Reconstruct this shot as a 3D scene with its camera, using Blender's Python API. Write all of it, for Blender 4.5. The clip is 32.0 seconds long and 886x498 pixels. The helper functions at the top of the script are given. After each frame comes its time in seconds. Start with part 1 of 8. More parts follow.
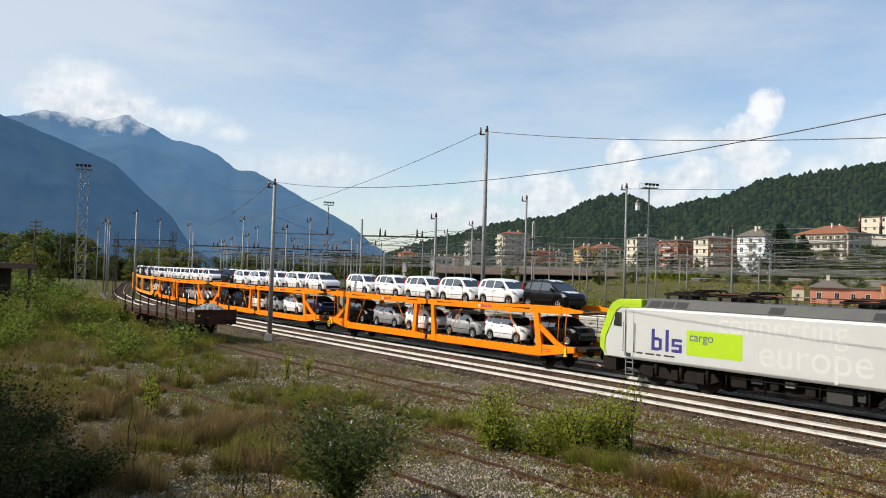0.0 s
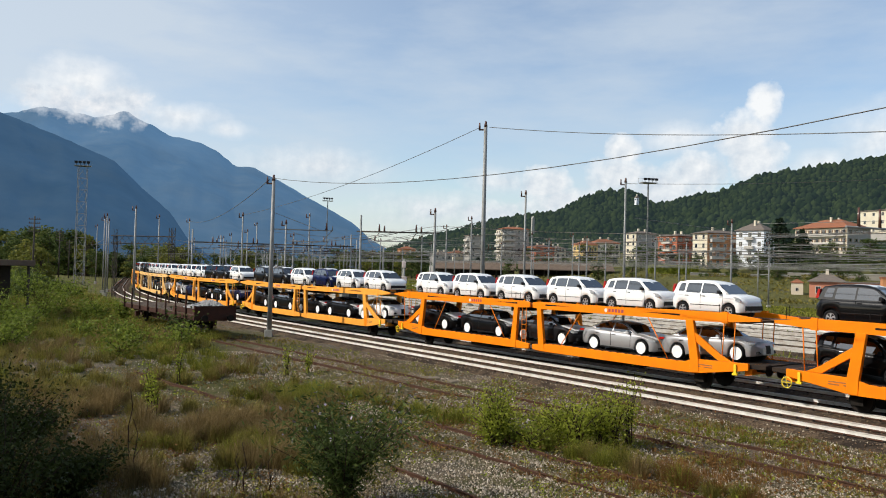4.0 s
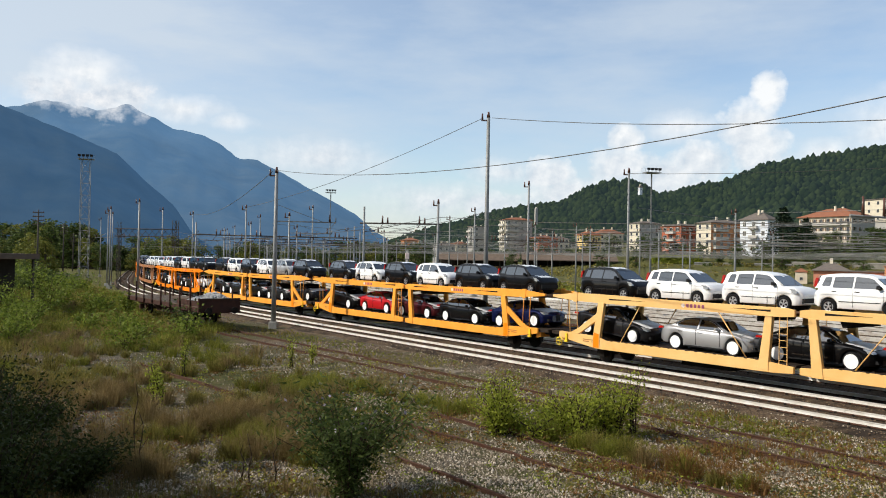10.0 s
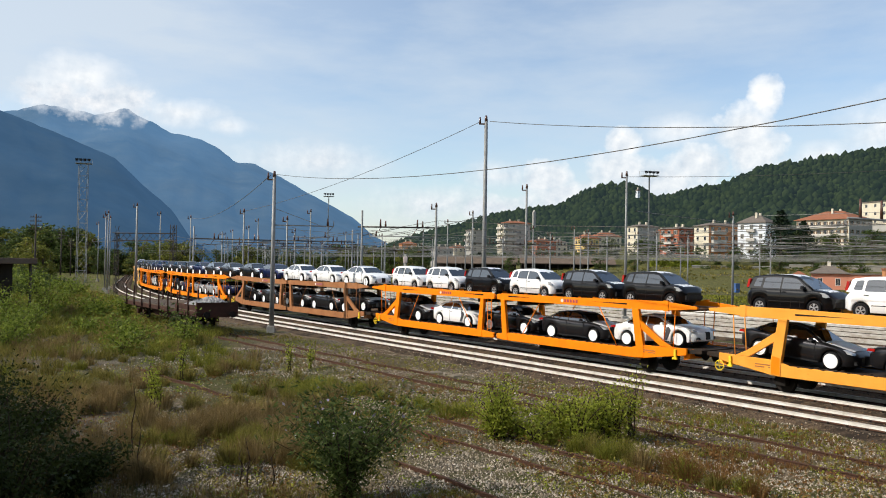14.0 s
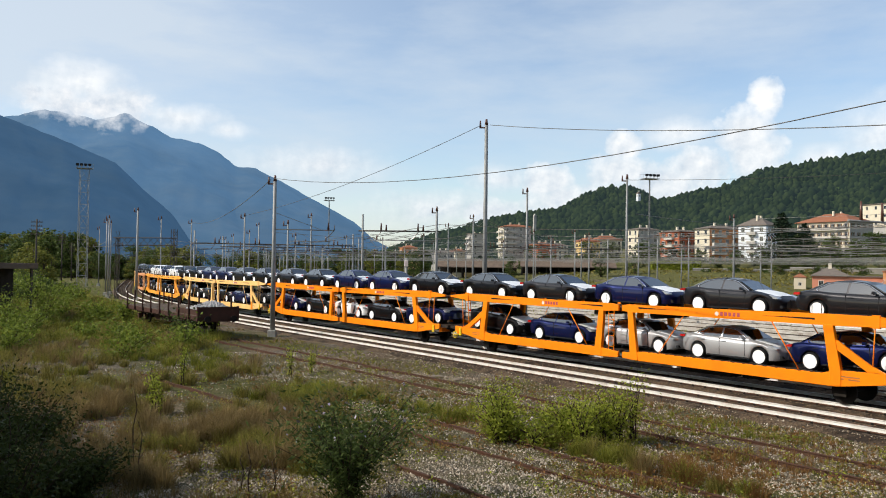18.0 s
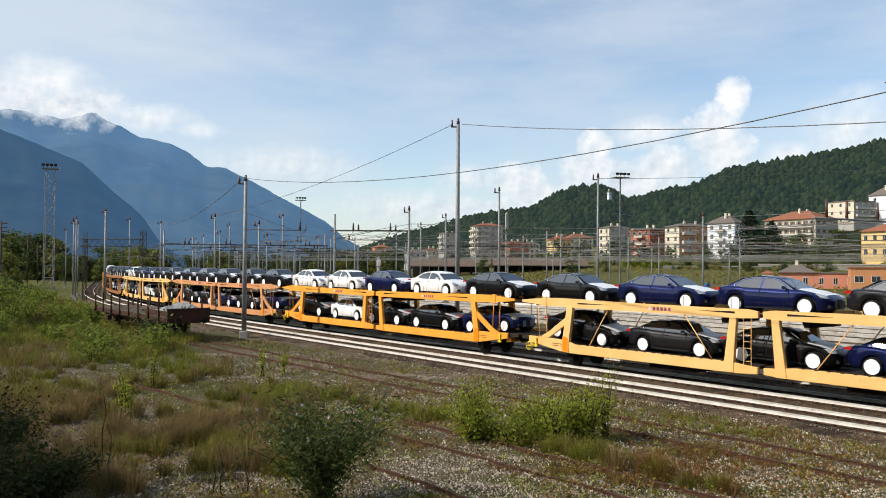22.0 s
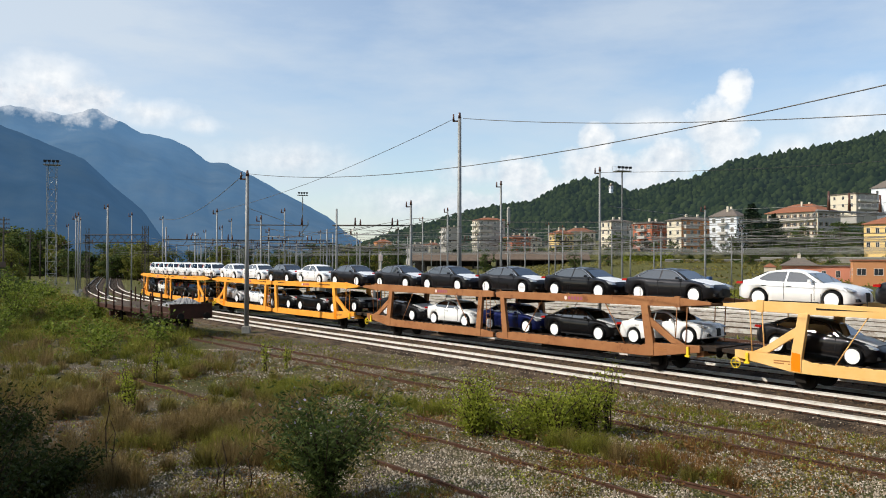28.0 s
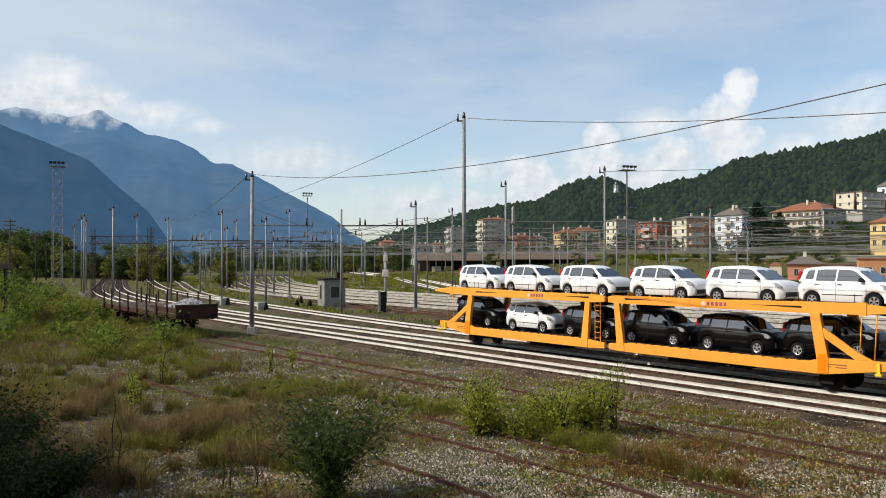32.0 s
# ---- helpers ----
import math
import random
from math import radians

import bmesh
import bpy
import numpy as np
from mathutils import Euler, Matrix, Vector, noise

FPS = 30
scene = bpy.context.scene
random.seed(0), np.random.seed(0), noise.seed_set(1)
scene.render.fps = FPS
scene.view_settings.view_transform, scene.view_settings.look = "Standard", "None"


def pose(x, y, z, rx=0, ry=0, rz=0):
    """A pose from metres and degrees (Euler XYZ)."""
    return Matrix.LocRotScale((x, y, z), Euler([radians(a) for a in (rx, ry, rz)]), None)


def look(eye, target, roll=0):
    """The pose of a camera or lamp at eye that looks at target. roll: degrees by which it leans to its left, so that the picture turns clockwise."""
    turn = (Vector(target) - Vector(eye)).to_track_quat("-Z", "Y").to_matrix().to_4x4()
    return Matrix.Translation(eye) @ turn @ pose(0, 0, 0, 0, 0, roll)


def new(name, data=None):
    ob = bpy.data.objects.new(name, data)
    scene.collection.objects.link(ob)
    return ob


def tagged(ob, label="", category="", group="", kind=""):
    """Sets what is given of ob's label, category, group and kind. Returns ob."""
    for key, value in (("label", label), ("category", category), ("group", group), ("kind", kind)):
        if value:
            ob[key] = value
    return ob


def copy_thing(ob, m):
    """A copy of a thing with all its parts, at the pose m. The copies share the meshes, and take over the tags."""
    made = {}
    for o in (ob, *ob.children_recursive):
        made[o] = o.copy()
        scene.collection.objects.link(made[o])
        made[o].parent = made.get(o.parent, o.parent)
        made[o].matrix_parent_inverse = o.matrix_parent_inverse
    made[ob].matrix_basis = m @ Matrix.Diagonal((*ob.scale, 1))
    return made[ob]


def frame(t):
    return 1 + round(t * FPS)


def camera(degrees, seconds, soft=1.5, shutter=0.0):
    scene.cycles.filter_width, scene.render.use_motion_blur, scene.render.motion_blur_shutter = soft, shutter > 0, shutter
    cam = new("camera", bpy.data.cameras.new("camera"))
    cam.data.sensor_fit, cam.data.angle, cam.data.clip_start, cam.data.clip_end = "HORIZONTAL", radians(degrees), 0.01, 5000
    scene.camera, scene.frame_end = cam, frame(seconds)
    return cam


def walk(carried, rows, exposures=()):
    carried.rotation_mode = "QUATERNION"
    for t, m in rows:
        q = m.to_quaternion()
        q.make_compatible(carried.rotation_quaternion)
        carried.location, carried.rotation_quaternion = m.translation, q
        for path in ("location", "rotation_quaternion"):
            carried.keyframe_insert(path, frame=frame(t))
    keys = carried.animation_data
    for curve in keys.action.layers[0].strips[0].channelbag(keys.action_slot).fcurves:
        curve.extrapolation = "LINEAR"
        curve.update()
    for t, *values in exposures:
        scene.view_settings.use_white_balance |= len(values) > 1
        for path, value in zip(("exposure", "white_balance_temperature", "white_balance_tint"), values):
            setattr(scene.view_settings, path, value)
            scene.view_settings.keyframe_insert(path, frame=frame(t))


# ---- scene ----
# Camera: held by hand from a bank beside the line, it only turns a little.
EYE = 4.703


def held(pitch, roll, yaw):
    return pose(0, 0, EYE) @ pose(0, 0, 0, 0, 0, yaw) @ pose(0, 0, 0, 90 + pitch) @ pose(0, 0, 0, 0, 0, roll)


cam = camera(58.5, 32.0, 1.0)
PATH = [
    (0.0, 1.749, 1.636, 0.0), (0.5, 1.805, 1.616, -0.05), (1.0, 1.762, 1.636, -0.109), (1.5, 1.89, 1.717, -0.057),
    (2.0, 1.952, 1.725, -0.061), (2.5, 1.756, 1.555, -0.038), (3.0, 1.523, 1.439, 0.054), (3.5, 1.481, 1.476, -0.037),
    (5.5, 1.201, 1.277, -0.054), (6.0, 1.288, 1.45, -0.062), (6.5, 1.273, 1.418, 0.029), (7.0, 1.146, 1.15, 0.107),
    (7.5, 0.997, 1.214, 0.08), (8.0, 1.056, 1.041, 0.106), (8.5, 1.156, 1.137, 0.128), (9.0, 1.059, 1.094, 0.139),
    (9.5, 0.928, 1.008, 0.271), (10.0, 0.78, 1.105, 0.169), (10.5, 0.796, 1.089, 0.187), (11.0, 0.811, 1.021, 0.103),
    (11.5, 0.804, 1.11, 0.133), (12.0, 0.87, 1.189, 0.125), (12.5, 0.974, 1.222, 0.079), (13.0, 0.95, 1.087, 0.211),
    (13.5, 1.013, 1.103, 0.102), (14.0, 1.038, 0.971, 0.032), (14.5, 1.014, 0.957, -0.005), (16.5, 1.09, 0.765, 0.033),
    (17.0, 1.182, 0.788, 0.038), (17.5, 1.176, 0.814, 0.124), (18.0, 1.306, 0.795, 0.086), (18.5, 1.476, 0.911, -0.289),
    (19.0, 1.569, 0.977, -0.829), (19.5, 1.504, 0.753, -1.459), (20.0, 1.482, 0.769, -1.78), (20.5, 1.505, 0.681, -1.956),
    (21.0, 1.52, 0.669, -1.898), (21.5, 1.387, 0.554, -1.853), (22.0, 1.271, 0.385, -1.902), (22.5, 1.159, 0.392, -1.928),
    (23.0, 0.995, 0.266, -1.86), (23.5, 1.041, 0.275, -1.867), (24.0, 1.012, 0.252, -1.963), (24.5, 1.07, 0.273, -1.964),
    (25.0, 1.139, 0.241, -1.844), (25.5, 1.125, 0.215, -1.899), (27.5, 0.867, 0.152, -1.901), (28.0, 0.871, 0.142, -1.763),
    (28.5, 0.752, 0.065, -1.737), (29.0, 0.786, -0.141, -1.52), (29.5, 0.857, -0.179, -1.538), (30.0, 0.801, -0.095, -1.523),
    (30.5, 0.745, -0.135, -1.52), (31.0, 0.804, -0.041, -1.473), (31.5, 0.912, 0.031, -1.478), (32.0, 0.86, -0.066, -1.415),
]
walk(cam, [(t, held(p, r, y)) for t, p, r, y in PATH], [(0, 0.0), (3.0, -0.02), (6.0, -0.1), (9.0, -0.04), (13.0, 0.05), (19.0, 0.06), (25.0, 0.03), (29.0, 0.03), (32.0, -0.07)])

# ---- world and sun ----
SUN_AZ, SUN_EL = -98.0, 38.0    # degrees clockwise from +y, and above the horizon
sun = new("sun", bpy.data.lights.new("sun", "SUN"))
sun.data.energy, sun.data.angle, sun.data.color = 5.0, radians(0.55), (1.0, 0.93, 0.82)
sun_way = Vector((math.sin(radians(SUN_AZ)) * math.cos(radians(SUN_EL)), math.cos(radians(SUN_AZ)) * math.cos(radians(SUN_EL)), math.sin(radians(SUN_EL))))
sun.matrix_world = look(sun_way * 60, (0, 0, 0))


def node(tree, kind, **values):
    n = tree.nodes.new(kind)
    for key, value in values.items():
        if key in n.inputs:
            n.inputs[key].default_value = value
    return n


def maths(tree, op, a, b=None, c=None, clamp=False):
    n = tree.nodes.new("ShaderNodeMath")
    n.operation, n.use_clamp = op, clamp
    for i, v in enumerate((a, b, c)):
        if v is None:
            continue
        if isinstance(v, (int, float)):
            n.inputs[i].default_value = v
        else:
            tree.links.new(v, n.inputs[i])
    return n.outputs[0]


def ramp(tree, fac, stops):
    n = tree.nodes.new("ShaderNodeValToRGB")
    while len(n.color_ramp.elements) < len(stops):
        n.color_ramp.elements.new(0.5)
    for e, (at, col) in zip(n.color_ramp.elements, stops):
        e.position, e.color = at, (*col, 1) if len(col) == 3 else col
    tree.links.new(fac, n.inputs[0])
    return n.outputs[0]


def mix(tree, fac, a, b, blend="MIX"):
    n = tree.nodes.new("ShaderNodeMix")
    n.data_type, n.blend_type = "RGBA", blend
    for slot, v in ((0, fac), (6, a), (7, b)):
        if isinstance(v, (int, float)):
            n.inputs[slot].default_value = v
        elif isinstance(v, tuple):
            n.inputs[slot].default_value = (*v, 1)
        else:
            tree.links.new(v, n.inputs[slot])
    return n.outputs[2]


def sky_world():
    world = bpy.data.worlds.new("sky")
    scene.world = world
    world.use_nodes = True
    t = world.node_tree
    t.nodes.clear()
    sky = t.nodes.new("ShaderNodeTexSky")
    sky.sky_type, sky.sun_disc = "NISHITA", False
    sky.sun_elevation, sky.sun_rotation = radians(SUN_EL), radians(SUN_AZ)
    sky.air_density, sky.dust_density, sky.ozone_density = 1.0, 0.8, 1.3
    co = t.nodes.new("ShaderNodeTexCoord")
    sep = t.nodes.new("ShaderNodeSeparateXYZ")
    t.links.new(co.outputs["Generated"], sep.inputs[0])
    # azimuth and height of the way, in degrees
    az = maths(t, "MULTIPLY", maths(t, "ARCTAN2", sep.outputs[0], sep.outputs[1]), 57.296)
    el = maths(t, "MULTIPLY", maths(t, "ARCSINE", sep.outputs[2]), 57.296)
    flat = t.nodes.new("ShaderNodeCombineXYZ")
    t.links.new(maths(t, "MULTIPLY", az, 0.1), flat.inputs[0])
    t.links.new(maths(t, "MULTIPLY", el, 0.1), flat.inputs[1])

    def fbm(scale, detail, rough, stretch=(1, 1, 1), shift=(0, 0, 0)):
        mp = t.nodes.new("ShaderNodeMapping")
        mp.inputs["Scale"].default_value, mp.inputs["Location"].default_value = stretch, shift
        t.links.new(flat.outputs[0], mp.inputs[0])
        n = node(t, "ShaderNodeTexNoise", Scale=scale, Detail=detail, Roughness=rough)
        t.links.new(mp.outputs[0], n.inputs["Vector"])
        return n.outputs[0]

    # thin high veils, drawn out sideways
    veil = fbm(0.9, 8, 0.58, (0.55, 1.9, 1), (3.1, 0.4, 0))
    veil = ramp(t, veil, [(0.36, (0, 0, 0)), (0.64, (1, 1, 1))])
    low = ramp(t, maths(t, "MULTIPLY", el, 1 / 40.0, clamp=True), [(0.0, (0.55, 0.55, 0.55)), (0.25, (0.75, 0.75, 0.75)), (0.5, (0.72, 0.72, 0.72)), (0.95, (0.12, 0.12, 0.12))])
    veil = maths(t, "MULTIPLY", veil, low)
    # the veil thickens over the mountains
    side = maths(t, "MULTIPLY", maths(t, "MULTIPLY", maths(t, "SUBTRACT", 4.0, az), 1 / 32.0, clamp=True), maths(t, "MULTIPLY", maths(t, "SUBTRACT", el, 5.0), 1 / 12.0, clamp=True))
    veil = maths(t, "MULTIPLY_ADD", side, 0.70, maths(t, "MULTIPLY_ADD", veil, 0.9, 0.10), clamp=True)
    # heaped clouds: round masses broken up by noise at two scales, lit from the sun's side
    puff, fine = fbm(5.5, 7, 0.55), fbm(16.0, 5, 0.6, (1, 1, 1), (1.7, 4.4, 0))
    wob = maths(t, "ADD", maths(t, "MULTIPLY", maths(t, "SUBTRACT", puff, 0.5), 4.4), maths(t, "MULTIPLY", maths(t, "SUBTRACT", fine, 0.5), 0.9))

    def masses(rows):
        top = None
        for ca, ce, ra, re in rows:
            da = maths(t, "DIVIDE", maths(t, "SUBTRACT", az, ca), ra)
            de = maths(t, "DIVIDE", maths(t, "SUBTRACT", el, ce), re)
            d = maths(t, "SQRT", maths(t, "ADD", maths(t, "MULTIPLY", da, da), maths(t, "MULTIPLY", de, de)))
            blob = maths(t, "SUBTRACT", 1.0, d)
            top = blob if top is None else maths(t, "MAXIMUM", top, blob)
        return top
    heap = maths(t, "MULTIPLY_ADD", wob, 0.25, masses(CLOUDS))
    lit = maths(t, "MULTIPLY", maths(t, "SUBTRACT", puff, fbm(5.5, 7, 0.55, (1, 1, 1), (0.035, -0.03, 0))), 2.2)
    shade = maths(t, "ADD", lit, maths(t, "MULTIPLY_ADD", fbm(2.4, 6, 0.6, (1, 1, 1), (7.3, 2.1, 0.15)), 0.9, maths(t, "MULTIPLY", maths(t, "SUBTRACT", el, 6.0), 0.07)), clamp=True)
    body = ramp(t, heap, [(-0.0, (0, 0, 0)), (0.2, (0.6, 0.6, 0.6)), (0.55, (1, 1, 1))])
    soft_wob = maths(t, "ADD", maths(t, "MULTIPLY", maths(t, "SUBTRACT", fbm(3.2, 8, 0.6, (0.8, 1.3, 1), (2.2, 5.5, 0)), 0.5), 3.0), maths(t, "MULTIPLY", wob, 0.25))
    wisp = ramp(t, maths(t, "MULTIPLY_ADD", soft_wob, 0.36, masses(WISPS)), [(0.0, (0, 0, 0)), (0.3, (0.28, 0.28, 0.28)), (0.95, (0.9, 0.9, 0.9))])
    body = maths(t, "MAXIMUM", body, wisp)
    clear = t.nodes.new("ShaderNodeVectorMath")
    clear.operation = "SCALE"
    clear.inputs["Scale"].default_value = SKY_GAIN
    t.links.new(sky.outputs[0], clear.inputs[0])
    base = mix(t, maths(t, "MULTIPLY_ADD", veil, 0.80, 0.0), clear.outputs[0], VEIL)
    white = mix(t, shade, CLOUD_DARK, CLOUD_LIGHT)
    base = mix(t, maths(t, "MULTIPLY", body, 0.92), base, white)
    bg = node(t, "ShaderNodeBackground", Strength=SKY_STRENGTH)
    t.links.new(base, bg.inputs[0])
    out = t.nodes.new("ShaderNodeOutputWorld")
    t.links.new(bg.outputs[0], out.inputs[0])


SKY_STRENGTH, SKY_GAIN = 0.097, 1.70
VEIL, CLOUD_DARK, CLOUD_LIGHT = (6.9, 7.7, 8.5), (6.3, 7.1, 8.0), (10.4, 10.5, 10.5)
# azimuth, height, and half-sizes in degrees
CLOUDS = [(22.1, 11.3, 1.2, 1.9), (20.9, 9.4, 2.3, 1.9), (21.6, 7.8, 2.2, 2.0), (17.8, 7.2, 2.4, 1.6), (12.8, 8.7, 1.5, 1.3), (12.5, 6.8, 2.8, 1.6),
          (7.4, 6.2, 2.3, 1.4), (9.0, 4.6, 4.0, 1.9), (15.5, 5.7, 4.0, 1.8), (3.5, 3.9, 3.0, 1.2), (50, 10, 9, 4), (-60, 9, 12, 4), (100, 12, 14, 6), (180, 12, 20, 7)]
WISPS = [(-24.8, 11.7, 3.4, 2.0), (-26.3, 10.6, 2.8, 1.8), (-22.4, 10.5, 3.2, 1.6), (-18.4, 9.9, 3.6, 1.2), (-15.5, 9.3, 2.2, 0.8), (-1.0, 4.2, 6.5, 1.8), (-9.0, 7.2, 6.0, 1.6), (29.5, 9.2, 3.6, 2.6), (25.6, 7.4, 2.6, 1.2), (4.0, 6.4, 3.2, 1.2), (16.5, 9.4, 3.0, 1.4)]
sky_world()

# ---- materials ----


def material(name, colour, rough=0.6, metal=0.0, second=None, scale=6.0, amount=0.5, bump=0.0, bump_scale=40.0, stains=None, stain_scale=1.0, stain_at=0.58, random=0.0, coat=0.0, spec=0.5, stretch=(1, 1, 1), coords="Object"):
    """A surface with grain, a second tone and stains at real size."""
    m = bpy.data.materials.new(name)
    m.use_nodes = True
    t = m.node_tree
    b = t.nodes["Principled BSDF"]
    co = t.nodes.new("ShaderNodeTexCoord")
    mp = t.nodes.new("ShaderNodeMapping")
    mp.inputs["Scale"].default_value = stretch
    t.links.new(co.outputs[coords], mp.inputs[0])
    second = second or tuple(c * 0.72 for c in colour)
    n1 = node(t, "ShaderNodeTexNoise", Scale=scale, Detail=6.0, Roughness=0.62)
    t.links.new(mp.outputs[0], n1.inputs["Vector"])
    col = mix(t, maths(t, "MULTIPLY", ramp(t, n1.outputs[0], [(0.35, (0, 0, 0)), (0.66, (1, 1, 1))]), amount), tuple(colour), tuple(second))
    if stains:
        n2 = node(t, "ShaderNodeTexNoise", Scale=stain_scale, Detail=8.0, Roughness=0.7)
        t.links.new(mp.outputs[0], n2.inputs["Vector"])
        col = mix(t, ramp(t, n2.outputs[0], [(stain_at, (0, 0, 0)), (min(stain_at + 0.12, 0.99), (1, 1, 1))]), col, tuple(stains))
    if random:
        info = t.nodes.new("ShaderNodeObjectInfo")
        hsv = t.nodes.new("ShaderNodeHueSaturation")
        t.links.new(maths(t, "MULTIPLY_ADD", info.outputs["Random"], random, 1 - random / 2), hsv.inputs["Value"])
        t.links.new(col, hsv.inputs["Color"])
        col = hsv.outputs[0]
    t.links.new(col, b.inputs["Base Color"])
    b.inputs["Roughness"].default_value, b.inputs["Metallic"].default_value = rough, metal
    b.inputs["Specular IOR Level"].default_value = min(spec, 0.12) if rough >= 0.8 else spec
    b.inputs["Coat Weight"].default_value, b.inputs["Coat Roughness"].default_value = coat, 0.035
    if rough > 0.25 and not coat:
        t.links.new(maths(t, "MULTIPLY_ADD", n1.outputs[0], 0.25, rough - 0.12), b.inputs["Roughness"])
    if bump:
        n3 = node(t, "ShaderNodeTexNoise", Scale=bump_scale, Detail=4.0, Roughness=0.6)
        t.links.new(mp.outputs[0], n3.inputs["Vector"])
        bp = node(t, "ShaderNodeBump", Strength=bump, Distance=0.03)
        t.links.new(n3.outputs[0], bp.inputs["Height"])
        t.links.new(bp.outputs[0], b.inputs["Normal"])
    return m


def glass(name, colour, rough=0.03, metal=0.0, mirror=1.6):
    m = bpy.data.materials.new(name)
    m.use_nodes = True
    b = m.node_tree.nodes["Principled BSDF"]
    b.inputs["Base Color"].default_value = (*colour, 1)
    b.inputs["Roughness"].default_value, b.inputs["Metallic"].default_value = rough, metal
    b.inputs["Specular IOR Level"].default_value = 0.4
    if not metal:
        b.inputs["Coat Weight"].default_value, b.inputs["Coat Roughness"].default_value, b.inputs["Coat IOR"].default_value = 1.0, 0.05, mirror
    return m


def leaf(name, dark, light, rough=0.55, through_light=0.25):
    """Leaves: a tone for each, some light passes through."""
    m = bpy.data.materials.new(name)
    m.use_nodes = True
    t = m.node_tree
    b = t.nodes["Principled BSDF"]
    g = t.nodes.new("ShaderNodeNewGeometry")
    co = t.nodes.new("ShaderNodeTexCoord")
    n = node(t, "ShaderNodeTexNoise", Scale=0.55, Detail=3.0)
    t.links.new(co.outputs["Object"], n.inputs["Vector"])
    f = maths(t, "ADD", maths(t, "MULTIPLY", g.outputs["Random Per Island"], 0.85), maths(t, "MULTIPLY_ADD", n.outputs[0], 0.6, -0.22), clamp=True)
    col = mix(t, f, tuple(dark), tuple(light))
    t.links.new(col, b.inputs["Base Color"])
    b.inputs["Roughness"].default_value = rough
    b.inputs["Specular IOR Level"].default_value = 0.08
    tr = t.nodes.new("ShaderNodeBsdfTranslucent")
    t.links.new(col, tr.inputs[0])
    ms = t.nodes.new("ShaderNodeMixShader")
    ms.inputs[0].default_value = through_light
    t.links.new(b.outputs[0], ms.inputs[1])
    t.links.new(tr.outputs[0], ms.inputs[2])
    t.links.new(ms.outputs[0], t.nodes["Material Output"].inputs[0])
    return m


M = {}
M["orange"] = material("orange_paint", (0.92, 0.235, 0.005), 0.42, 0, (0.78, 0.18, 0.005), 1.3, 0.6, 0.04, 30, (0.42, 0.11, 0.015), 2.2, 0.66, spec=0.12)
M["amber"] = material("faded_orange_paint", (0.86, 0.36, 0.055), 0.5, 0, (0.78, 0.28, 0.03), 1.1, 0.6, 0.04, 30, (0.42, 0.16, 0.035), 1.9, 0.66, spec=0.12)
M["straw"] = material("pale_straw_paint", (0.80, 0.50, 0.20), 0.55, 0, (0.72, 0.38, 0.10), 1.0, 0.6, 0.04, 30, (0.40, 0.18, 0.06), 1.8, 0.64, spec=0.12)
M["salmon"] = material("chalky_salmon_paint", (0.60, 0.285, 0.13), 0.6, 0, (0.44, 0.19, 0.08), 1.0, 0.6, 0.05, 30, (0.28, 0.12, 0.06), 1.7, 0.60, spec=0.12)
M["brown"] = material("rusty_brown_paint", (0.34, 0.155, 0.066), 0.62, 0, (0.25, 0.10, 0.04), 1.1, 0.7, 0.06, 30, (0.19, 0.075, 0.035), 1.6, 0.56, spec=0.12)
M["deck"] = material("dark_deck_steel", (0.026, 0.021, 0.018), 0.8, 0.0, (0.06, 0.036, 0.02), 2.5, 0.6, 0.1, 25, spec=0.15)
M["upper_deck"] = material("rusted_upper_deck", (0.16, 0.075, 0.03), 0.75, 0.1, (0.07, 0.045, 0.03), 2.0, 0.7, 0.1, 25)
M["black_iron"] = material("black_running_gear", (0.012, 0.011, 0.010), 0.8, 0.0, (0.030, 0.022, 0.016), 5, 0.5, 0.1, 40, spec=0.15)
M["wheel_steel"] = material("wheel_steel", (0.016, 0.013, 0.011), 0.6, 0.2, (0.025, 0.02, 0.017), 7, 0.6, spec=0.2)
M["yellow"] = material("yellow_paint", (0.85, 0.60, 0.02), 0.45, 0, None, 4, 0.3)
M["logo_white"] = material("sign_white", (0.74, 0.60, 0.55), 0.5, 0, None, 5, 0.2)
M["logo_red"] = material("sign_red", (0.34, 0.05, 0.07), 0.5, 0, None, 5, 0.2)
M["logo_violet"] = material("sign_violet", (0.30, 0.07, 0.13), 0.5, 0, None, 5, 0.2)
M["marking"] = material("faint_marking", (0.34, 0.13, 0.03), 0.6, 0, None, 5, 0.3)
CAR = {
    "white": (0.84, 0.84, 0.83), "black": (0.004, 0.004, 0.005), "blue": (0.005, 0.010, 0.062), "grey": (0.019, 0.0185, 0.021),
    "silver": (0.42, 0.42, 0.43), "red": (0.46, 0.008, 0.012), "maroon": (0.07, 0.008, 0.012),
}
for key, c in CAR.items():
    M["car_" + key] = material(key + "_car_paint", c, 0.4, 0.45 if key in ("grey", "silver", "blue", "maroon") else 0.0, tuple(x * 0.94 for x in c), 3, 0.5, coat=0.55, spec=0.1 if key in ("black", "blue", "grey", "maroon") else 0.25)
M["car_glass"] = glass("tinted_car_glass", (0.012, 0.016, 0.018), 0.05, 0.0, 2.5)
M["car_glass"].node_tree.nodes["Principled BSDF"].inputs["Specular IOR Level"].default_value = 0.4
M["screen_glass"] = glass("windscreen_glass", (0.014, 0.018, 0.020), 0.04, 0.0, 1.9)
M["film"] = material("white_film_and_sky_sheen", (0.74, 0.75, 0.76), 0.38, 0, (0.62, 0.63, 0.65), 3.5, 0.5, 0.15, 18)
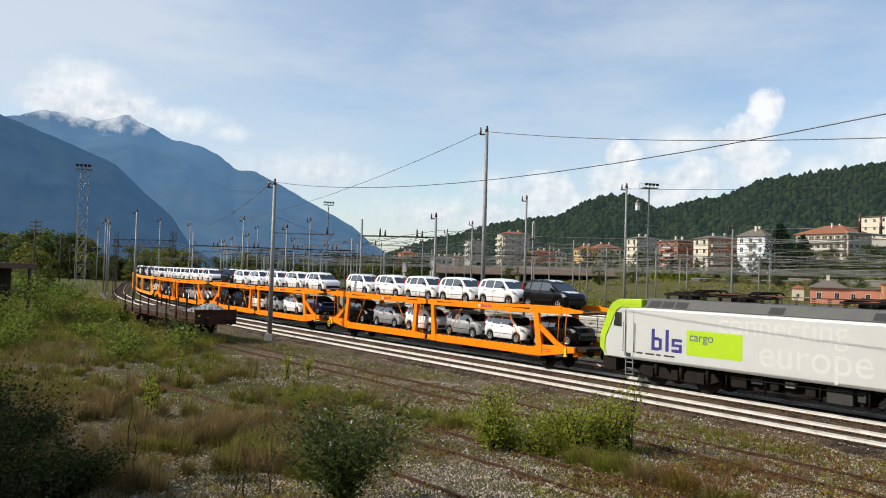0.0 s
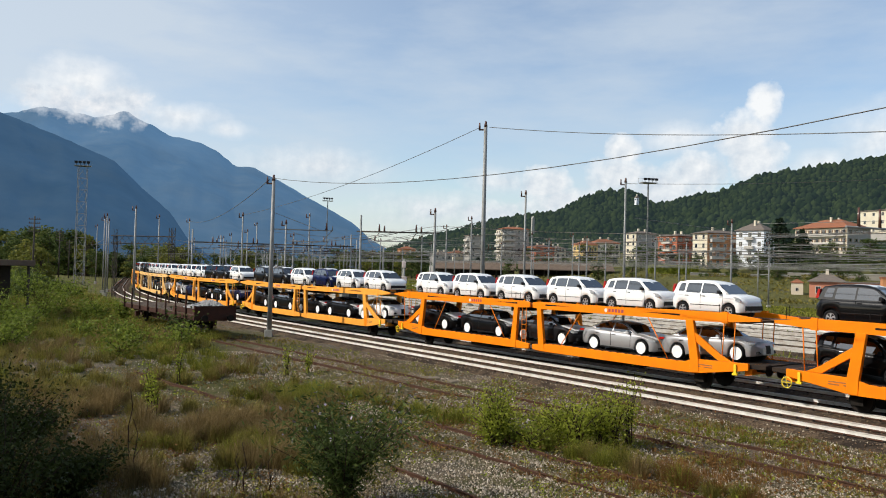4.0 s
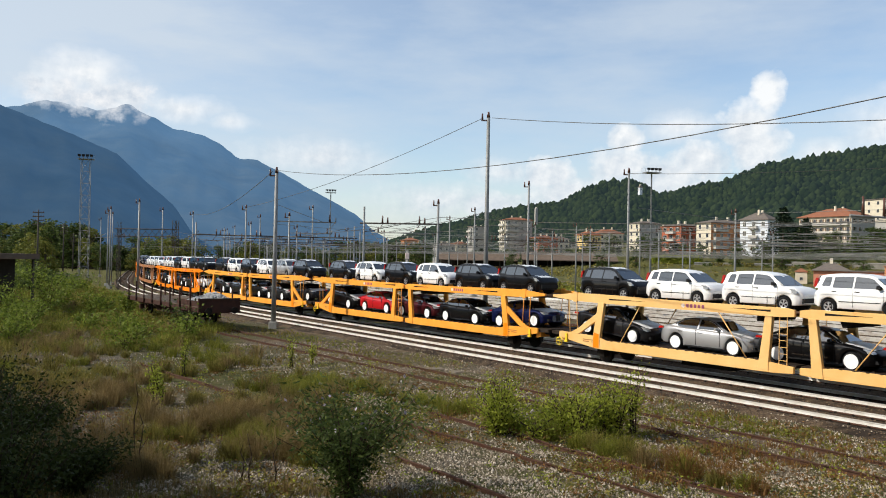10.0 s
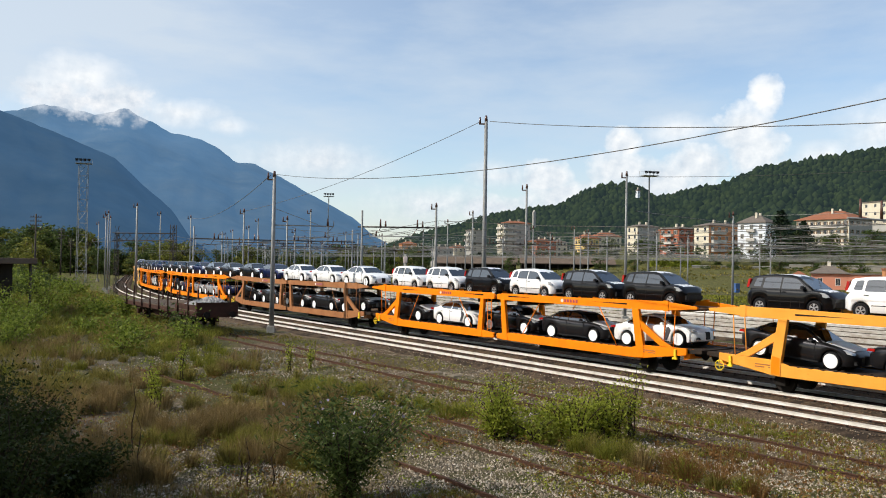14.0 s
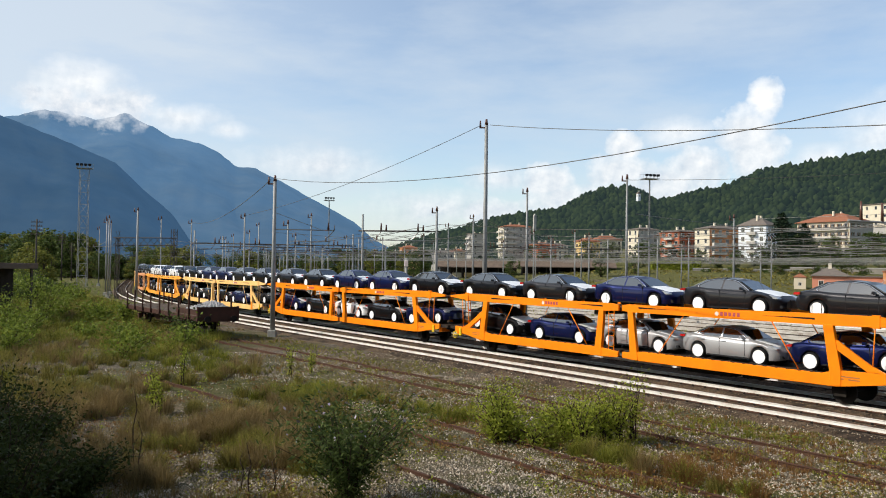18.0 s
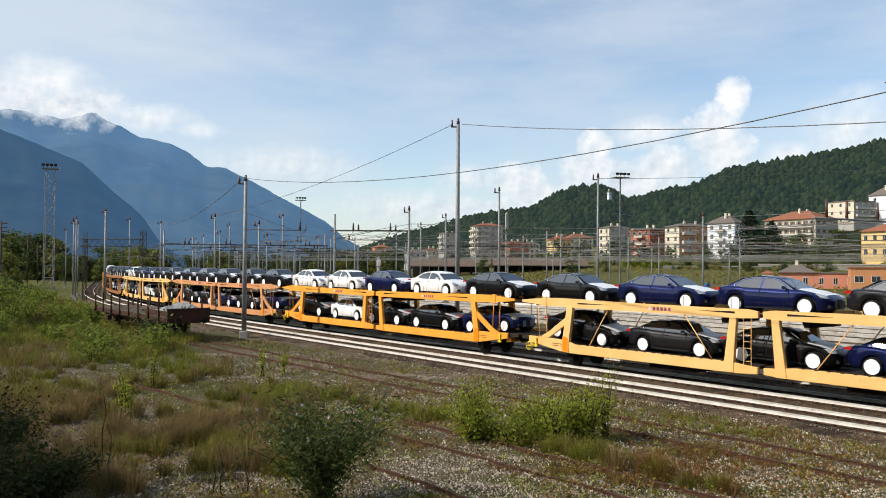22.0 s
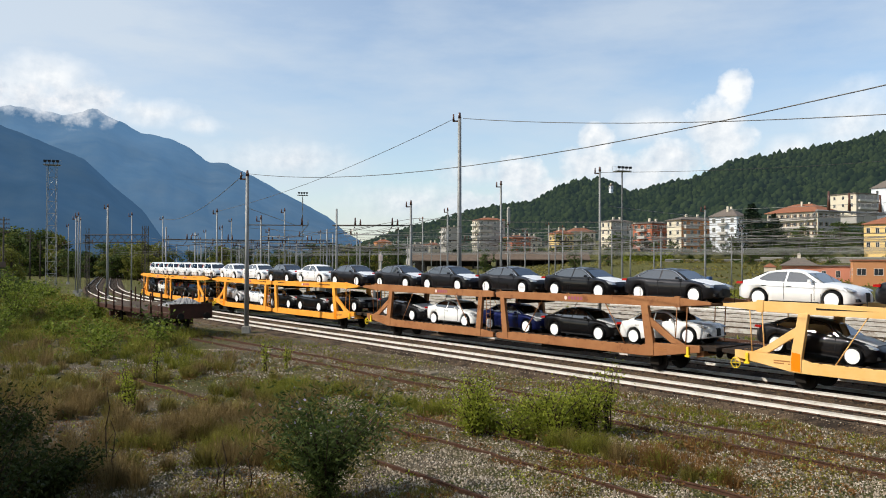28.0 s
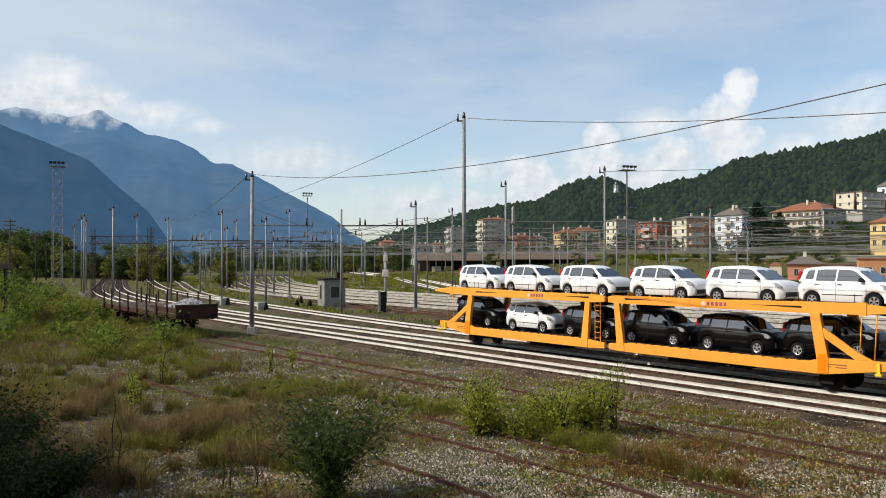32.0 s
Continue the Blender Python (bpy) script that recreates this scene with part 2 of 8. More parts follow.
M["dark_film"] = material("dark_protective_wrap", (0.035, 0.037, 0.045), 0.5, 0, (0.07, 0.07, 0.08), 3.0, 0.5, 0.2, 14)
M["tyre"] = material("tyre_rubber", (0.012, 0.012, 0.013), 0.85, 0, None, 9, 0.3, spec=0.15)
M["cover"] = material("white_wheel_cover", (0.83, 0.83, 0.83), 0.45, 0, (0.75, 0.75, 0.74), 8, 0.4)
M["alloy"] = material("silver_hubcap", (0.42, 0.42, 0.43), 0.35, 0.6, (0.25, 0.25, 0.26), 9, 0.4)
M["trim_black"] = material("black_plastic_trim", (0.012, 0.012, 0.013), 0.6, 0, None, 9, 0.3, spec=0.2)
M["lamp_glass"] = glass("headlamp_glass", (0.42, 0.44, 0.46), 0.08, 0.3)
M["tail_red"] = glass("tail_lamp_red", (0.42, 0.012, 0.012), 0.12)
M["chrome"] = glass("chrome_strip", (0.7, 0.7, 0.7), 0.12, 1.0)

M["white_rail"] = material("whitewashed_rail", (0.76, 0.745, 0.70), 0.8, 0, (0.52, 0.475, 0.41), 1.9, 0.8, 0.08, 30, (0.20, 0.145, 0.10), 2.9, 0.60)
M["pale_rail"] = material("dull_whitewashed_rail", (0.46, 0.44, 0.40), 0.8, 0, (0.25, 0.21, 0.17), 1.2, 0.85, 0, 30, (0.13, 0.095, 0.07), 0.9, 0.56)
M["rail_top"] = material("worn_rail_head", (0.33, 0.30, 0.27), 0.38, 0.85, (0.22, 0.17, 0.13), 3, 0.5)
M["rust_rail"] = material("rusty_rail", (0.066, 0.033, 0.022), 0.85, 0.1, (0.105, 0.060, 0.039), 3, 0.6, 0.1, 30, (0.09, 0.035, 0.02), 2.0, 0.6)
M["sleeper"] = material("weathered_sleeper", (0.085, 0.065, 0.048), 0.9, 0, (0.05, 0.038, 0.03), 3, 0.7, 0.2, 25, stretch=(1, 1, 1))
M["concrete"] = material("pale_weathered_concrete", (0.36, 0.35, 0.315), 0.85, 0, (0.27, 0.26, 0.225), 1.4, 0.7, 0.12, 25, (0.20, 0.19, 0.16), 1.1, 0.60)
M["galvanised"] = material("galvanised_pole_steel", (0.25, 0.255, 0.25), 0.6, 0.25, (0.17, 0.165, 0.155), 2.5, 0.6, 0.05, 20, (0.18, 0.15, 0.11), 1.2, 0.66)
M["dark_pole"] = material("dark_weathered_pole", (0.075, 0.065, 0.055), 0.8, 0, (0.045, 0.04, 0.036), 2.5, 0.6)
M["insulator"] = material("brown_insulator", (0.10, 0.045, 0.03), 0.25, 0, None, 9, 0.3)
M["wire"] = material("dull_copper_wire", (0.10, 0.095, 0.085), 0.55, 0.5, None, 9, 0.3)
M["bright_wire"] = material("weathered_grey_wire", (0.19, 0.19, 0.18), 0.5, 0.5, None, 9, 0.3)

# ---- mesh tools ----


def quad_box(bm, x0, x1, y0, y1, z0, z1, mat=0):
    v = [bm.verts.new((x, y, z)) for x in (x0, x1) for y in (y0, y1) for z in (z0, z1)]
    for f in ((0, 1, 3, 2), (4, 6, 7, 5), (0, 4, 5, 1), (2, 3, 7, 6), (0, 2, 6, 4), (1, 5, 7, 3)):
        bm.faces.new([v[i] for i in f]).material_index = mat
    return v


def prism(bm, pts, y0, y1, axis="y", mat=0):
    """A polygon of (x, z) pushed along y (axis 'y'), or of (x, y) pushed along z (axis 'z'), or of (y, z) along x."""
    def p(a, b, c):
        return {"y": (a, c, b), "z": (a, b, c), "x": (c, a, b)}[axis]
    lo = [bm.verts.new(p(a, b, y0)) for a, b in pts]
    hi = [bm.verts.new(p(a, b, y1)) for a, b in pts]
    fs = [bm.faces.new(lo), bm.faces.new(hi[::-1])]
    for i in range(len(pts)):
        j = (i + 1) % len(pts)
        fs.append(bm.faces.new((lo[j], lo[i], hi[i], hi[j])))
    for f in fs:
        f.material_index = mat


def tube(bm, a, b, r0, r1=None, n=8, mat=0, caps=True):
    a, b = Vector(a), Vector(b)
    r1 = r0 if r1 is None else r1
    q = (b - a).to_track_quat("Z", "Y")
    rings = []
    for c, r in ((a, r0), (b, r1)):
        rings.append([bm.verts.new(c + q @ Vector((r * math.cos(k * math.tau / n), r * math.sin(k * math.tau / n), 0))) for k in range(n)])
    for k in range(n):
        f = bm.faces.new((rings[0][k], rings[0][(k + 1) % n], rings[1][(k + 1) % n], rings[1][k]))
        f.material_index, f.smooth = mat, n > 5
    if caps:
        bm.faces.new(rings[0][::-1]).material_index = mat
        bm.faces.new(rings[1]).material_index = mat


def chain(bm, pts, r, n=5, mat=0):
    """A round bar or wire through points, in one piece."""
    rings = []
    pts = [Vector(p) for p in pts]
    for i, p in enumerate(pts):
        d = pts[min(i + 1, len(pts) - 1)] - pts[max(i - 1, 0)]
        q = d.to_track_quat("Z", "Y")
        rings.append([bm.verts.new(p + q @ Vector((r * math.cos(k * math.tau / n), r * math.sin(k * math.tau / n), 0))) for k in range(n)])
    for a, b in zip(rings, rings[1:]):
        for k in range(n):
            f = bm.faces.new((a[k], a[(k + 1) % n], b[(k + 1) % n], b[k]))
            f.material_index, f.smooth = mat, True


def mesh_of(bm, name, mats, bevel=0.0, fix=True):
    if fix:
        bmesh.ops.recalc_face_normals(bm, faces=bm.faces)
    if bevel:
        bmesh.ops.bevel(bm, geom=[e for e in bm.edges if len(e.link_faces) == 2 and e.calc_face_angle(0) > 0.6], offset=bevel, segments=1, affect="EDGES", clamp_overlap=True)
    me = bpy.data.meshes.new(name)
    bm.to_mesh(me)
    bm.free()
    for m in (mats if isinstance(mats, (list, tuple)) else [mats]):
        me.materials.append(m)
    return me


def part(name, bm, material, parent, label="", bevel=0.0, at=None, fix=True):
    """Links a bmesh, or a mesh that is shared, as one object under its thing."""
    ob = new(name, mesh_of(bm, name, material, bevel, fix) if isinstance(bm, bmesh.types.BMesh) else bm)
    ob.parent = parent
    if at is not None:
        ob.matrix_basis = at
    if label:
        tagged(ob, label)
    return ob


def thing(name, label, category, group="", kind="", at=None, bm=None, material=None, bevel=0.0):
    ob = new(name, mesh_of(bm, name, material, bevel) if bm is not None else None)
    if at is not None:
        ob.matrix_basis = at
    return tagged(ob, label, category, group, kind)


def box_bm(*size):
    bm = bmesh.new()
    quad_box(bm, *size)
    return bm

# ---- the line ----
# The train's track: curvature at stations along it (metres from the place opposite the camera), and what follows from it.
KS = (-640, -330, -260, -220, -180, -120, -80, -50, -25, 0, 30, 120, 640)
KV = (0.0030, 0.0045, 0.0030, 0.0004, -0.0003, 0.00336, 0.00287, 0.00071, -0.00018, -0.00055, -0.00049, 0.0, 0.0)
SS = np.arange(-640.0, 641.0, 1.0)
_k = np.interp(SS, KS, KV)
_h = np.concatenate([[0], np.cumsum((_k[1:] + _k[:-1]) / 2)])
_h = _h - np.interp(0, SS, _h) - 0.942
_x = np.concatenate([[0], np.cumsum((np.cos(_h[1:]) + np.cos(_h[:-1])) / 2)])
_y = np.concatenate([[0], np.cumsum((np.sin(_h[1:]) + np.sin(_h[:-1])) / 2)])
_x += math.sin(0.942) * 29.355 - np.interp(0, SS, _x)
_y += math.cos(0.942) * 29.355 - np.interp(0, SS, _y)


def line(s, off=0.0, z=0.0):
    h = np.interp(s, SS, _h)
    return Vector((np.interp(s, SS, _x) - math.sin(h) * off, np.interp(s, SS, _y) + math.cos(h) * off, z))


def heading(s):
    return math.degrees(np.interp(s, SS, _h))


def on_line(s, reach, z=0.0):
    """The pose of a rigid vehicle whose two ends lie on the line."""
    a, b = line(s - reach), line(s + reach)
    d = b - a
    m = (a + b) / 2
    return pose(m.x, m.y, z, 0, 0, math.degrees(math.atan2(d.y, d.x)))


def strip(bm, pts, profile, mat=0, close=False):
    """A profile of (side, z) swept along points."""
    rings = []
    for i, p in enumerate(pts):
        a, b = pts[max(i - 1, 0)], pts[min(i + 1, len(pts) - 1)]
        d = (b - a).normalized()
        n = Vector((-d.y, d.x, 0))
        rings.append([bm.verts.new((p.x + n.x * o, p.y + n.y * o, p.z + z)) for o, z in profile])
    k = len(profile)
    for r, q in zip(rings, rings[1:]):
        for j in range(k if close else k - 1):
            f = bm.faces.new((r[j], r[(j + 1) % k], q[(j + 1) % k], q[j]))
            f.material_index = mat[j] if isinstance(mat, tuple) else mat
    if close:
        bm.faces.new(rings[0][::-1])
        bm.faces.new(rings[-1])


RAIL = [(-0.07, -0.172), (0.07, -0.172), (0.07, -0.155), (0.018, -0.13), (0.014, -0.045), (0.036, -0.03), (0.036, -0.004), (0.026, 0.0), (-0.026, 0.0), (-0.036, -0.004), (-0.036, -0.03), (-0.014, -0.045), (-0.018, -0.13), (-0.07, -0.155)]
RAIL_FAR = [(-0.05, -0.17), (0.05, -0.17), (0.034, -0.0), (-0.034, -0.0)]


def stations(s0, s1):
    out, s = [], s0
    while s < s1:
        out.append(s)
        s += 1.5 if -70 < s < 40 else 3.0
    return out + [s1]


def track(name, label, off, s0, s1, white=True, near=True, tops=True):
    """A track: two rails, the bed under it, sleepers and rail clips."""
    o = off if callable(off) else (lambda s: off)
    t = thing(name, label, "railway track", "tracks of the yard", "structure")
    for side in (-0.7525, 0.7525):
        bm = bmesh.new()
        pts = [line(s, o(s) + side) for s in stations(s0, s1)]
        mats = tuple([2] * 3 + [0] * 3 + [1, 1, 1] + [0] * 3 + [2] * 2) if near else (0, 0, 1, 0)
        strip(bm, pts, RAIL if near else RAIL_FAR, mats, True)
        part("rail", bm, [(M["white_rail"] if near else M["pale_rail"]) if white else M["rust_rail"], M["rail_top"] if tops else M["rust_rail"], M["rust_rail"]], t)
    bm = bmesh.new()
    strip(bm, [line(s, o(s), -0.21) for s in stations(s0, s1)], [(-1.45, -0.22), (-1.05, -0.02), (-0.85, 0.015), (-0.65, 0.0), (0.65, 0.0), (0.85, 0.015), (1.4, 0.0), (1.9, -0.22)])
    part("ballast_bed", bm, M["ballast"], t)
    return t


def sleepers(parent, off, s0, s1, step=0.6):
    """Sleepers sunk in the ballast, and the dark clips beside the rails."""
    o = off if callable(off) else (lambda s: off)
    verts, faces, mats = [], [], []
    s = s0
    while s < s1:
        p, h = line(s, o(s)), radians(heading(s))
        d, n = Vector((math.cos(h), math.sin(h), 0)), Vector((-math.sin(h), math.cos(h), 0))
        boxes = [(-0.12, 0.12, -1.02, 1.02, -0.26, -0.198, 0)]
        if -90 < s:
            boxes += [(-0.032, 0.032, y + e - 0.026, y + e + 0.026, -0.19, -0.135, 1) for y in (-0.7525, 0.7525) for e in (-0.095, 0.095)]
        for x0, x1, y0, y1, z0, z1, m in boxes:
            i = len(verts)
            verts += [tuple(p + d * a + n * b + Vector((0, 0, c))) for a in (x0, x1) for b in (y0, y1) for c in (z0, z1)]
            faces += [tuple(i + k for k in f) for f in ((0, 1, 3, 2), (4, 6, 7, 5), (0, 4, 5, 1), (2, 3, 7, 6), (1, 5, 7, 3))]
            mats += [m] * 5
        s += step
    me = bpy.data.meshes.new("sleepers")
    me.from_pydata(verts, [], faces)
    me.materials.append(M["sleeper"])
    me.materials.append(M["black_iron"])
    me.polygons.foreach_set("material_index", mats)
    tagged(part("sleepers", me, None, parent), kind="stuff")


M["ballast"] = material("rust-stained_ballast", (0.048, 0.033, 0.022), 0.95, 0, (0.165, 0.118, 0.076), 14.0, 0.7, 1.0, 14, (0.028, 0.021, 0.016), 0.5, 0.47)


def ground_material():
    m = bpy.data.materials.new("weedy_gravel_ground")
    m.use_nodes = True
    t = m.node_tree
    b = t.nodes["Principled BSDF"]
    co = t.nodes.new("ShaderNodeTexCoord")

    def n(scale, detail=6, rough=0.6, shift=0):
        mp = t.nodes.new("ShaderNodeMapping")
        mp.inputs["Location"].default_value = (shift, shift * 1.7, 0)
        t.links.new(co.outputs["Object"], mp.inputs[0])
        x = node(t, "ShaderNodeTexNoise", Scale=scale, Detail=float(detail), Roughness=rough)
        t.links.new(mp.outputs[0], x.inputs["Vector"])
        return x.outputs[0]
    v = node(t, "ShaderNodeTexVoronoi", Scale=13.0)
    t.links.new(co.outputs["Object"], v.inputs["Vector"])
    sep = t.nodes.new("ShaderNodeSeparateXYZ")
    t.links.new(co.outputs["Object"], sep.inputs[0])
    stone = mix(t, ramp(t, n(26), [(0.3, (0, 0, 0)), (0.7, (1, 1, 1))]), (0.095, 0.076, 0.057), (0.35, 0.30, 0.235))
    stone = mix(t, ramp(t, v.outputs["Distance"], [(0.25, (0, 0, 0)), (0.6, (0.85, 0.85, 0.85))]), stone, (0.056, 0.045, 0.034))
    earth = mix(t, ramp(t, n(3.0, 8, 0.7, 3), [(0.35, (0, 0, 0)), (0.65, (1, 1, 1))]), (0.082, 0.055, 0.032), (0.205, 0.146, 0.086))
    earth = mix(t, ramp(t, n(9.0, 4, 0.6, 5), [(0.46, (0, 0, 0)), (0.56, (0.8, 0.8, 0.8))]), earth, stone)
    weed = mix(t, ramp(t, n(5.0, 8, 0.7, 9), [(0.35, (0, 0, 0)), (0.65, (1, 1, 1))]), (0.036, 0.042, 0.013), (0.120, 0.112, 0.040))
    meadow = mix(t, ramp(t, n(1.3, 8, 0.7, 13), [(0.35, (0, 0, 0)), (0.65, (1, 1, 1))]), (0.052, 0.060, 0.017), (0.165, 0.152, 0.054))
    col = mix(t, ramp(t, n(0.22, 6, 0.65, 21), [(0.44, (0, 0, 0)), (0.56, (1, 1, 1))]), stone, earth)
    col = mix(t, ramp(t, n(0.13, 7, 0.7, 47), [(0.43, (0, 0, 0)), (0.56, (1, 1, 1))]), col, weed)
    # grass takes over across the yard and up the valley
    green = maths(t, "ADD", n(0.09, 6, 0.65, 31), maths(t, "MULTIPLY", maths(t, "MULTIPLY", maths(t, "SUBTRACT", sep.outputs[1], 62.0), 1 / 60.0, clamp=True), 0.22))
    col = mix(t, ramp(t, green, [(0.58, (0, 0, 0)), (0.66, (0.92, 0.92, 0.92))]), col, meadow)
    t.links.new(col, b.inputs["Base Color"])
    b.inputs["Roughness"].default_value = 0.95
    b.inputs["Specular IOR Level"].default_value = 0.08
    bp = node(t, "ShaderNodeBump", Strength=1.0, Distance=0.09)
    t.links.new(v.outputs["Distance"], bp.inputs["Height"])
    t.links.new(bp.outputs[0], b.inputs["Normal"])
    return m


M["ground"] = ground_material()


def lay(x, y):
    """Height of the ground."""
    d = math.hypot(x, y)
    z = -0.36 + 0.10 * noise.noise((x * 0.35, y * 0.35, 3.1)) + 0.06 * noise.noise((x * 1.1, y * 1.1, 7.7)) if d < 150 else -0.42
    az = math.degrees(math.atan2(x, y))
    if d > 190 and -4 < az < 80:
        w = min(max((az + 4) / 18, 0), 1) * min(max((80 - az) / 10, 0), 1)
        z += w * float(np.interp(d, (190, 245, 258, 275, 420, 600, 900), (0, 4.0, 4.6, 8.0, 14.0, 22.0, 26.0)))
    # the bank on which the camera stands
    if d < 12:
        z += (12 - d) / 12 * 3.2
    # the overgrown bank beyond the flat wagon
    k = max(0.0, 1 - math.hypot((x + 48) / 22, (y - 72) / 34))
    return z + 1.6 * k


def build_ground():
    bm = bmesh.new()
    rad = [0.5, 4, 8] + [10 * 1.035 ** i for i in range(90)] + [230 * 1.14 ** i for i in range(24)]
    rad = sorted(r for r in rad if r < 5200)
    azs = [-60 + i * 0.6 for i in range(201)] + [61 + i * 5 for i in range(48)]
    rings = [[bm.verts.new((r * math.sin(radians(a)), r * math.cos(radians(a)), lay(r * math.sin(radians(a)), r * math.cos(radians(a))))) for a in azs] for r in rad]
    for r, q in zip(rings, rings[1:]):
        for j in range(len(azs)):
            k = (j + 1) % len(azs)
            bm.faces.new((r[j], q[j], q[k], r[k])).smooth = True
    bm.faces.new(rings[0])
    return thing("ground", "weedy stony railway ground with gravel and dry earth", "ground", kind="structure", bm=bm, material=M["ground"])


build_ground()
NEAR_OFF = -3.652
near_track = track("near_track", "empty track with whitewashed rails on brown ballast", NEAR_OFF, -330, 110)
main_track = track("main_track", "track with whitewashed rails that carries the train", 0.0, -420, 110)


def smoothed(s, knots, values):
    return sum(float(np.interp(s + d, knots, values)) for d in (-12, -8, -4, 0, 4, 8, 12)) / 7


def loop_off(s):
    return smoothed(s, (-340, -160, -128, -84, -44, 0), (8.0, 7.0, 7.3, 7.6, 4.2, 3.9))


loop_track = track("loop_track", "side track with whitewashed rails that swings away", loop_off, -330, 110)


def fan(o):
    """Yard tracks that run together up the line."""
    def off(s):
        if o > 42:
            return o
        k = (o - 20.8) / 18.6
        a = smoothed(s, (-320, -220, -175, -130, -90, -55), (40.0, 28.5, 21.3, 17.5, 18.4, 20.8))
        b = smoothed(s, (-320, -220, -175, -130, -90, -55), (55.0, 44.0, 36.0, 34.0, 37.0, 39.4))
        return a + (b - a) * k
    return off


for o in (20.8, 25.6, 30.2, 34.6, 39.4):
    track("yard_track", "yard track with pale worn rails in low grass", fan(o), -300, 120, near=False)
track("yard_track", "side track that branches off and curves away", lambda s: smoothed(s, (-330, -176, -141, -116, -94), (15.0, 12.8, 11.2, 9.6, 7.7)), -330, -94, near=False)
track("yard_track", "rusty track on brown ballast before the hut", lambda s: smoothed(s, (-100, -84, -60, 0), (16.5, 15.5, 14.0, 13.6)), -86, 110, near=False, white=False)
for o in (47.0, 54.0, 62.0):
    track("yard_track", "rusty little-used yard track in low grass", fan(o), -35 - o * 0.4, 120, near=False, white=False)


def station_track(shift, white):
    """A track that leaves the yard for the station, far back."""
    t = thing("station_track", "pale rails that lead away to the station", "railway track", "tracks of the yard", "structure")
    knots = ((-30, 330), (-9, 236), (-2, 170), (4, 124), (16, 96), (38, 66), (70, 28), (95, 0))
    ts = np.linspace(0, len(knots) - 1, 60)
    pts = [Vector((np.interp(u, range(len(knots)), [k[0] for k in knots]) + shift, np.interp(u, range(len(knots)), [k[1] for k in knots]) + shift * 0.55, 0)) for u in ts]
    for _ in range(6):
        pts = [pts[0]] + [(p + q + r) / 3 for p, q, r in zip(pts, pts[1:], pts[2:])] + [pts[-1]]
    for side in (-0.75, 0.75):
        bm = bmesh.new()
        strip(bm, [p + Vector((side * 0.85, side * 0.5, 0)) for p in pts], RAIL_FAR, (0, 0, 1, 0), True)
        part("rail", bm, [M["white_rail"] if white else M["rust_rail"], M["rail_top"]], t)
    bm = bmesh.new()
    strip(bm, [p + Vector((0, 0, -0.21)) for p in pts], [(-2.1, -0.3), (-1.4, 0.0), (1.4, 0.0), (2.1, -0.3)])
    part("ballast_bed", bm, M["ballast"], t)


station_track(0.0, True)
station_track(5.0, True)
station_track(10.0, False)


def lone_rail(p0, p1, z, bend=0.0):
    t = thing("disused_rail", "rusty disused rail half buried in gravel and weeds", "rail", "rusty rails of the lifted sidings", "structure")
    bm = bmesh.new()
    a, b = Vector((*p0, z)), Vector((*p1, z))
    n = Vector((-(b - a).y, (b - a).x, 0)).normalized()
    pts = []
    for i in range(31):
        u = i / 30
        q = a.lerp(b, u) + n * bend * 4 * u * (1 - u)
        pts.append(Vector((q.x, q.y, (z + lay(q.x, q.y) + 0.10) / 2 + 0.02)))
    strip(bm, pts, RAIL, 0, True)
    part("rail", bm, M["rust_rail"], t)


lone_rail((-16.5, 56.2), (13.6, 17.3), -0.27)
lone_rail((-17.7, 55.2), (12.4, 16.4), -0.27)
lone_rail((-1.6, 24.7), (7.0, 14.0), -0.27)
lone_rail((-1.15, 19.95), (3.6, 13.9), -0.27)
lone_rail((-0.4, 25.9), (8.2, 15.0), -0.27)
lone_rail((-13.5, 35.5), (-7.5, 28.8), -0.27)

# ---- road vehicles on the train ----


def shell(L, stations_x, half, belt, sill, arches, r_arch, crown):
    """The lower body of a car: sections along x, with the wheel arches cut up into the sides."""
    bm = bmesh.new()
    rings = []
    for x in stations_x:
        w, zb, zs = half(x), belt(x), sill(x)
        for xa, za in arches:
            if abs(x - xa) < r_arch:
                zs = max(zs, za + math.sqrt(r_arch ** 2 - (x - xa) ** 2))
        zs = min(zs, zb - 0.08)
        mid = max(zs + 0.03, zs * 0.45 + zb * 0.55)
        half_ring = [(0.0, zb + crown), (w * 0.55, zb + crown * 0.75), (w * 0.88, zb), (w * 0.965, zb - 0.035), (w * 0.995, (mid + zb) / 2), (w, mid), (w * 0.985, zs + 0.03), (w * 0.95, zs)]
        rings.append([bm.verts.new((x, y, z)) for y, z in half_ring] + [bm.verts.new((x, -y, z)) for y, z in half_ring[:0:-1]])
    k = len(rings[0])
    for a, b in zip(rings, rings[1:]):
        for j in range(k):
            f = bm.faces.new((a[j], a[(j + 1) % k], b[(j + 1) % k], b[j]))
            f.smooth = True
    bm.faces.new(rings[0])
    bm.faces.new(rings[-1][::-1])
    return bm


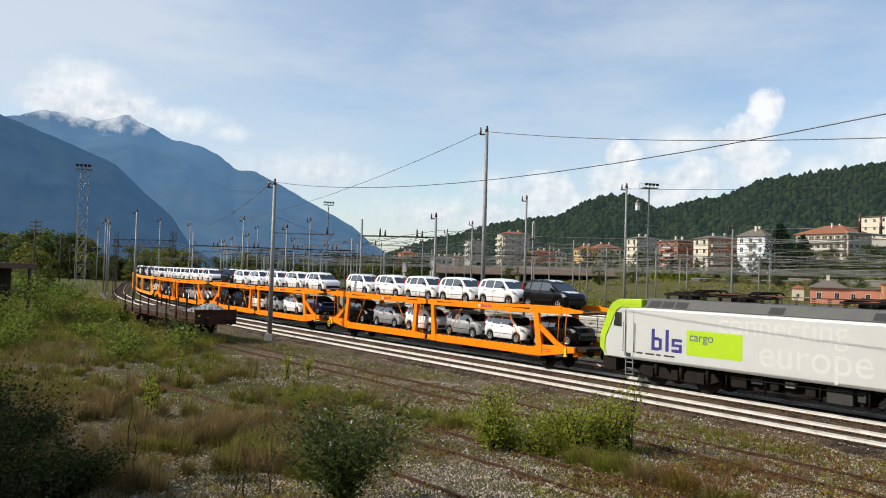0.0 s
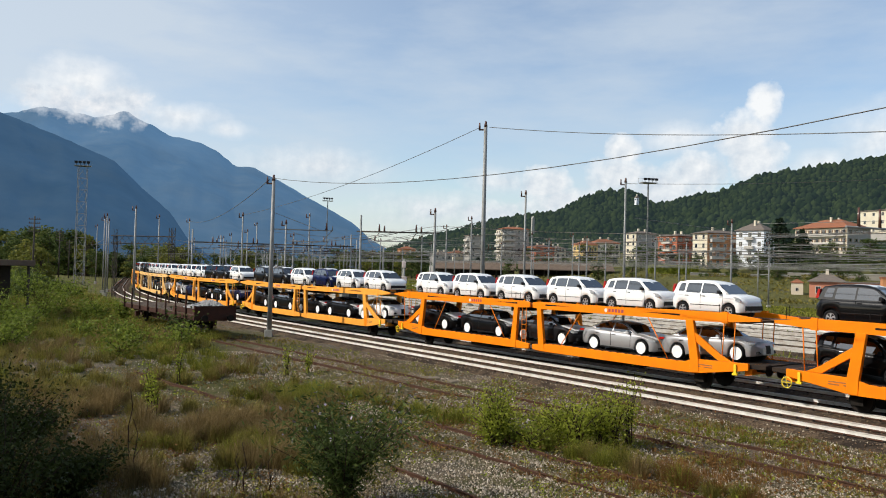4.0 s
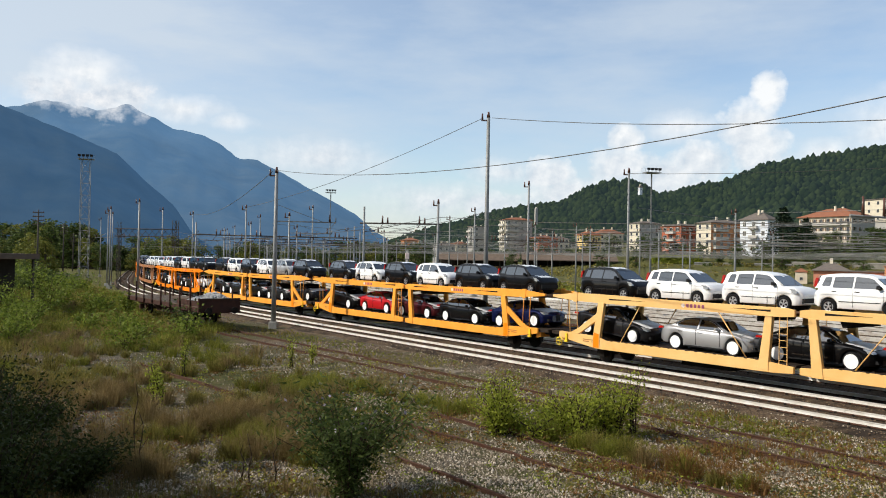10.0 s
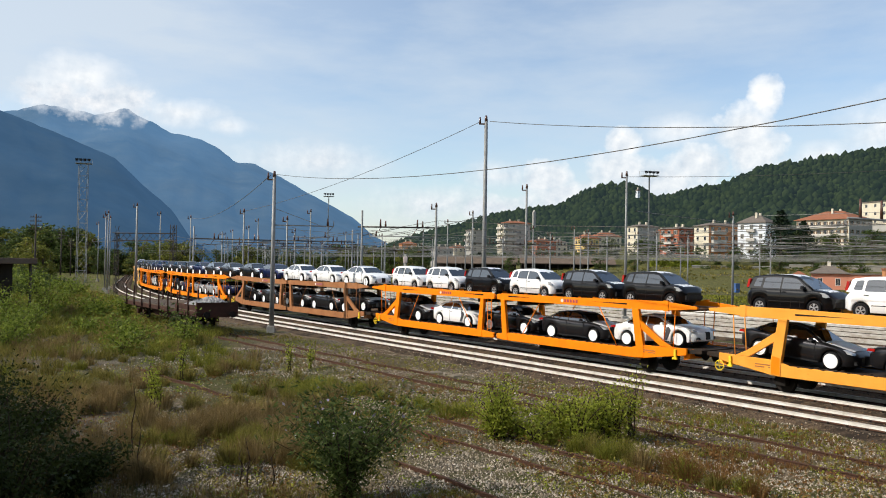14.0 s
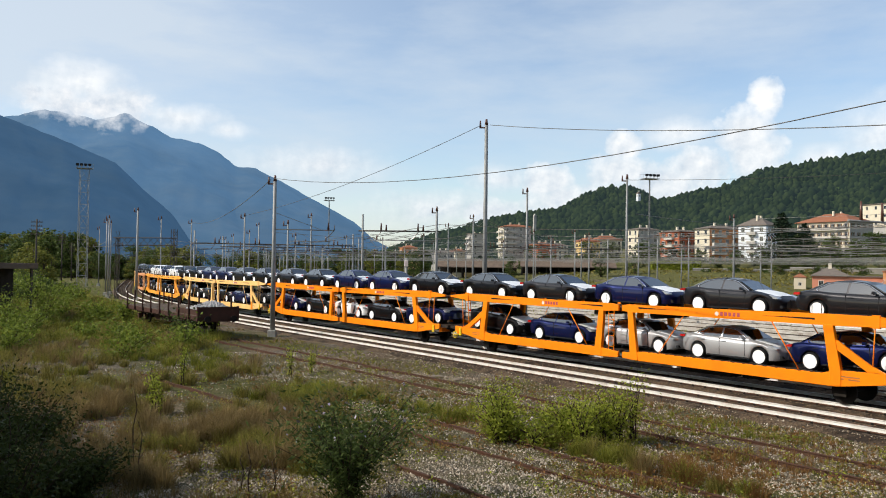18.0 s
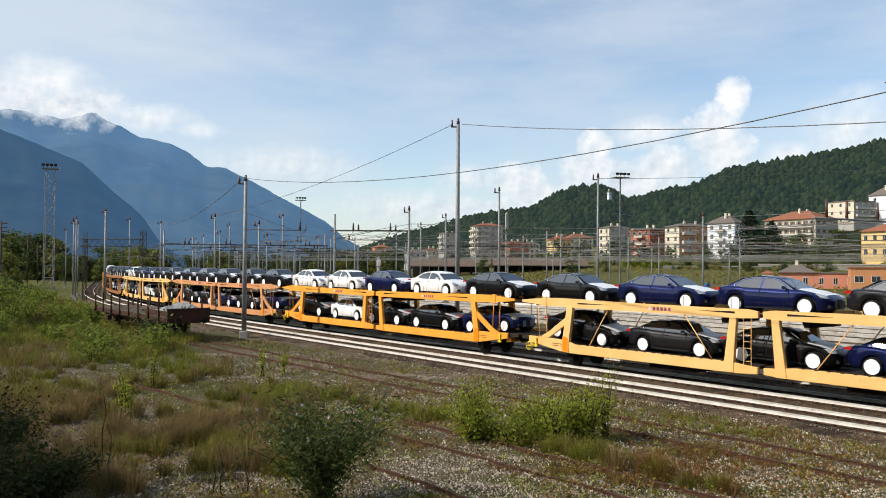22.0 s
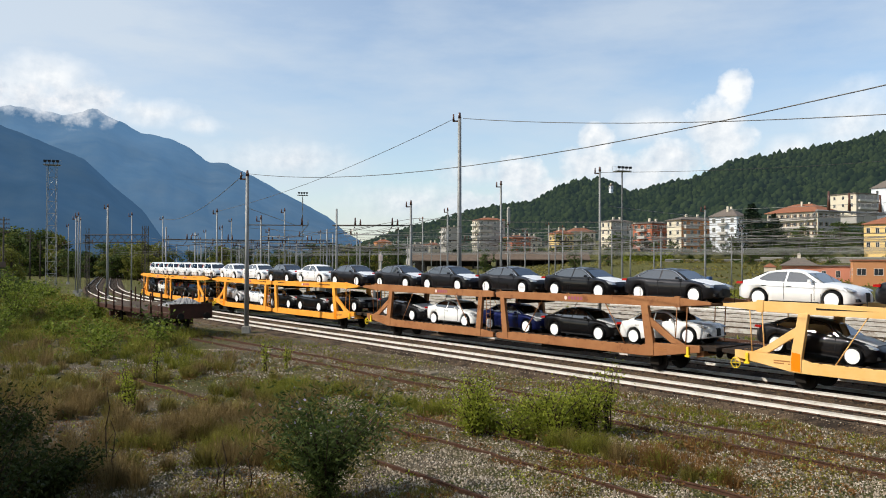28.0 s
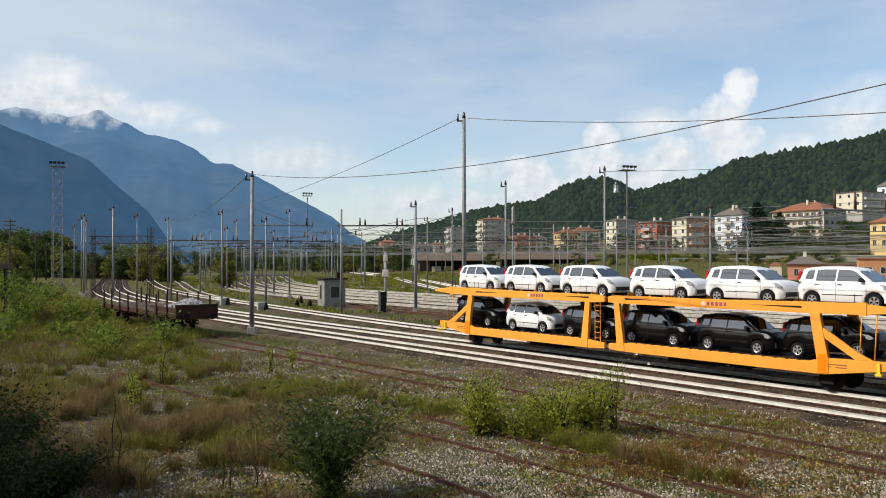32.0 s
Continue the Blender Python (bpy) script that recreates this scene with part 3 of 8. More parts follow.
def cabin(poly, w0, w1, z0, z1, inset=0.0):
    """The upper body: a side outline, drawn in towards the roof."""
    bm = bmesh.new()

    def wy(z):
        return w0 + (w1 - w0) * (z - z0) / (z1 - z0)
    left = [bm.verts.new((x, wy(z), z)) for x, z in poly]
    right = [bm.verts.new((x, -wy(z), z)) for x, z in poly]
    mid = [bm.verts.new((x, 0, z + (0.03 if z > (z0 + z1) / 2 else 0))) for x, z in poly]
    n = len(poly)
    bm.faces.new(left)
    bm.faces.new(right[::-1])
    for i in range(n):
        j = (i + 1) % n
        for a, b in ((left, mid), (mid, right)):
            bm.faces.new((a[i], b[i], b[j], a[j]))
    bmesh.ops.recalc_face_normals(bm, faces=bm.faces)
    sharp = [e for e in bm.edges if len(e.link_faces) == 2 and e.calc_face_angle(0) > 0.45 and max(v.co.z for v in e.verts) > z0 + 0.05]
    made = bmesh.ops.bevel(bm, geom=sharp, offset=0.055, segments=3, affect="EDGES", clamp_overlap=True)
    for f in made["faces"]:
        f.smooth = True
    return bm, wy


def pane(pts, wy, side, lift=0.006):
    """A side window, flush on the cabin's flank."""
    bm = bmesh.new()
    out = [bm.verts.new((x, side * (wy(z) + lift), z)) for x, z in pts]
    inn = [bm.verts.new((x, side * (wy(z) - 0.02), z)) for x, z in pts]
    bm.faces.new(out)
    for i in range(len(pts)):
        j = (i + 1) % len(pts)
        bm.faces.new((out[i], out[j], inn[j], inn[i]))
    return bm


def screen(x0, z0, x1, z1, ya, yb, lift):
    """A sloping screen across the car."""
    d = Vector((x1 - x0, z1 - z0)).normalized()
    nx, nz = (d.y, -d.x) if lift > 0 else (-d.y, d.x)
    lift = abs(lift)
    bm = bmesh.new()
    v = []
    for k in (lift, -0.02):
        for x, z, y in ((x0, z0, ya), (x0, z0, -ya), (x1, z1, -yb), (x1, z1, yb)):
            v.append(bm.verts.new((x + nx * k, y, z + nz * k)))
    bm.faces.new(v[:4])
    for i in range(4):
        j = (i + 1) % 4
        bm.faces.new((v[i], v[j], v[4 + j], v[4 + i]))
    return bm


def wheel_mesh(r, w, covered):
    """A tyre and its wheel in one piece: a white cardboard disc clipped over it, or a five-spoked cap."""
    bm = bmesh.new()
    n = 20

    def ring(a, y):
        return [bm.verts.new((a * math.cos(k * math.tau / n), y, a * math.sin(k * math.tau / n))) for k in range(n)]
    rings = [ring(a, y) for a, y in ((r * 0.80, w / 2 + 0.012) if covered else (r * 0.64, w / 2 - 0.008), (r * 0.82, w / 2), (r * 0.93, w / 2 - 0.004), (r, w / 2 - 0.03), (r, -w / 2 + 0.03), (r * 0.92, -w / 2), (r * 0.3, -w / 2))]
    for a, b in zip(rings, rings[1:]):
        for k in range(n):
            bm.faces.new((a[k], a[(k + 1) % n], b[(k + 1) % n], b[k])).smooth = True
    bm.faces.new(rings[-1])
    if covered:
        bm.faces.new(rings[0]).material_index = 1
    else:
        rim, hub = ring(r * 0.54, w / 2 - 0.02), ring(r * 0.16, w / 2 - 0.012)
        deep = bm.verts.new((0, w / 2 - 0.07, 0))
        bm.faces.new(hub).material_index = 1
        for k in range(n):
            j = (k + 1) % n
            bm.faces.new((rings[0][k], rings[0][j], rim[j], rim[k])).material_index = 1
            bm.faces.new((rim[k], rim[j], hub[j], hub[k]) if k % 4 < 2 else (rim[k], rim[j], deep)).material_index = 1 if k % 4 < 2 else 0
    return mesh_of(bm, "wheel", [M["tyre"], M["cover"] if covered else M["alloy"]])


def dense(x0, x1, arches, r):
    xs = set(np.linspace(x0, x1, 19).round(3))
    for xa, _ in arches:
        for u in (-1.0, -0.97, -0.85, -0.6, -0.3, 0, 0.3, 0.6, 0.85, 0.97, 1.0):
            xs.add(round(xa + u * r, 3))
    return sorted(xs)


def smooth_curve(xs, vs):
    def f(x):
        return float(np.interp(x, xs, vs))
    return f


WORDS = {"white": "white", "black": "black", "blue": "dark blue", "grey": "dark grey", "silver": "silver", "red": "bright red", "maroon": "dark red"}
CAR_MASTER = {}


def hatchback(colour):
    c = M["car_" + colour]
    root = thing("hatchback", f"new {WORDS[colour]} five-door small hatchback car on a transporter deck", "car", "new cars on the train")
    ax, r = ((1.10, 0.29), (-1.20, 0.29)), 0.29
    xs = dense(-1.82, 1.825, ax, 0.345)
    half = smooth_curve((-1.82, -1.76, -1.55, -0.9, 0.9, 1.4, 1.62, 1.74, 1.80, 1.825), (0.68, 0.76, 0.80, 0.82, 0.82, 0.81, 0.775, 0.71, 0.62, 0.54))
    belt = smooth_curve((-1.82, -1.77, -1.0, 0.75, 0.95, 1.25, 1.50, 1.66, 1.76, 1.825), (0.80, 0.99, 0.995, 0.975, 0.985, 0.965, 0.915, 0.85, 0.76, 0.63))
    sill = smooth_curve((-1.82, -1.6, -0.8, 0.7, 1.6, 1.825), (0.34, 0.25, 0.22, 0.22, 0.22, 0.30))
    body = part("body", shell(3.65, xs, half, belt, sill, ax, 0.345, 0.022), c, root)
    poly = [(1.10, 0.96), (0.50, 1.40), (0.34, 1.47), (0.02, 1.525), (-0.5, 1.545), (-1.15, 1.53), (-1.52, 1.475), (-1.66, 1.40), (-1.79, 0.97)]
    bm, wy = cabin(poly, 0.775, 0.595, 0.96, 1.52)
    top = part("cabin", bm, c, root)
    part("windscreen", screen(1.055, 1.0, 0.53, 1.388, 0.695, 0.60, 0.012), M["screen_glass"], top)
    part("rear_window", screen(-1.755, 1.11, -1.675, 1.385, 0.62, 0.56, -0.012), M["car_glass"], top)
    for side in (-1, 1):
        part("side_window", pane([(0.80, 1.005), (0.76, 1.06), (0.43, 1.345), (0.30, 1.405), (0.05, 1.435), (-0.24, 1.445), (-0.26, 1.005)], wy, side), M["car_glass"], top)
        part("side_window", pane([(-0.325, 1.005), (-0.305, 1.445), (-0.70, 1.445), (-0.98, 1.43), (-1.03, 1.40), (-1.07, 1.06), (-1.05, 1.01)], wy, side), M["car_glass"], top)
        part("side_window", pane([(-1.17, 1.06), (-1.13, 1.39), (-1.16, 1.42), (-1.36, 1.405), (-1.41, 1.37), (-1.49, 1.10), (-1.46, 1.06)], wy, side), M["car_glass"], top)
        bm = bmesh.new()
        prism(bm, [(1.40, 0.74), (1.27, 0.87), (1.33, 0.90), (1.52, 0.875), (1.64, 0.80), (1.68, 0.72), (1.56, 0.69)], side * 0.62, side * 0.803)
        part("headlamp", bm, M["lamp_glass"], body)
        bm = bmesh.new()
        prism(bm, [(-1.815, 1.02), (-1.735, 1.36), (-1.64, 1.375), (-1.70, 1.02)], side * 0.60, side * 0.745)
        part("tail_lamp", bm, M["tail_red"], body)
        bm = bmesh.new()
        prism(bm, [(0.60, 1.00), (0.74, 0.99), (0.73, 1.10), (0.68, 1.15), (0.62, 1.14)], side * 0.79, side * 0.94)
        part("mirror", bm, M["trim_black"], body, bevel=0.015)
        for xa, za in ax:
            part("wheel", CAR_WHEELS["steel"], None, root, at=pose(xa, side * 0.725, za, 0, 0, 0 if side > 0 else 180))
    # door seams, handles, the rubbing strip and the arch liners
    bm = bmesh.new()
    for side in (-1, 1):
        for x in (-0.28, 0.83):
            quad_box(bm, x - 0.004, x + 0.004, side * 0.80, side * 0.8215, 0.30, 0.97)
        quad_box(bm, -0.80, 0.72, side * 0.80, side * 0.828, 0.485, 0.51)
        for x in (-0.12, -0.98):
            quad_box(bm, x - 0.10, x + 0.08, side * 0.79, side * 0.832, 0.865, 0.895)
        for xa, za in ax:
            tube(bm, (xa, side * 0.42, za), (xa, side * 0.70, za), 0.338, None, 14)
    part("door_trim", bm, M["trim_black"], body)
    bm = bmesh.new()
    prism(bm, [(1.74, 0.28), (1.76, 0.52), (1.835, 0.52), (1.845, 0.34)], -0.60, 0.60)
    part("grille", bm, M["trim_black"], body)
    if colour != "white":
        part("protective_film", film_sheet([(1.05, 0.64), (1.35, 0.64), (1.56, 0.56)], belt, 0.026), M["film"], body, "white film over the bonnet")
        # white sheet on the roof paints in the reflection of the sky
        bm = bmesh.new()
        prism(bm, [(0.28, 1.50), (0.02, 1.562), (-0.5, 1.582), (-1.15, 1.568), (-1.15, 1.562), (-0.5, 1.576), (0.02, 1.556), (0.28, 1.494)], -0.46, 0.46)
        part("roof_film", bm, M["film"], top, "white sheet that paints a sky reflection on the roof")
    return root


def film_sheet(rows, belt, lift):
    bm = bmesh.new()
    rings = []
    for x, w in rows:
        z = belt(x) + lift
        rings.append([bm.verts.new(p) for p in ((x, -w, z - 0.028), (x, -w * 0.6, z), (x, w * 0.6, z), (x, w, z - 0.028))])
    for a, b in zip(rings, rings[1:]):
        for j in range(3):
            bm.faces.new((a[j], a[j + 1], b[j + 1], b[j])).smooth = True
    return bm


def saloon(colour, wrapped=False):
    c = M["car_" + colour]
    root = thing("saloon", f"new {WORDS[colour]} four-door saloon car with white wheel covers", "car", "new cars on the train")
    ax, r = ((1.46, 0.335), (-1.36, 0.335)), 0.335
    xs = dense(-2.32, 2.32, ax, 0.39)
    half = smooth_curve((-2.32, -2.24, -2.0, -1.3, -0.4, 0.6, 1.4, 1.9, 2.12, 2.25, 2.32), (0.66, 0.78, 0.88, 0.925, 0.91, 0.90, 0.925, 0.86, 0.74, 0.56, 0.40))
    belt = smooth_curve((-2.32, -2.26, -1.75, -1.0, 0.6, 1.05, 1.6, 2.0, 2.2, 2.32), (0.78, 0.985, 1.02, 0.98, 0.92, 0.935, 0.85, 0.74, 0.64, 0.54))
    sill = smooth_curve((-2.32, -2.0, -0.8, 0.9, 2.0, 2.32), (0.36, 0.27, 0.20, 0.20, 0.19, 0.26))
    body = part("body", shell(4.64, xs, half, belt, sill, ax, 0.39, 0.035), c, root)
    poly = [(1.12, 0.90), (0.45, 1.27), (0.22, 1.36), (-0.25, 1.412), (-0.75, 1.40), (-1.15, 1.33), (-1.86, 1.00), (-1.86, 0.93)]
    bm, wy = cabin(poly, 0.79, 0.57, 0.92, 1.41)
    top = part("cabin", bm, c, root)
    strips, trims = bmesh.new(), bmesh.new()
    part("windscreen", screen(1.09, 0.945, 0.46, 1.29, 0.70, 0.585, 0.012), M["screen_glass"], top)
    part("rear_window", screen(-1.80, 1.045, -1.18, 1.335, 0.66, 0.57, -0.014), M["car_glass"], top)
    for side in (-1, 1):
        part("side_window", pane([(0.86, 0.955), (0.36, 1.25), (0.16, 1.31), (-0.26, 1.345), (-0.30, 0.965)], wy, side), M["car_glass"], top)
        part("side_window", pane([(-0.37, 0.965), (-0.34, 1.345), (-0.74, 1.335), (-1.08, 1.27), (-1.42, 1.09), (-1.38, 1.03), (-1.05, 0.98)], wy, side), M["car_glass"], top)
        # bright strip round the windows
        loop = [(0.94, 0.935), (0.40, 1.262), (0.18, 1.332), (-0.26, 1.368), (-0.74, 1.358), (-1.10, 1.292), (-1.50, 1.085), (-1.44, 1.02)]
        for (xa, za), (xb, zb) in zip(loop, loop[1:]):
            tube(strips, (xa, side * (wy(za) + 0.004), za), (xb, side * (wy(zb) + 0.004), zb), 0.016, 0.016, 4, 0, False)
        bm = bmesh.new()
        prism(bm, [(1.98, 0.66), (1.78, 0.775), (1.84, 0.80), (2.13, 0.70), (2.17, 0.645)], side * 0.52, side * 0.80)
        part("headlamp", bm, M["lamp_glass"], body)
        bm = bmesh.new()
        prism(bm, [(-2.335, 0.86), (-2.29, 0.95), (-2.05, 0.96), (-2.08, 0.86)], side * 0.40, side * 0.87)
        part("tail_lamp", bm, M["tail_red"], body)
        bm = bmesh.new()
        prism(bm, [(0.60, 0.97), (0.75, 0.96), (0.72, 1.06), (0.62, 1.07)], side * 0.84, side * 1.0)
        part("mirror", bm, c, body, bevel=0.015)
        for x in (-0.34, 0.82):
            quad_box(trims, x - 0.007, x + 0.007, side * 0.88, side * (0.914 if x < 0 else 0.912), 0.30, 0.92)
        quad_box(trims, -0.92, 0.98, side * 0.86, side * 0.905, 0.195, 0.25)
        for x in (-0.14, -1.12):
            quad_box(trims, x - 0.11, x + 0.09, side * 0.88, side * 0.925, 0.80, 0.825)
        for xa, za in ax:
            tube(trims, (xa, side * 0.45, za), (xa, side * 0.79, za), 0.382, None, 14)
        for xa, za in ax:
            part("wheel", CAR_WHEELS["covered"], None, root, at=pose(xa, side * 0.815, za, 0, 0, 0 if side > 0 else 180))
    part("window_strip", strips, M["chrome"] if colour in ("black", "grey", "silver", "blue") else c, top)
    part("door_trim", trims, M["trim_black"], body)
    bm = bmesh.new()
    prism(bm, [(2.29, 0.62), (2.335, 0.60), (2.345, 0.30), (2.30, 0.28)], -0.14, 0.14)
    prism(bm, [(2.10, 0.27), (2.14, 0.40), (2.25, 0.40), (2.29, 0.30)], -0.62, 0.62)
    part("grille", bm, M["trim_black"], body)
    if colour != "white":
        part("protective_film", film_sheet([(1.06, 0.66), (1.5, 0.70), (1.85, 0.62), (2.05, 0.48)], belt, 0.045), M["film"], body, "white film over the bonnet")
    if wrapped:
        bm = bmesh.new()
        prism(bm, [(0.70, 0.30), (0.90, 0.86), (1.0, 0.87), (1.10, 0.72), (0.86, 0.30)], -0.932, 0.932)
        part("wrap_band", bm, M["dark_film"], body, "dark protective wrap")
    return root


CAR_WHEELS = {"steel": wheel_mesh(0.29, 0.18, False), "covered": wheel_mesh(0.335, 0.22, True)}
COLOURS = {"w": "white", "k": "black", "b": "blue", "g": "grey", "s": "silver", "r": "red", "m": "maroon"}

# ---- the transporter wagons ----
# One unit is half of an articulated pair; x runs from the joint (0) to the outer end.
WAGON = 26.262


def unit_meshes(paint, first):
    """The meshes of a unit's parts: name, mesh, label, poses."""
    p = M[paint]
    out = []

    def add(name, bm, mat, label="", bevel=0.0):
        out.append((name, mesh_of(bm, name, mat, bevel), label))
    for y in (-1, 1):
        a, b = (y * 1.33, y * 1.45)
        bm = bmesh.new()
        prism(bm, [(0.12, 0.70), (0.12, 0.96), (0.45, 0.98), (1.35, 1.08), (9.35, 1.08), (9.9, 1.24), (12.35, 1.30), (12.35, 1.02), (9.95, 0.65), (1.0, 0.65)], min(a, b), max(a, b))
        add("side_sill", bm, p, "", 0.012)
        # upper beam with its tapered outer end
        bm = bmesh.new()
        prism(bm, [(0.10, 2.82), (0.10, 3.08), (0.5, 3.14), (6.0, 3.16), (9.5, 3.22), (11.2, 3.22), (12.85, 3.07), (12.85, 2.96), (11.2, 2.83), (9.2, 2.80), (0.8, 2.78)], min(a, b), max(a, b))
        # dark tapered gaps under the deck edge
        if paint != "brown":
            for pts in ([(9.15, 2.97), (9.15, 3.06), (6.6, 3.02)], [(1.05, 2.95), (3.1, 3.01), (1.05, 3.05)]):
                prism(bm, pts, min(y * 1.44, y * 1.454), max(y * 1.44, y * 1.454), mat=1)
        add("upper_beam", bm, [p, M["black_iron"]], "", 0.012)
        # wheel channel lip
        bm = bmesh.new()
        quad_box(bm, 1.2, 9.3, min(y * 1.18, y * 1.33), max(y * 1.18, y * 1.33), 1.05, 1.10)
        for i in range(8):
            quad_box(bm, 1.7 + i * 0.95, 1.8 + i * 0.95, min(y * 1.20, y * 1.32), max(y * 1.20, y * 1.32), 1.10, 1.14)
        for i in range(17):
            x = 1.6 + i * 0.46
            quad_box(bm, x, x + 0.09, min(y * 1.33, y * 1.462), max(y * 1.33, y * 1.462), 1.078, 1.105)
        add("wheel_guide", bm, M["deck"])
        bm = bmesh.new()
        a2, b2 = y * 1.30, y * 1.475
        prism(bm, [(9.43, 2.84), (9.80, 2.84), (10.10, 1.20), (10.10, 0.70), (9.70, 0.66), (9.68, 1.18)], min(a2, b2), max(a2, b2))
        if paint in ("amber", "straw", "salmon"):
            prism(bm, [(9.71, 0.69), (10.08, 0.72), (10.08, 1.12), (10.04, 1.42), (9.71, 1.36)], min(y * 1.46, y * 1.478), max(y * 1.46, y * 1.478), mat=1)
        add("outer_post", bm, [p, M["orange"]], "", 0.012)
        bm = bmesh.new()
        k = 0.08 if first else 0.62
        prism(bm, [(0.36 + k, 2.82), (0.66 + k, 2.82), (0.96 + k, 0.66), (0.50 + k, 0.66), (0.50 + k, 1.0)], min(a2, b2), max(a2, b2))
        add("inner_post", bm, p, "", 0.012)
        bm = bmesh.new()
        prism(bm, [(9.84, 2.36), (9.90, 1.98), (11.0, 1.28), (11.62, 1.28), (11.1, 1.52)], min(a, b), max(a, b))
        add("end_brace", bm, p, "", 0.01)
        # slanting tie rods
        for x0, x1 in ((2.1, 3.4), (8.5, 7.4)) if paint not in ("amber",) else ():
            bm = bmesh.new()
            tube(bm, (x0, y * 1.36, 1.08), (x1, y * 1.36, 2.80), 0.022, None, 6)
            add("tie_rod", bm, p)
        bm = bmesh.new()
        for x in (11.25, 11.75):
            tube(bm, (x - 0.10, y * 1.40, 1.26), (x, y * 1.40, 3.0), 0.022, None, 6)
        quad_box(bm, 11.16, 11.42, min(y * 1.37, y * 1.47), max(y * 1.37, y * 1.47), 2.80, 3.26)
        add("lifting_rod", bm, p)
        # upright pegs beside the upper wheels
        bm = bmesh.new()
        for x in (0.9, 1.25, 3.4, 5.1, 7.4, 9.0, 9.35, 11.0, 12.4):
            tube(bm, (x, y * 1.39, 3.1), (x, y * 1.39, 3.55), 0.013, None, 5)
        add("wheel_peg", bm, M["black_iron"])
    bm = bmesh.new()
    for y in (-0.82, 0.82):
        quad_box(bm, 0.05, 12.7, y - 0.36, y + 0.36, 2.93, 2.99)
    for i in range(8):
        quad_box(bm, 0.3 + i * 1.65, 0.42 + i * 1.65, -1.33, 1.33, 2.82, 2.93)
    add("upper_deck", bm, M["upper_deck"], "rusted upper deck")
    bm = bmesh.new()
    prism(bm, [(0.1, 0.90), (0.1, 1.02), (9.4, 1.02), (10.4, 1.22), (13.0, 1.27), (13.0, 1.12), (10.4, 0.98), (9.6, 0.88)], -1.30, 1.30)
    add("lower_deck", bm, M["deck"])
    bm = bmesh.new()
    prism(bm, [(1.5, 2.80), (1.75, 2.80), (1.75, 2.55), (1.6, 2.55)], -1.25, 1.25)
    add("cross_bearer", bm, M["black_iron"])
    for y in (-1, 1):
        bm = bmesh.new()
        tube(bm, (12.3, y * 0.88, 1.06), (12.86, y * 0.88, 1.06), 0.10, None, 10)
        tube(bm, (12.86, y * 0.88, 1.06), (12.93, y * 0.88, 1.06), 0.23, None, 14)
        add("buffer", bm, M["black_iron"])
    bm = bmesh.new()
    prism(bm, [(12.1, 0.80), (12.1, 1.22), (12.42, 1.26), (12.42, 0.86)], -1.28, 1.28)
    add("headstock", bm, p)
    # axle with its two wheels and the boxes that carry it
    bm = bmesh.new()
    tube(bm, (9.9, -0.95, 0.42), (9.9, 0.95, 0.42), 0.08, None, 8)
    for y in (-0.75, 0.75):
        tube(bm, (9.9, y - 0.065, 0.42), (9.9, y + 0.065, 0.42), 0.42, None, 24)
        tube(bm, (9.9, y - 0.085, 0.42), (9.9, y - 0.06, 0.42), 0.455, None, 24)
    add("wheelset", bm, [M["wheel_steel"]])
    bm = bmesh.new()
    for y in (-1.0, 1.0):
        quad_box(bm, 9.68, 10.12, y - 0.13, y + 0.13, 0.28, 0.66)
        prism(bm, [(9.1, 0.86), (10.7, 0.86), (10.4, 0.70), (9.4, 0.70)], y - 0.06, y + 0.06)
    quad_box(bm, 3.0, 5.4, -1.0, 1.0, 0.42, 0.88)
    quad_box(bm, 6.0, 6.8, -1.1, -0.5, 0.48, 0.88)
    tube(bm, (1.4, 0.2, 0.70), (8.8, 0.2, 0.70), 0.05, None, 6)
    add("running_gear", bm, M["black_iron"])
    if first:
        for y in (-1, 1):
            bm = bmesh.new()
            tube(bm, (-0.72, y * 1.40, 0.98), (-0.72, y * 1.40, 2.9), 0.018, None, 5)
            tube(bm, (-0.40, y * 1.40, 0.98), (-0.40, y * 1.40, 2.9), 0.018, None, 5)
            for i in range(7):
                tube(bm, (-0.72, y * 1.40, 1.15 + i * 0.25), (-0.40, y * 1.40, 1.15 + i * 0.25), 0.012, None, 5)
            add("ladder", bm, p)
        bm = bmesh.new()
        tube(bm, (-0.12, 0, 0.85), (0.12, 0, 0.85), 0.22, None, 8)
        add("joint", bm, M["black_iron"])
    # the maker's sign: a disc and five strokes in place of lettering
    for y in (-1, 1):
        bm = bmesh.new()
        cx = 5.05
        tube(bm, (cx, y * 1.445, 2.97), (cx, y * 1.456, 2.97), 0.09, None, 14, 0)
        for i in range(5):
            x = cx + 0.22 + i * 0.19 if y < 0 else cx - 0.22 - i * 0.19
            quad_box(bm, x - 0.062, x + 0.062, min(y * 1.445, y * 1.456), max(y * 1.445, y * 1.456), 2.90, 3.05, 1 if paint != "orange" else 2)
        add("company_sign", bm, [M["logo_white"], M["logo_violet"] if paint != "salmon" else M["logo_red"], M["logo_red"]])
        bm = bmesh.new()
        for i, (x0, x1, z) in enumerate(((10.05, 10.75, 1.04), (10.05, 10.2, 0.95), (10.35, 10.75, 0.95))):
            quad_box(bm, x0, x1, min(y * 1.449, y * 1.458), max(y * 1.449, y * 1.458), z - 0.02, z + 0.02)
        add("stencilled_marking", bm, M["marking"])
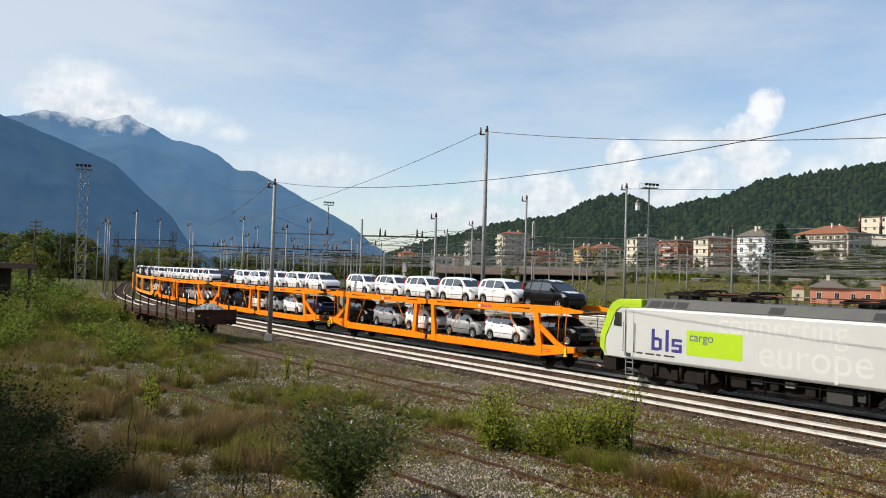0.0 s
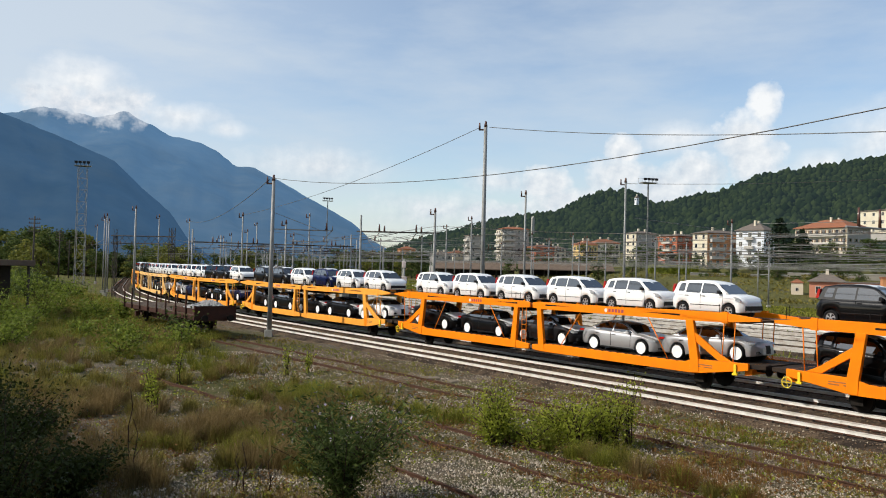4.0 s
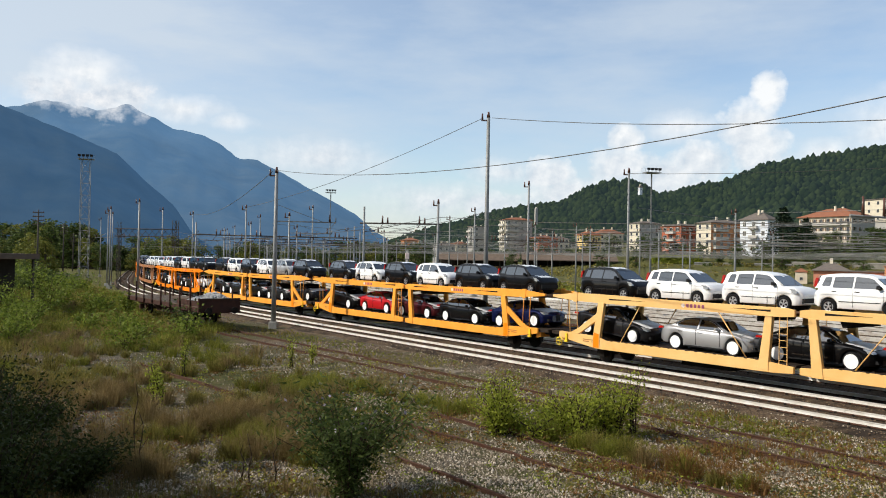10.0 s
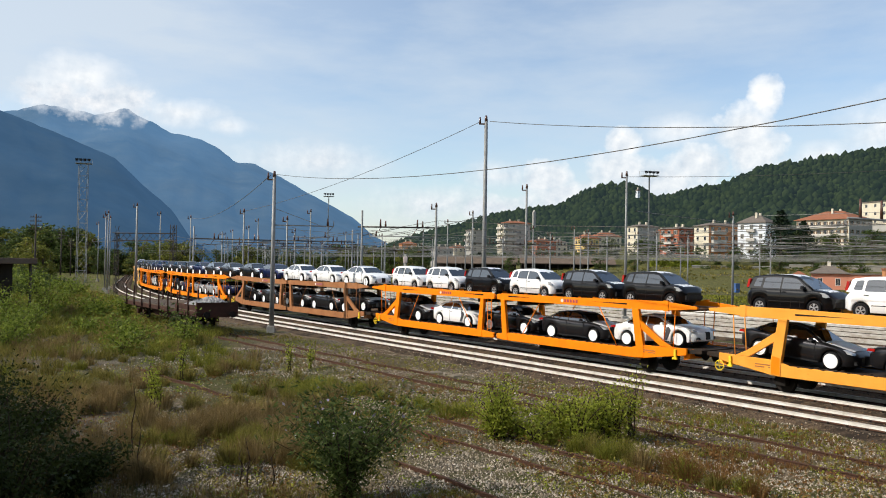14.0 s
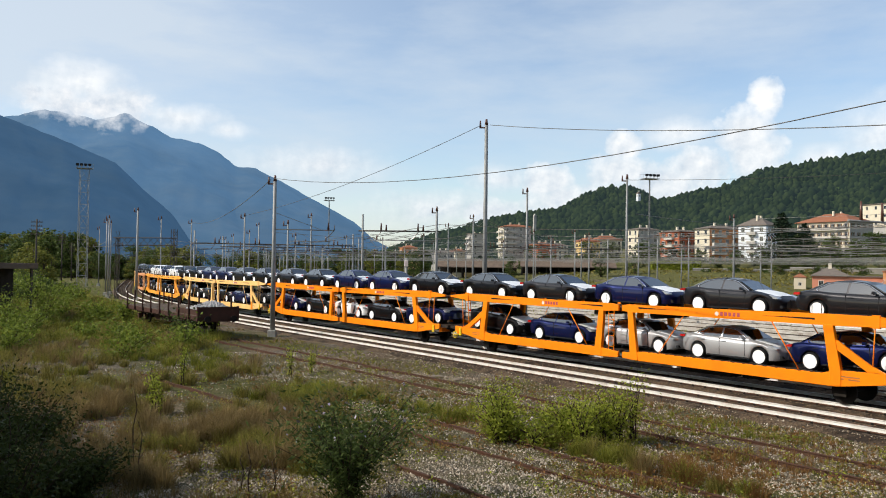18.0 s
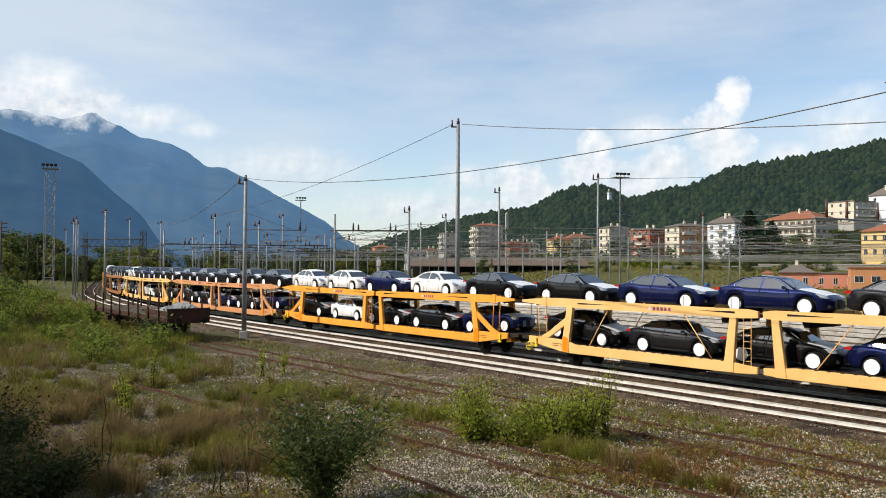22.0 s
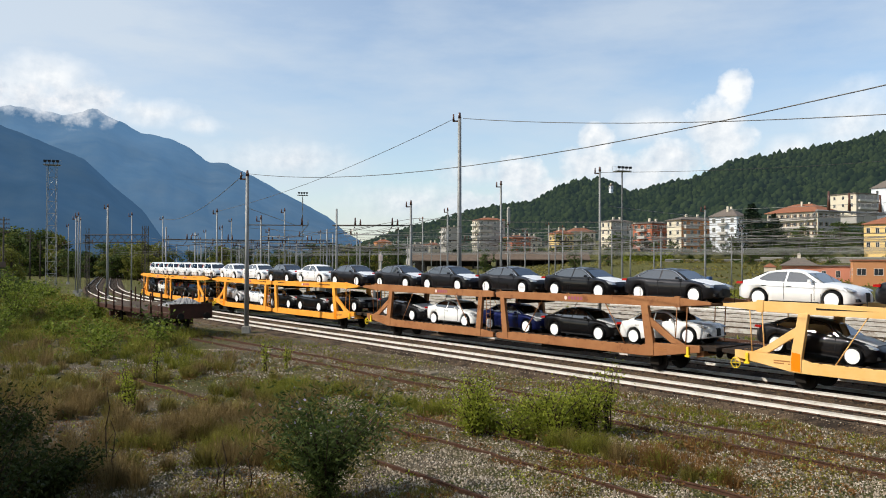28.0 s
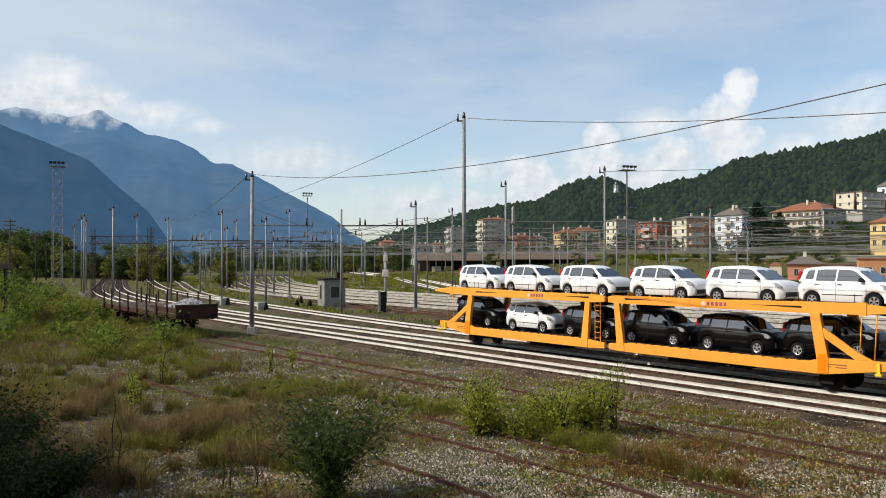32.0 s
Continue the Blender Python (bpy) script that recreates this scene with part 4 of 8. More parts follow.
    for y in (-1, 1):
        bm = bmesh.new()
        quad_box(bm, 11.76, 11.86, min(y * 1.44, y * 1.52), max(y * 1.44, y * 1.52), 0.84, 1.22)
        quad_box(bm, 11.70, 11.92, min(y * 1.46, y * 1.54), max(y * 1.46, y * 1.54), 0.80, 0.88)
        add("lashing_hook", bm, M["yellow"], "yellow lashing hook")
        if not first:
            bm = bmesh.new()
            ring = [Vector((12.28 + 0.20 * math.cos(k * math.tau / 14), y * 1.50, 0.80 + 0.20 * math.sin(k * math.tau / 14))) for k in range(15)]
            chain(bm, ring, 0.022, 5)
            tube(bm, ring[0], ring[7], 0.016, None, 5)
            tube(bm, ring[3], ring[10], 0.016, None, 5)
            tube(bm, (12.28, y * 1.30, 0.80), (12.28, y * 1.5, 0.80), 0.02, None, 5)
            add("brake_handwheel", bm, M["yellow"], "yellow brake handwheel")
    return out


PAINT_WORDS = {"orange": "bright orange", "amber": "faded yellow-orange", "straw": "pale straw-coloured", "salmon": "chalky salmon", "brown": "rusty brown"}
# Paint, upper and lower loads, from the rear of each pair to its front; H: hatchbacks, S: saloons.
CONSIST = [
    ("orange", "Hwwwwwk", "Hkswswk"), ("orange", "Hkwwwww", "Hkkwswb"), ("orange", "Hwwwwww", "Skkgss"), ("amber", "Hkkwbww", "Sgkkkw"), ("amber", "Hwwwkkw", "Ssbkkb"),
    ("straw", "Hkwwwww", "Sgskgs"), ("amber", "Hkwkwkk", "Skrmkb"), ("amber", "Hkwkwsk", "Sggkgg"), ("orange", "Hwwkwkk", "Sgwkgw"), ("brown", "Skbwww", "Skgkgk"),
    ("orange", "Skgbgg", "Skbssb"), ("orange", "Sgkbbk", "Sbkwkb"), ("straw", "Skbbgk", "Skgkbg"), ("amber", "Swwbwk", "Skwkkb"), ("salmon", "Skgkkk", "Sgkbgb"),
    ("straw", "Swgbkk", "Sgbwgk"), ("brown", "Sgggkg", "Sgwbkw"), ("amber", "Swwgwg", "Sswkkk"), ("amber", "Hwwwwww", "Hkwkkkk"),
]
UPPER = {"H": (-9.9, -5.95, -1.98, 1.98, 5.95, 9.95), "S": (-10.3, -5.15, 0.0, 5.15, 10.3)}
LOWER = {"H": (-10.0, -5.85, -1.75, 2.1, 5.9, 9.75), "S": (-9.6, -4.5, 0.3, 5.15, 10.05)}
# Wagons that are loaded closer or wider than the rest.
SPACED = {(0, "up"): (-9.6, -5.72, -1.86, 1.85, 5.6, 9.45), (0, "down"): (-9.8, -5.75, -1.65, 2.6, 6.3, 10.2), (18, "up"): (-9.75, -5.98, -1.92, 2.5, 6.35, 10.3)}
TRAIN = []     # (thing, place along the train from the front wagon's middle, half reach, pose on the vehicle)


ON_PART = {"company_sign": "upper_beam", "stencilled_marking": "side_sill", "lashing_hook": "side_sill", "wheel_peg": "upper_beam", "wheel_guide": "side_sill", "lifting_rod": "end_brace"}


def build_train():
    kits = {}
    for n, (paint, top, low) in enumerate(CONSIST):
        middle = -n * WAGON
        for first, turn in ((True, 0), (False, 180)):
            key = (paint, first)
            if key not in kits:
                root = thing("car_transporter_wagon", f"{PAINT_WORDS[paint]} two-deck car transporter wagon loaded with new cars", "railway wagon", "wagons of the train")
                built = {}
                for name, me, label in unit_meshes(paint, first):
                    carriers, done = built.get(ON_PART.get(name), []), built.setdefault(name, [])
                    done.append(part(name, me, None, carriers[len(done)] if len(carriers) > len(done) else root, label))
                kits[key] = root
                unit = root
            else:
                unit = copy_thing(kits[key], Matrix())
            TRAIN.append((unit, middle + (6.4 if turn == 0 else -6.4), 4.6, pose(-6.4, 0, 0, 0, 0, turn) if turn == 0 else pose(6.4, 0, 0, 0, 0, turn)))
        for load, level in ((top, "up"), (low, "down")):
            kind = load[0]
            for i, (u, code) in enumerate(zip(SPACED.get((n, level), (UPPER if level == "up" else LOWER)[kind]), load[1:])):
                colour = COLOURS[code]
                wrapped = kind == "S" and level == "down" and code == "w" and paint == "orange"
                key = (kind, colour, wrapped)
                if key not in CAR_MASTER:
                    CAR_MASTER[key] = hatchback(colour) if kind == "H" else saloon(colour, wrapped)
                    if kind == "H":
                        CAR_MASTER[key].scale = (0.96, 0.96, 0.96)
                    car = CAR_MASTER[key]
                else:
                    car = copy_thing(CAR_MASTER[key], Matrix())
                z, tilt = (2.99, 0.0) if level == "up" else (1.02, 0.0)
                if level == "down" and abs(u) > 9:
                    z, tilt = 1.16, -4.2 if u > 0 else 4.2
                wob = 0.03 * math.sin(n * 3.7 + i * 2.3)
                TRAIN.append((car, middle + u + wob, 1.6, pose(0, 0.04 * math.sin(n + i * 1.9), z, 0, tilt, 0.5 * math.sin(n * 2.1 + i))))


# Where the middle of the front wagon stands at a time.
JERK = ((0, 0.31), (2, -0.12), (6, -0.41), (8, -0.38), (9, -0.36), (11, -0.06), (17, 0.06), (19, 0.20), (23, 0.22), (24, 0.05), (28, -0.17), (32, -0.20))


def run(t):
    return -30.16 - 9.68 + 15.646 * t - 0.011718 * t * t + float(np.interp(t, [j[0] for j in JERK], [j[1] for j in JERK]))


def motions():
    times = [float(t) for t in range(0, 33)]
    for ob, place, reach, on in TRAIN:
        walk(ob, [(t, on_line(run(t) + place, reach) @ on) for t in times])

# ---- the locomotive ----
M["loco_silver"] = material("silver_grey_loco_paint", (0.60, 0.60, 0.585), 0.35, 0.15, (0.54, 0.54, 0.52), 1.2, 0.5, 0.02, 20, (0.42, 0.41, 0.38), 1.4, 0.68)
M["loco_lime"] = material("lime_green_loco_paint", (0.40, 0.60, 0.012), 0.4, 0, (0.36, 0.54, 0.012), 1.5, 0.4)
M["loco_blue"] = material("dark_blue_lettering", (0.035, 0.032, 0.20), 0.4, 0, None, 3, 0.2)
M["loco_roof"] = material("dusty_grey_roof", (0.075, 0.075, 0.072), 0.65, 0.1, (0.115, 0.11, 0.10), 2.0, 0.6, 0.05, 20)
M["loco_pale"] = material("pale_ghost_lettering", (0.645, 0.642, 0.612), 0.4, 0, None, 3, 0.2)
M["deep_grey"] = material("dull_grey_equipment_paint", (0.032, 0.032, 0.032), 0.7, 0, None, 4, 0.5)
M["vent"] = material("black_vent_mesh", (0.03, 0.03, 0.032), 0.7, 0.2, None, 20, 0.3)


def text_part(words, size, mat, parent, at, name="lettering"):
    cu = bpy.data.curves.new(name, "FONT")
    cu.body, cu.size, cu.extrude = words, size, 0.0004
    tmp = bpy.data.objects.new(name, cu)
    scene.collection.objects.link(tmp)
    bpy.context.view_layer.update()
    me = bpy.data.meshes.new_from_object(tmp.evaluated_get(bpy.context.evaluated_depsgraph_get()))
    bpy.data.objects.remove(tmp)
    me.materials.clear()
    me.materials.append(mat)
    return part(name, me, None, parent, at=at)


def build_loco():
    root = thing("electric_locomotive", "silver-grey electric freight locomotive with lime green cab ends", "locomotive")
    half = 9.0
    # body side: a long box with drawn-in shoulders
    bm = bmesh.new()
    sect = [(-1.40, 1.10), (1.40, 1.10), (1.485, 1.22), (1.485, 3.36), (1.42, 3.42), (-1.42, 3.42), (-1.485, 3.36), (-1.485, 1.22)]
    prism(bm, sect, -7.55, 7.55, "x")
    part("body", bm, M["loco_silver"], root, bevel=0.02)
    bm = bmesh.new()
    prism(bm, [(-1.40, 3.425), (1.40, 3.425), (1.02, 3.86), (-1.02, 3.86)], -6.85, 6.85, "x")
    part("roof", bm, M["loco_roof"], root, bevel=0.02)
    for e in (1, -1):
        bm = bmesh.new()
        sec = [(x * e, z) for x, z in ((7.50, 1.10), (9.02, 1.10), (9.24, 1.5), (9.22, 2.05), (8.77, 3.25), (8.52, 3.55), (8.12, 3.72), (7.50, 3.78))]
        prism(bm, sec, -1.43, 1.43)
        part("cab", bm, M["loco_silver"], root, "silver-grey cab", bevel=0.05)
        bm = bmesh.new()
        rim = [(x * e, z) for x, z in ((8.84, 1.14), (9.27, 1.5), (9.255, 2.06), (8.80, 3.27), (8.54, 3.59), (8.13, 3.765), (6.86, 3.80), (6.86, 3.40), (8.05, 3.40), (8.33, 3.2), (8.92, 2.0), (8.98, 1.5))]
        prism(bm, rim, -1.465, 1.465)
        part("cab_band", bm, M["loco_lime"], root, "lime green band round the cab", bevel=0.02)
        part("windscreen", screen(e * 9.19, 2.16, e * 8.84, 3.12, 1.25, 1.15, 0.10 if e > 0 else -0.10), M["car_glass"], root)
        for y in (-1, 1):
            bm = bmesh.new()
            prism(bm, [(e * 8.02, 2.55), (e * 8.45, 2.55), (e * 8.36, 3.10), (e * 8.30, 3.16), (e * 8.02, 3.16)], min(y * 1.40, y * 1.475), max(y * 1.40, y * 1.475))
            part("cab_window", bm, M["car_glass"], root)
            bm = bmesh.new()
            for x in (7.20, 7.82):
                tube(bm, (e * x, y * 1.53, 1.45), (e * x, y * 1.53, 2.72), 0.02, None, 6)
                for z in (1.45, 2.72):
                    tube(bm, (e * x, y * 1.48, z), (e * x, y * 1.53, z), 0.02, None, 6)
            part("handrail", bm, M["galvanised"], root)
            bm = bmesh.new()
            for dx in (7.27, 7.75):
                quad_box(bm, min(e * dx, e * (dx + 0.012)), max(e * dx, e * (dx + 0.012)), min(y * 1.46, y * 1.489), max(y * 1.46, y * 1.489), 1.25, 3.3)
            quad_box(bm, min(e * 7.4, e * 7.7), max(e * 7.4, e * 7.7), min(y * 1.46, y * 1.49), max(y * 1.46, y * 1.49), 1.22, 1.38)
            part("door_seam", bm, M["vent"], root)
            bm = bmesh.new()
            for i in range(3):
                quad_box(bm, min(e * 7.3, e * 7.7), max(e * 7.3, e * 7.7), min(y * 1.30, y * 1.46), max(y * 1.30, y * 1.46), 0.42 + i * 0.26, 0.45 + i * 0.26)
            for x in (7.3, 7.7):
                quad_box(bm, min(e * x, e * (x + 0.03)), max(e * x, e * (x + 0.03)), min(y * 1.42, y * 1.46), max(y * 1.42, y * 1.46), 0.40, 1.12)
            part("step_ladder", bm, M["galvanised"], root)
            bm = bmesh.new()
            tube(bm, (e * 9.0, y * 0.88, 1.06), (e * 9.5, y * 0.88, 1.06), 0.11, None, 10)
            tube(bm, (e * 9.5, y * 0.88, 1.06), (e * 9.57, y * 0.88, 1.06), 0.25, None, 14)
            part("buffer", bm, M["black_iron"], root)
            bm = bmesh.new()
            tube(bm, (e * 9.2, y * 0.95, 1.42), (e * 9.27, y * 0.95, 1.42), 0.13, None, 12)
            part("headlamp", bm, M["lamp_glass"], root)
            # bogie side
            for dx in (3.9, 6.5):
                bm = bmesh.new()
                x = e * dx
                tube(bm, (x, y * 0.69, 0.62), (x, y * 0.82, 0.62), 0.62, None, 28)
                part("wheel", bm, M["wheel_steel"], root)
            bm = bmesh.new()
            prism(bm, [(e * 3.1, 0.62), (e * 3.4, 0.95), (e * 4.6, 0.95), (e * 4.9, 0.62), (e * 5.5, 0.62), (e * 5.8, 0.95), (e * 7.0, 0.95), (e * 7.3, 0.62), (e * 6.9, 0.45), (e * 5.8, 0.40), (e * 4.6, 0.40), (e * 3.5, 0.45)], min(y * 1.02, y * 1.16), max(y * 1.02, y * 1.16))
            for dx in (3.9, 6.5, 5.2):
                quad_box(bm, e * dx - 0.17, e * dx + 0.17, min(y * 1.0, y * 1.28), max(y * 1.0, y * 1.28), 0.42, 0.85)
                tube(bm, (e * dx + 0.3, y * 1.2, 0.55), (e * dx + 0.3, y * 1.2, 1.05), 0.09, None, 8)
            part("bogie_frame", bm, M["black_iron"], root, bevel=0.015)
        bm = bmesh.new()
        prism(bm, [(e * 8.4, 0.5), (e * 9.1, 0.5), (e * 9.2, 1.08), (e * 8.4, 1.08)], -1.30, 1.30)
        part("skirt", bm, M["black_iron"], root)
    bm = bmesh.new()
    quad_box(bm, -2.7, 2.7, -0.85, 0.85, 0.40, 1.12)
    part("transformer_tank", bm, M["black_iron"], root, bevel=0.02)
    for y in (-1, 1):
        for x0, x1, z0, z1, mat in ((-2.6, -1.9, 0.5, 1.0, "black_iron"), (-1.7, -1.2, 0.72, 1.02, "vent"), (-0.9, -0.55, 0.6, 0.95, "black_iron"), (-0.3, 0.1, 0.75, 1.0, "galvanised"), (0.5, 0.9, 0.55, 0.95, "black_iron"), (1.3, 2.25, 0.42, 0.98, "deep_grey"), (2.4, 2.7, 0.6, 1.0, "deep_grey")):
            part("equipment_box", box_bm(x0, x1, min(y * 0.85, y * 1.12), max(y * 0.85, y * 1.12), z0, z1), M[mat], root, bevel=0.02)
    bm = bmesh.new()
    for y in (-1, 1):
        for z, x0, x1 in ((0.88, -2.6, 2.6), (1.02, -7.0, 7.0), (0.52, -1.5, 1.2)):
            tube(bm, (x0, y * 1.16, z), (x1, y * 1.16, z), 0.022, None, 6)
        for x in (-2.75, -1.05, 1.1, 2.85):
            tube(bm, (x, y * 1.18, 0.4), (x, y * 1.18, 1.1), 0.03, None, 6)
    part("pipework", bm, M["black_iron"], root)
    bm = bmesh.new()
    for y in (-1, 1):
        for x0 in (-6.6, -5.9, -5.2, -0.9, 3.0, 3.7, 5.6, 6.2):
            k = 0.28
            v = [bm.verts.new((x, y * (1.415 - 0.883 * (z - 3.425)), z + 0.012)) for x, z in ((x0, 3.49), (x0 + 0.6, 3.49), (x0 + 0.6, 3.74), (x0, 3.74))]
            bm.faces.new(v)
    part("roof_vent", bm, M["vent"], root)
    bm = bmesh.new()
    for y in (-1, 1):
        quad_box(bm, -7.5, 7.5, min(y * 1.41, y * 1.44), max(y * 1.41, y * 1.44), 3.39, 3.43)
    part("gutter", bm, M["loco_pale"], root)
    # pantographs folded on the roof, with their insulators
    for cx in (-5.2, 5.2, -2.6, 2.6):
        bm = bmesh.new()
        for y in (-0.55, 0.55):
            tube(bm, (cx - 1.15, y, 4.04), (cx + 1.15, y, 4.04), 0.04, None, 6)
            tube(bm, (cx - 1.0, y, 4.10), (cx + 0.9, y * 0.5, 4.24), 0.035, None, 6)
            tube(bm, (cx + 1.0, y * 0.8, 4.10), (cx - 0.8, y * 0.6, 4.20), 0.03, None, 6)
            for x in (-0.95, 0.0, 0.95):
                for k in range(3):
                    tube(bm, (cx + x, y, 3.86 + k * 0.06), (cx + x, y, 3.905 + k * 0.06), 0.095, 0.06, 8)
        for x in (-1.1, 1.1, 0.2):
            tube(bm, (cx + x, -0.6, 4.05), (cx + x, 0.6, 4.05), 0.045, None, 6)
        for x in (-0.17, 0.17):
            ends = [(cx + 0.85 + x, -1.0, 4.16), (cx + 0.85 + x, -0.75, 4.28), (cx + 0.85 + x, 0.75, 4.28), (cx + 0.85 + x, 1.0, 4.16)]
            chain(bm, ends, 0.035, 6)
        quad_box(bm, cx - 0.6, cx + 0.1, -0.3, 0.3, 3.86, 4.06)
        tube(bm, (cx - 0.5, 0.35, 4.0), (cx + 0.5, 0.35, 4.1), 0.06, None, 8)
        part("pantograph", bm, M["black_iron"], root)
    bm = bmesh.new()
    for x in (-0.8, -0.2, 0.5, 1.1):
        for k in range(4):
            tube(bm, (x, -0.6, 3.88 + k * 0.07), (x, -0.6, 3.92 + k * 0.07), 0.09, 0.05, 8)
    tube(bm, (-4, -0.6, 4.16), (4, -0.6, 4.16), 0.025, None, 6)
    part("roof_insulator", bm, M["insulator"], root)
    for y, rz in ((-1, 0), (1, 180)):
        s = 1 if y < 0 else -1

        def at(x, z):
            return pose(s * x, y * 1.4875, z, 90, 0, rz)
        bm = bmesh.new()
        x0, x1 = sorted((s * -4.46, s * -1.86))
        quad_box(bm, x0, x1, min(y * 1.46, y * 1.488), max(y * 1.46, y * 1.488), 1.58, 2.62)
        part("lime_panel", bm, M["loco_lime"], root, "lime green panel")
        text_part("cargo", 0.52, M["loco_blue"], root, pose(s * -4.33, y * 1.4895, 2.18, 90, 0, rz))
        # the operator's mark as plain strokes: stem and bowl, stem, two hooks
        bm = bmesh.new()
        for x, w, z0, z1 in ((-6.52, 0.17, 1.62, 2.55), (-6.35, 0.22, 1.62, 1.76), (-6.35, 0.22, 2.06, 2.2), (-6.13, 0.16, 1.66, 2.16), (-5.78, 0.17, 1.62, 2.55), (-5.46, 0.52, 1.62, 1.75), (-5.46, 0.52, 1.86, 1.98), (-5.46, 0.52, 2.08, 2.2), (-5.46, 0.15, 1.98, 2.08), (-5.09, 0.15, 1.75, 1.86)):
            a, b = sorted((s * (x + 0.25), s * (x + 0.25 + w)))
            quad_box(bm, a, b, min(y * 1.46, y * 1.49), max(y * 1.46, y * 1.49), z0, z1)
        part("operator_mark", bm, M["loco_blue"], root, "dark blue operator's mark")
        text_part("europe", 1.5, M["loco_pale"], root, at(-1.2, 1.50))
        text_part("connecting", 1.2, M["loco_pale"], root, at(-3.0, 2.62))
        bm = bmesh.new()
        for x, w in ((-7.1, 0.35), (-6.6, 0.5), (-6.0, 0.25), (-5.6, 0.55)):
            a, b = sorted((s * x, s * (x + w)))
            quad_box(bm, a, b, min(y * 1.46, y * 1.489), max(y * 1.46, y * 1.489), 1.40, 1.47)
        part("stencilled_marking", bm, M["vent"], root)
    # rear end of the loco stands just before the front wagon
    TRAIN.append((root, 13.13 + 10.12, 5.2, Matrix()))


# ---- the parked flat wagon ----
M["old_wood"] = material("weathered_wagon_boards", (0.115, 0.088, 0.068), 0.9, 0, (0.06, 0.046, 0.036), 2.2, 0.7, 0.2, 20, stretch=(0.4, 3, 1))
M["wagon_rust"] = material("rust-brown_wagon_paint", (0.062, 0.028, 0.020), 0.85, 0.0, (0.036, 0.023, 0.019), 1.8, 0.7, 0.1, 25, (0.13, 0.058, 0.036), 1.3, 0.60, spec=0.2)
M["grey_stone"] = material("pale_grey_stone", (0.40, 0.39, 0.38), 0.9, 0, (0.27, 0.26, 0.25), 5, 0.6, 0.3, 20, random=0.3)


def build_flat_wagon():
    at = pose(-15.0, 52.8, 0, 0, 0, 126.5)
    root = thing("flat_wagon", "old rust-brown flat wagon with stakes and a heap of stone", "railway wagon", at=at)
    L, w = 17.4, 1.42
    bm = bmesh.new()
    quad_box(bm, 0.0, L, -w, -w + 0.14, 0.92, 1.24)
    part("sole_bar", bm, M["wagon_rust"], root, bevel=0.01)
    bm = bmesh.new()
    quad_box(bm, 0.0, L, w - 0.14, w, 0.92, 1.24)
    part("sole_bar", bm, M["wagon_rust"], root, bevel=0.01)
    for i in range(34):
        part("plank", box_bm(i * L / 34 + 0.012, (i + 1) * L / 34 - 0.012, -w + 0.02, w - 0.02, 1.24, 1.29 + 0.008 * (i % 3)), M["old_wood"], root)
    # low drop sides at the loaded end, and the end wall
    for y in (-1, 1):
        for k in range(2):
            part("drop_side", box_bm(0.05 + k * 2.2, 2.2 + k * 2.2, min(y * 1.37, y * 1.42), max(y * 1.37, y * 1.42), 1.30, 1.66), M["wagon_rust"], root, bevel=0.01)
    bm = bmesh.new()
    quad_box(bm, -0.02, 0.05, -w, w, 0.85, 1.84)
    quad_box(bm, -0.06, 0.05, -w, w, 1.72, 1.84)
    for y in (-1.42, 1.36):
        quad_box(bm, -0.07, 0.08, y, y + 0.08, 0.9, 1.86)
    part("end_wall", bm, M["wagon_rust"], root)
    for i in range(8):
        for y in (-1, 1):
            bm = bmesh.new()
            x = 1.5 + i * 2.15
            quad_box(bm, x - 0.05, x + 0.05, min(y * 1.43, y * 1.52), max(y * 1.43, y * 1.52), 0.98, 2.45 + 0.1 * math.sin(i * 2.3 + y))
            quad_box(bm, x - 0.09, x + 0.09, min(y * 1.42, y * 1.55), max(y * 1.42, y * 1.55), 0.98, 1.2)
            part("stake", bm, M["wagon_rust"], root)
    for x in (2.9, 4.5, 12.9, 14.5):
        bm = bmesh.new()
        for y in (-0.75, 0.75):
            tube(bm, (x, y - 0.065, 0.46), (x, y + 0.065, 0.46), 0.46, None, 24)
        tube(bm, (x, -0.95, 0.46), (x, 0.95, 0.46), 0.08, None, 8)
        part("wheelset", bm, M["wheel_steel"], root)
        bm = bmesh.new()
        for y in (-1, 1):
            quad_box(bm, x - 0.2, x + 0.2, min(y * 0.9, y * 1.15), max(y * 0.9, y * 1.15), 0.3, 0.68)
            prism(bm, [(x - 0.8, 0.92), (x + 0.8, 0.92), (x + 0.45, 0.76), (x - 0.45, 0.76)], min(y * 0.95, y * 1.1), max(y * 0.95, y * 1.1))
        part("axle_box", bm, M["wagon_rust"], root)
    bm = bmesh.new()
    prism(bm, [(5.6, 0.92), (7.0, 0.42), (10.6, 0.42), (12.0, 0.92)], -0.9, -0.8)
    prism(bm, [(5.6, 0.92), (7.0, 0.42), (10.6, 0.42), (12.0, 0.92)], 0.8, 0.9)
    part("truss", bm, M["wagon_rust"], root)
    for y in (-0.88, 0.88):
        bm = bmesh.new()
        tube(bm, (-0.45, y, 1.05), (0, y, 1.05), 0.1, None, 10)
        tube(bm, (-0.52, y, 1.05), (-0.45, y, 1.05), 0.22, None, 14)
        part("buffer", bm, M["black_iron"], root)
    # stacked timbers in the middle
    for i in range(3):
        bm = box_bm(6.6 + 0.1 * i, 10.6 - 0.15 * i, -1.1 + i * 0.35, -0.82 + i * 0.35, 1.31, 1.52)
        o = thing("loose_timber", "dark baulk of timber lying on the flat wagon", "timber", "timbers on the flat wagon", bm=bm, material=M["old_wood"], bevel=0.02)
        o.matrix_basis = at
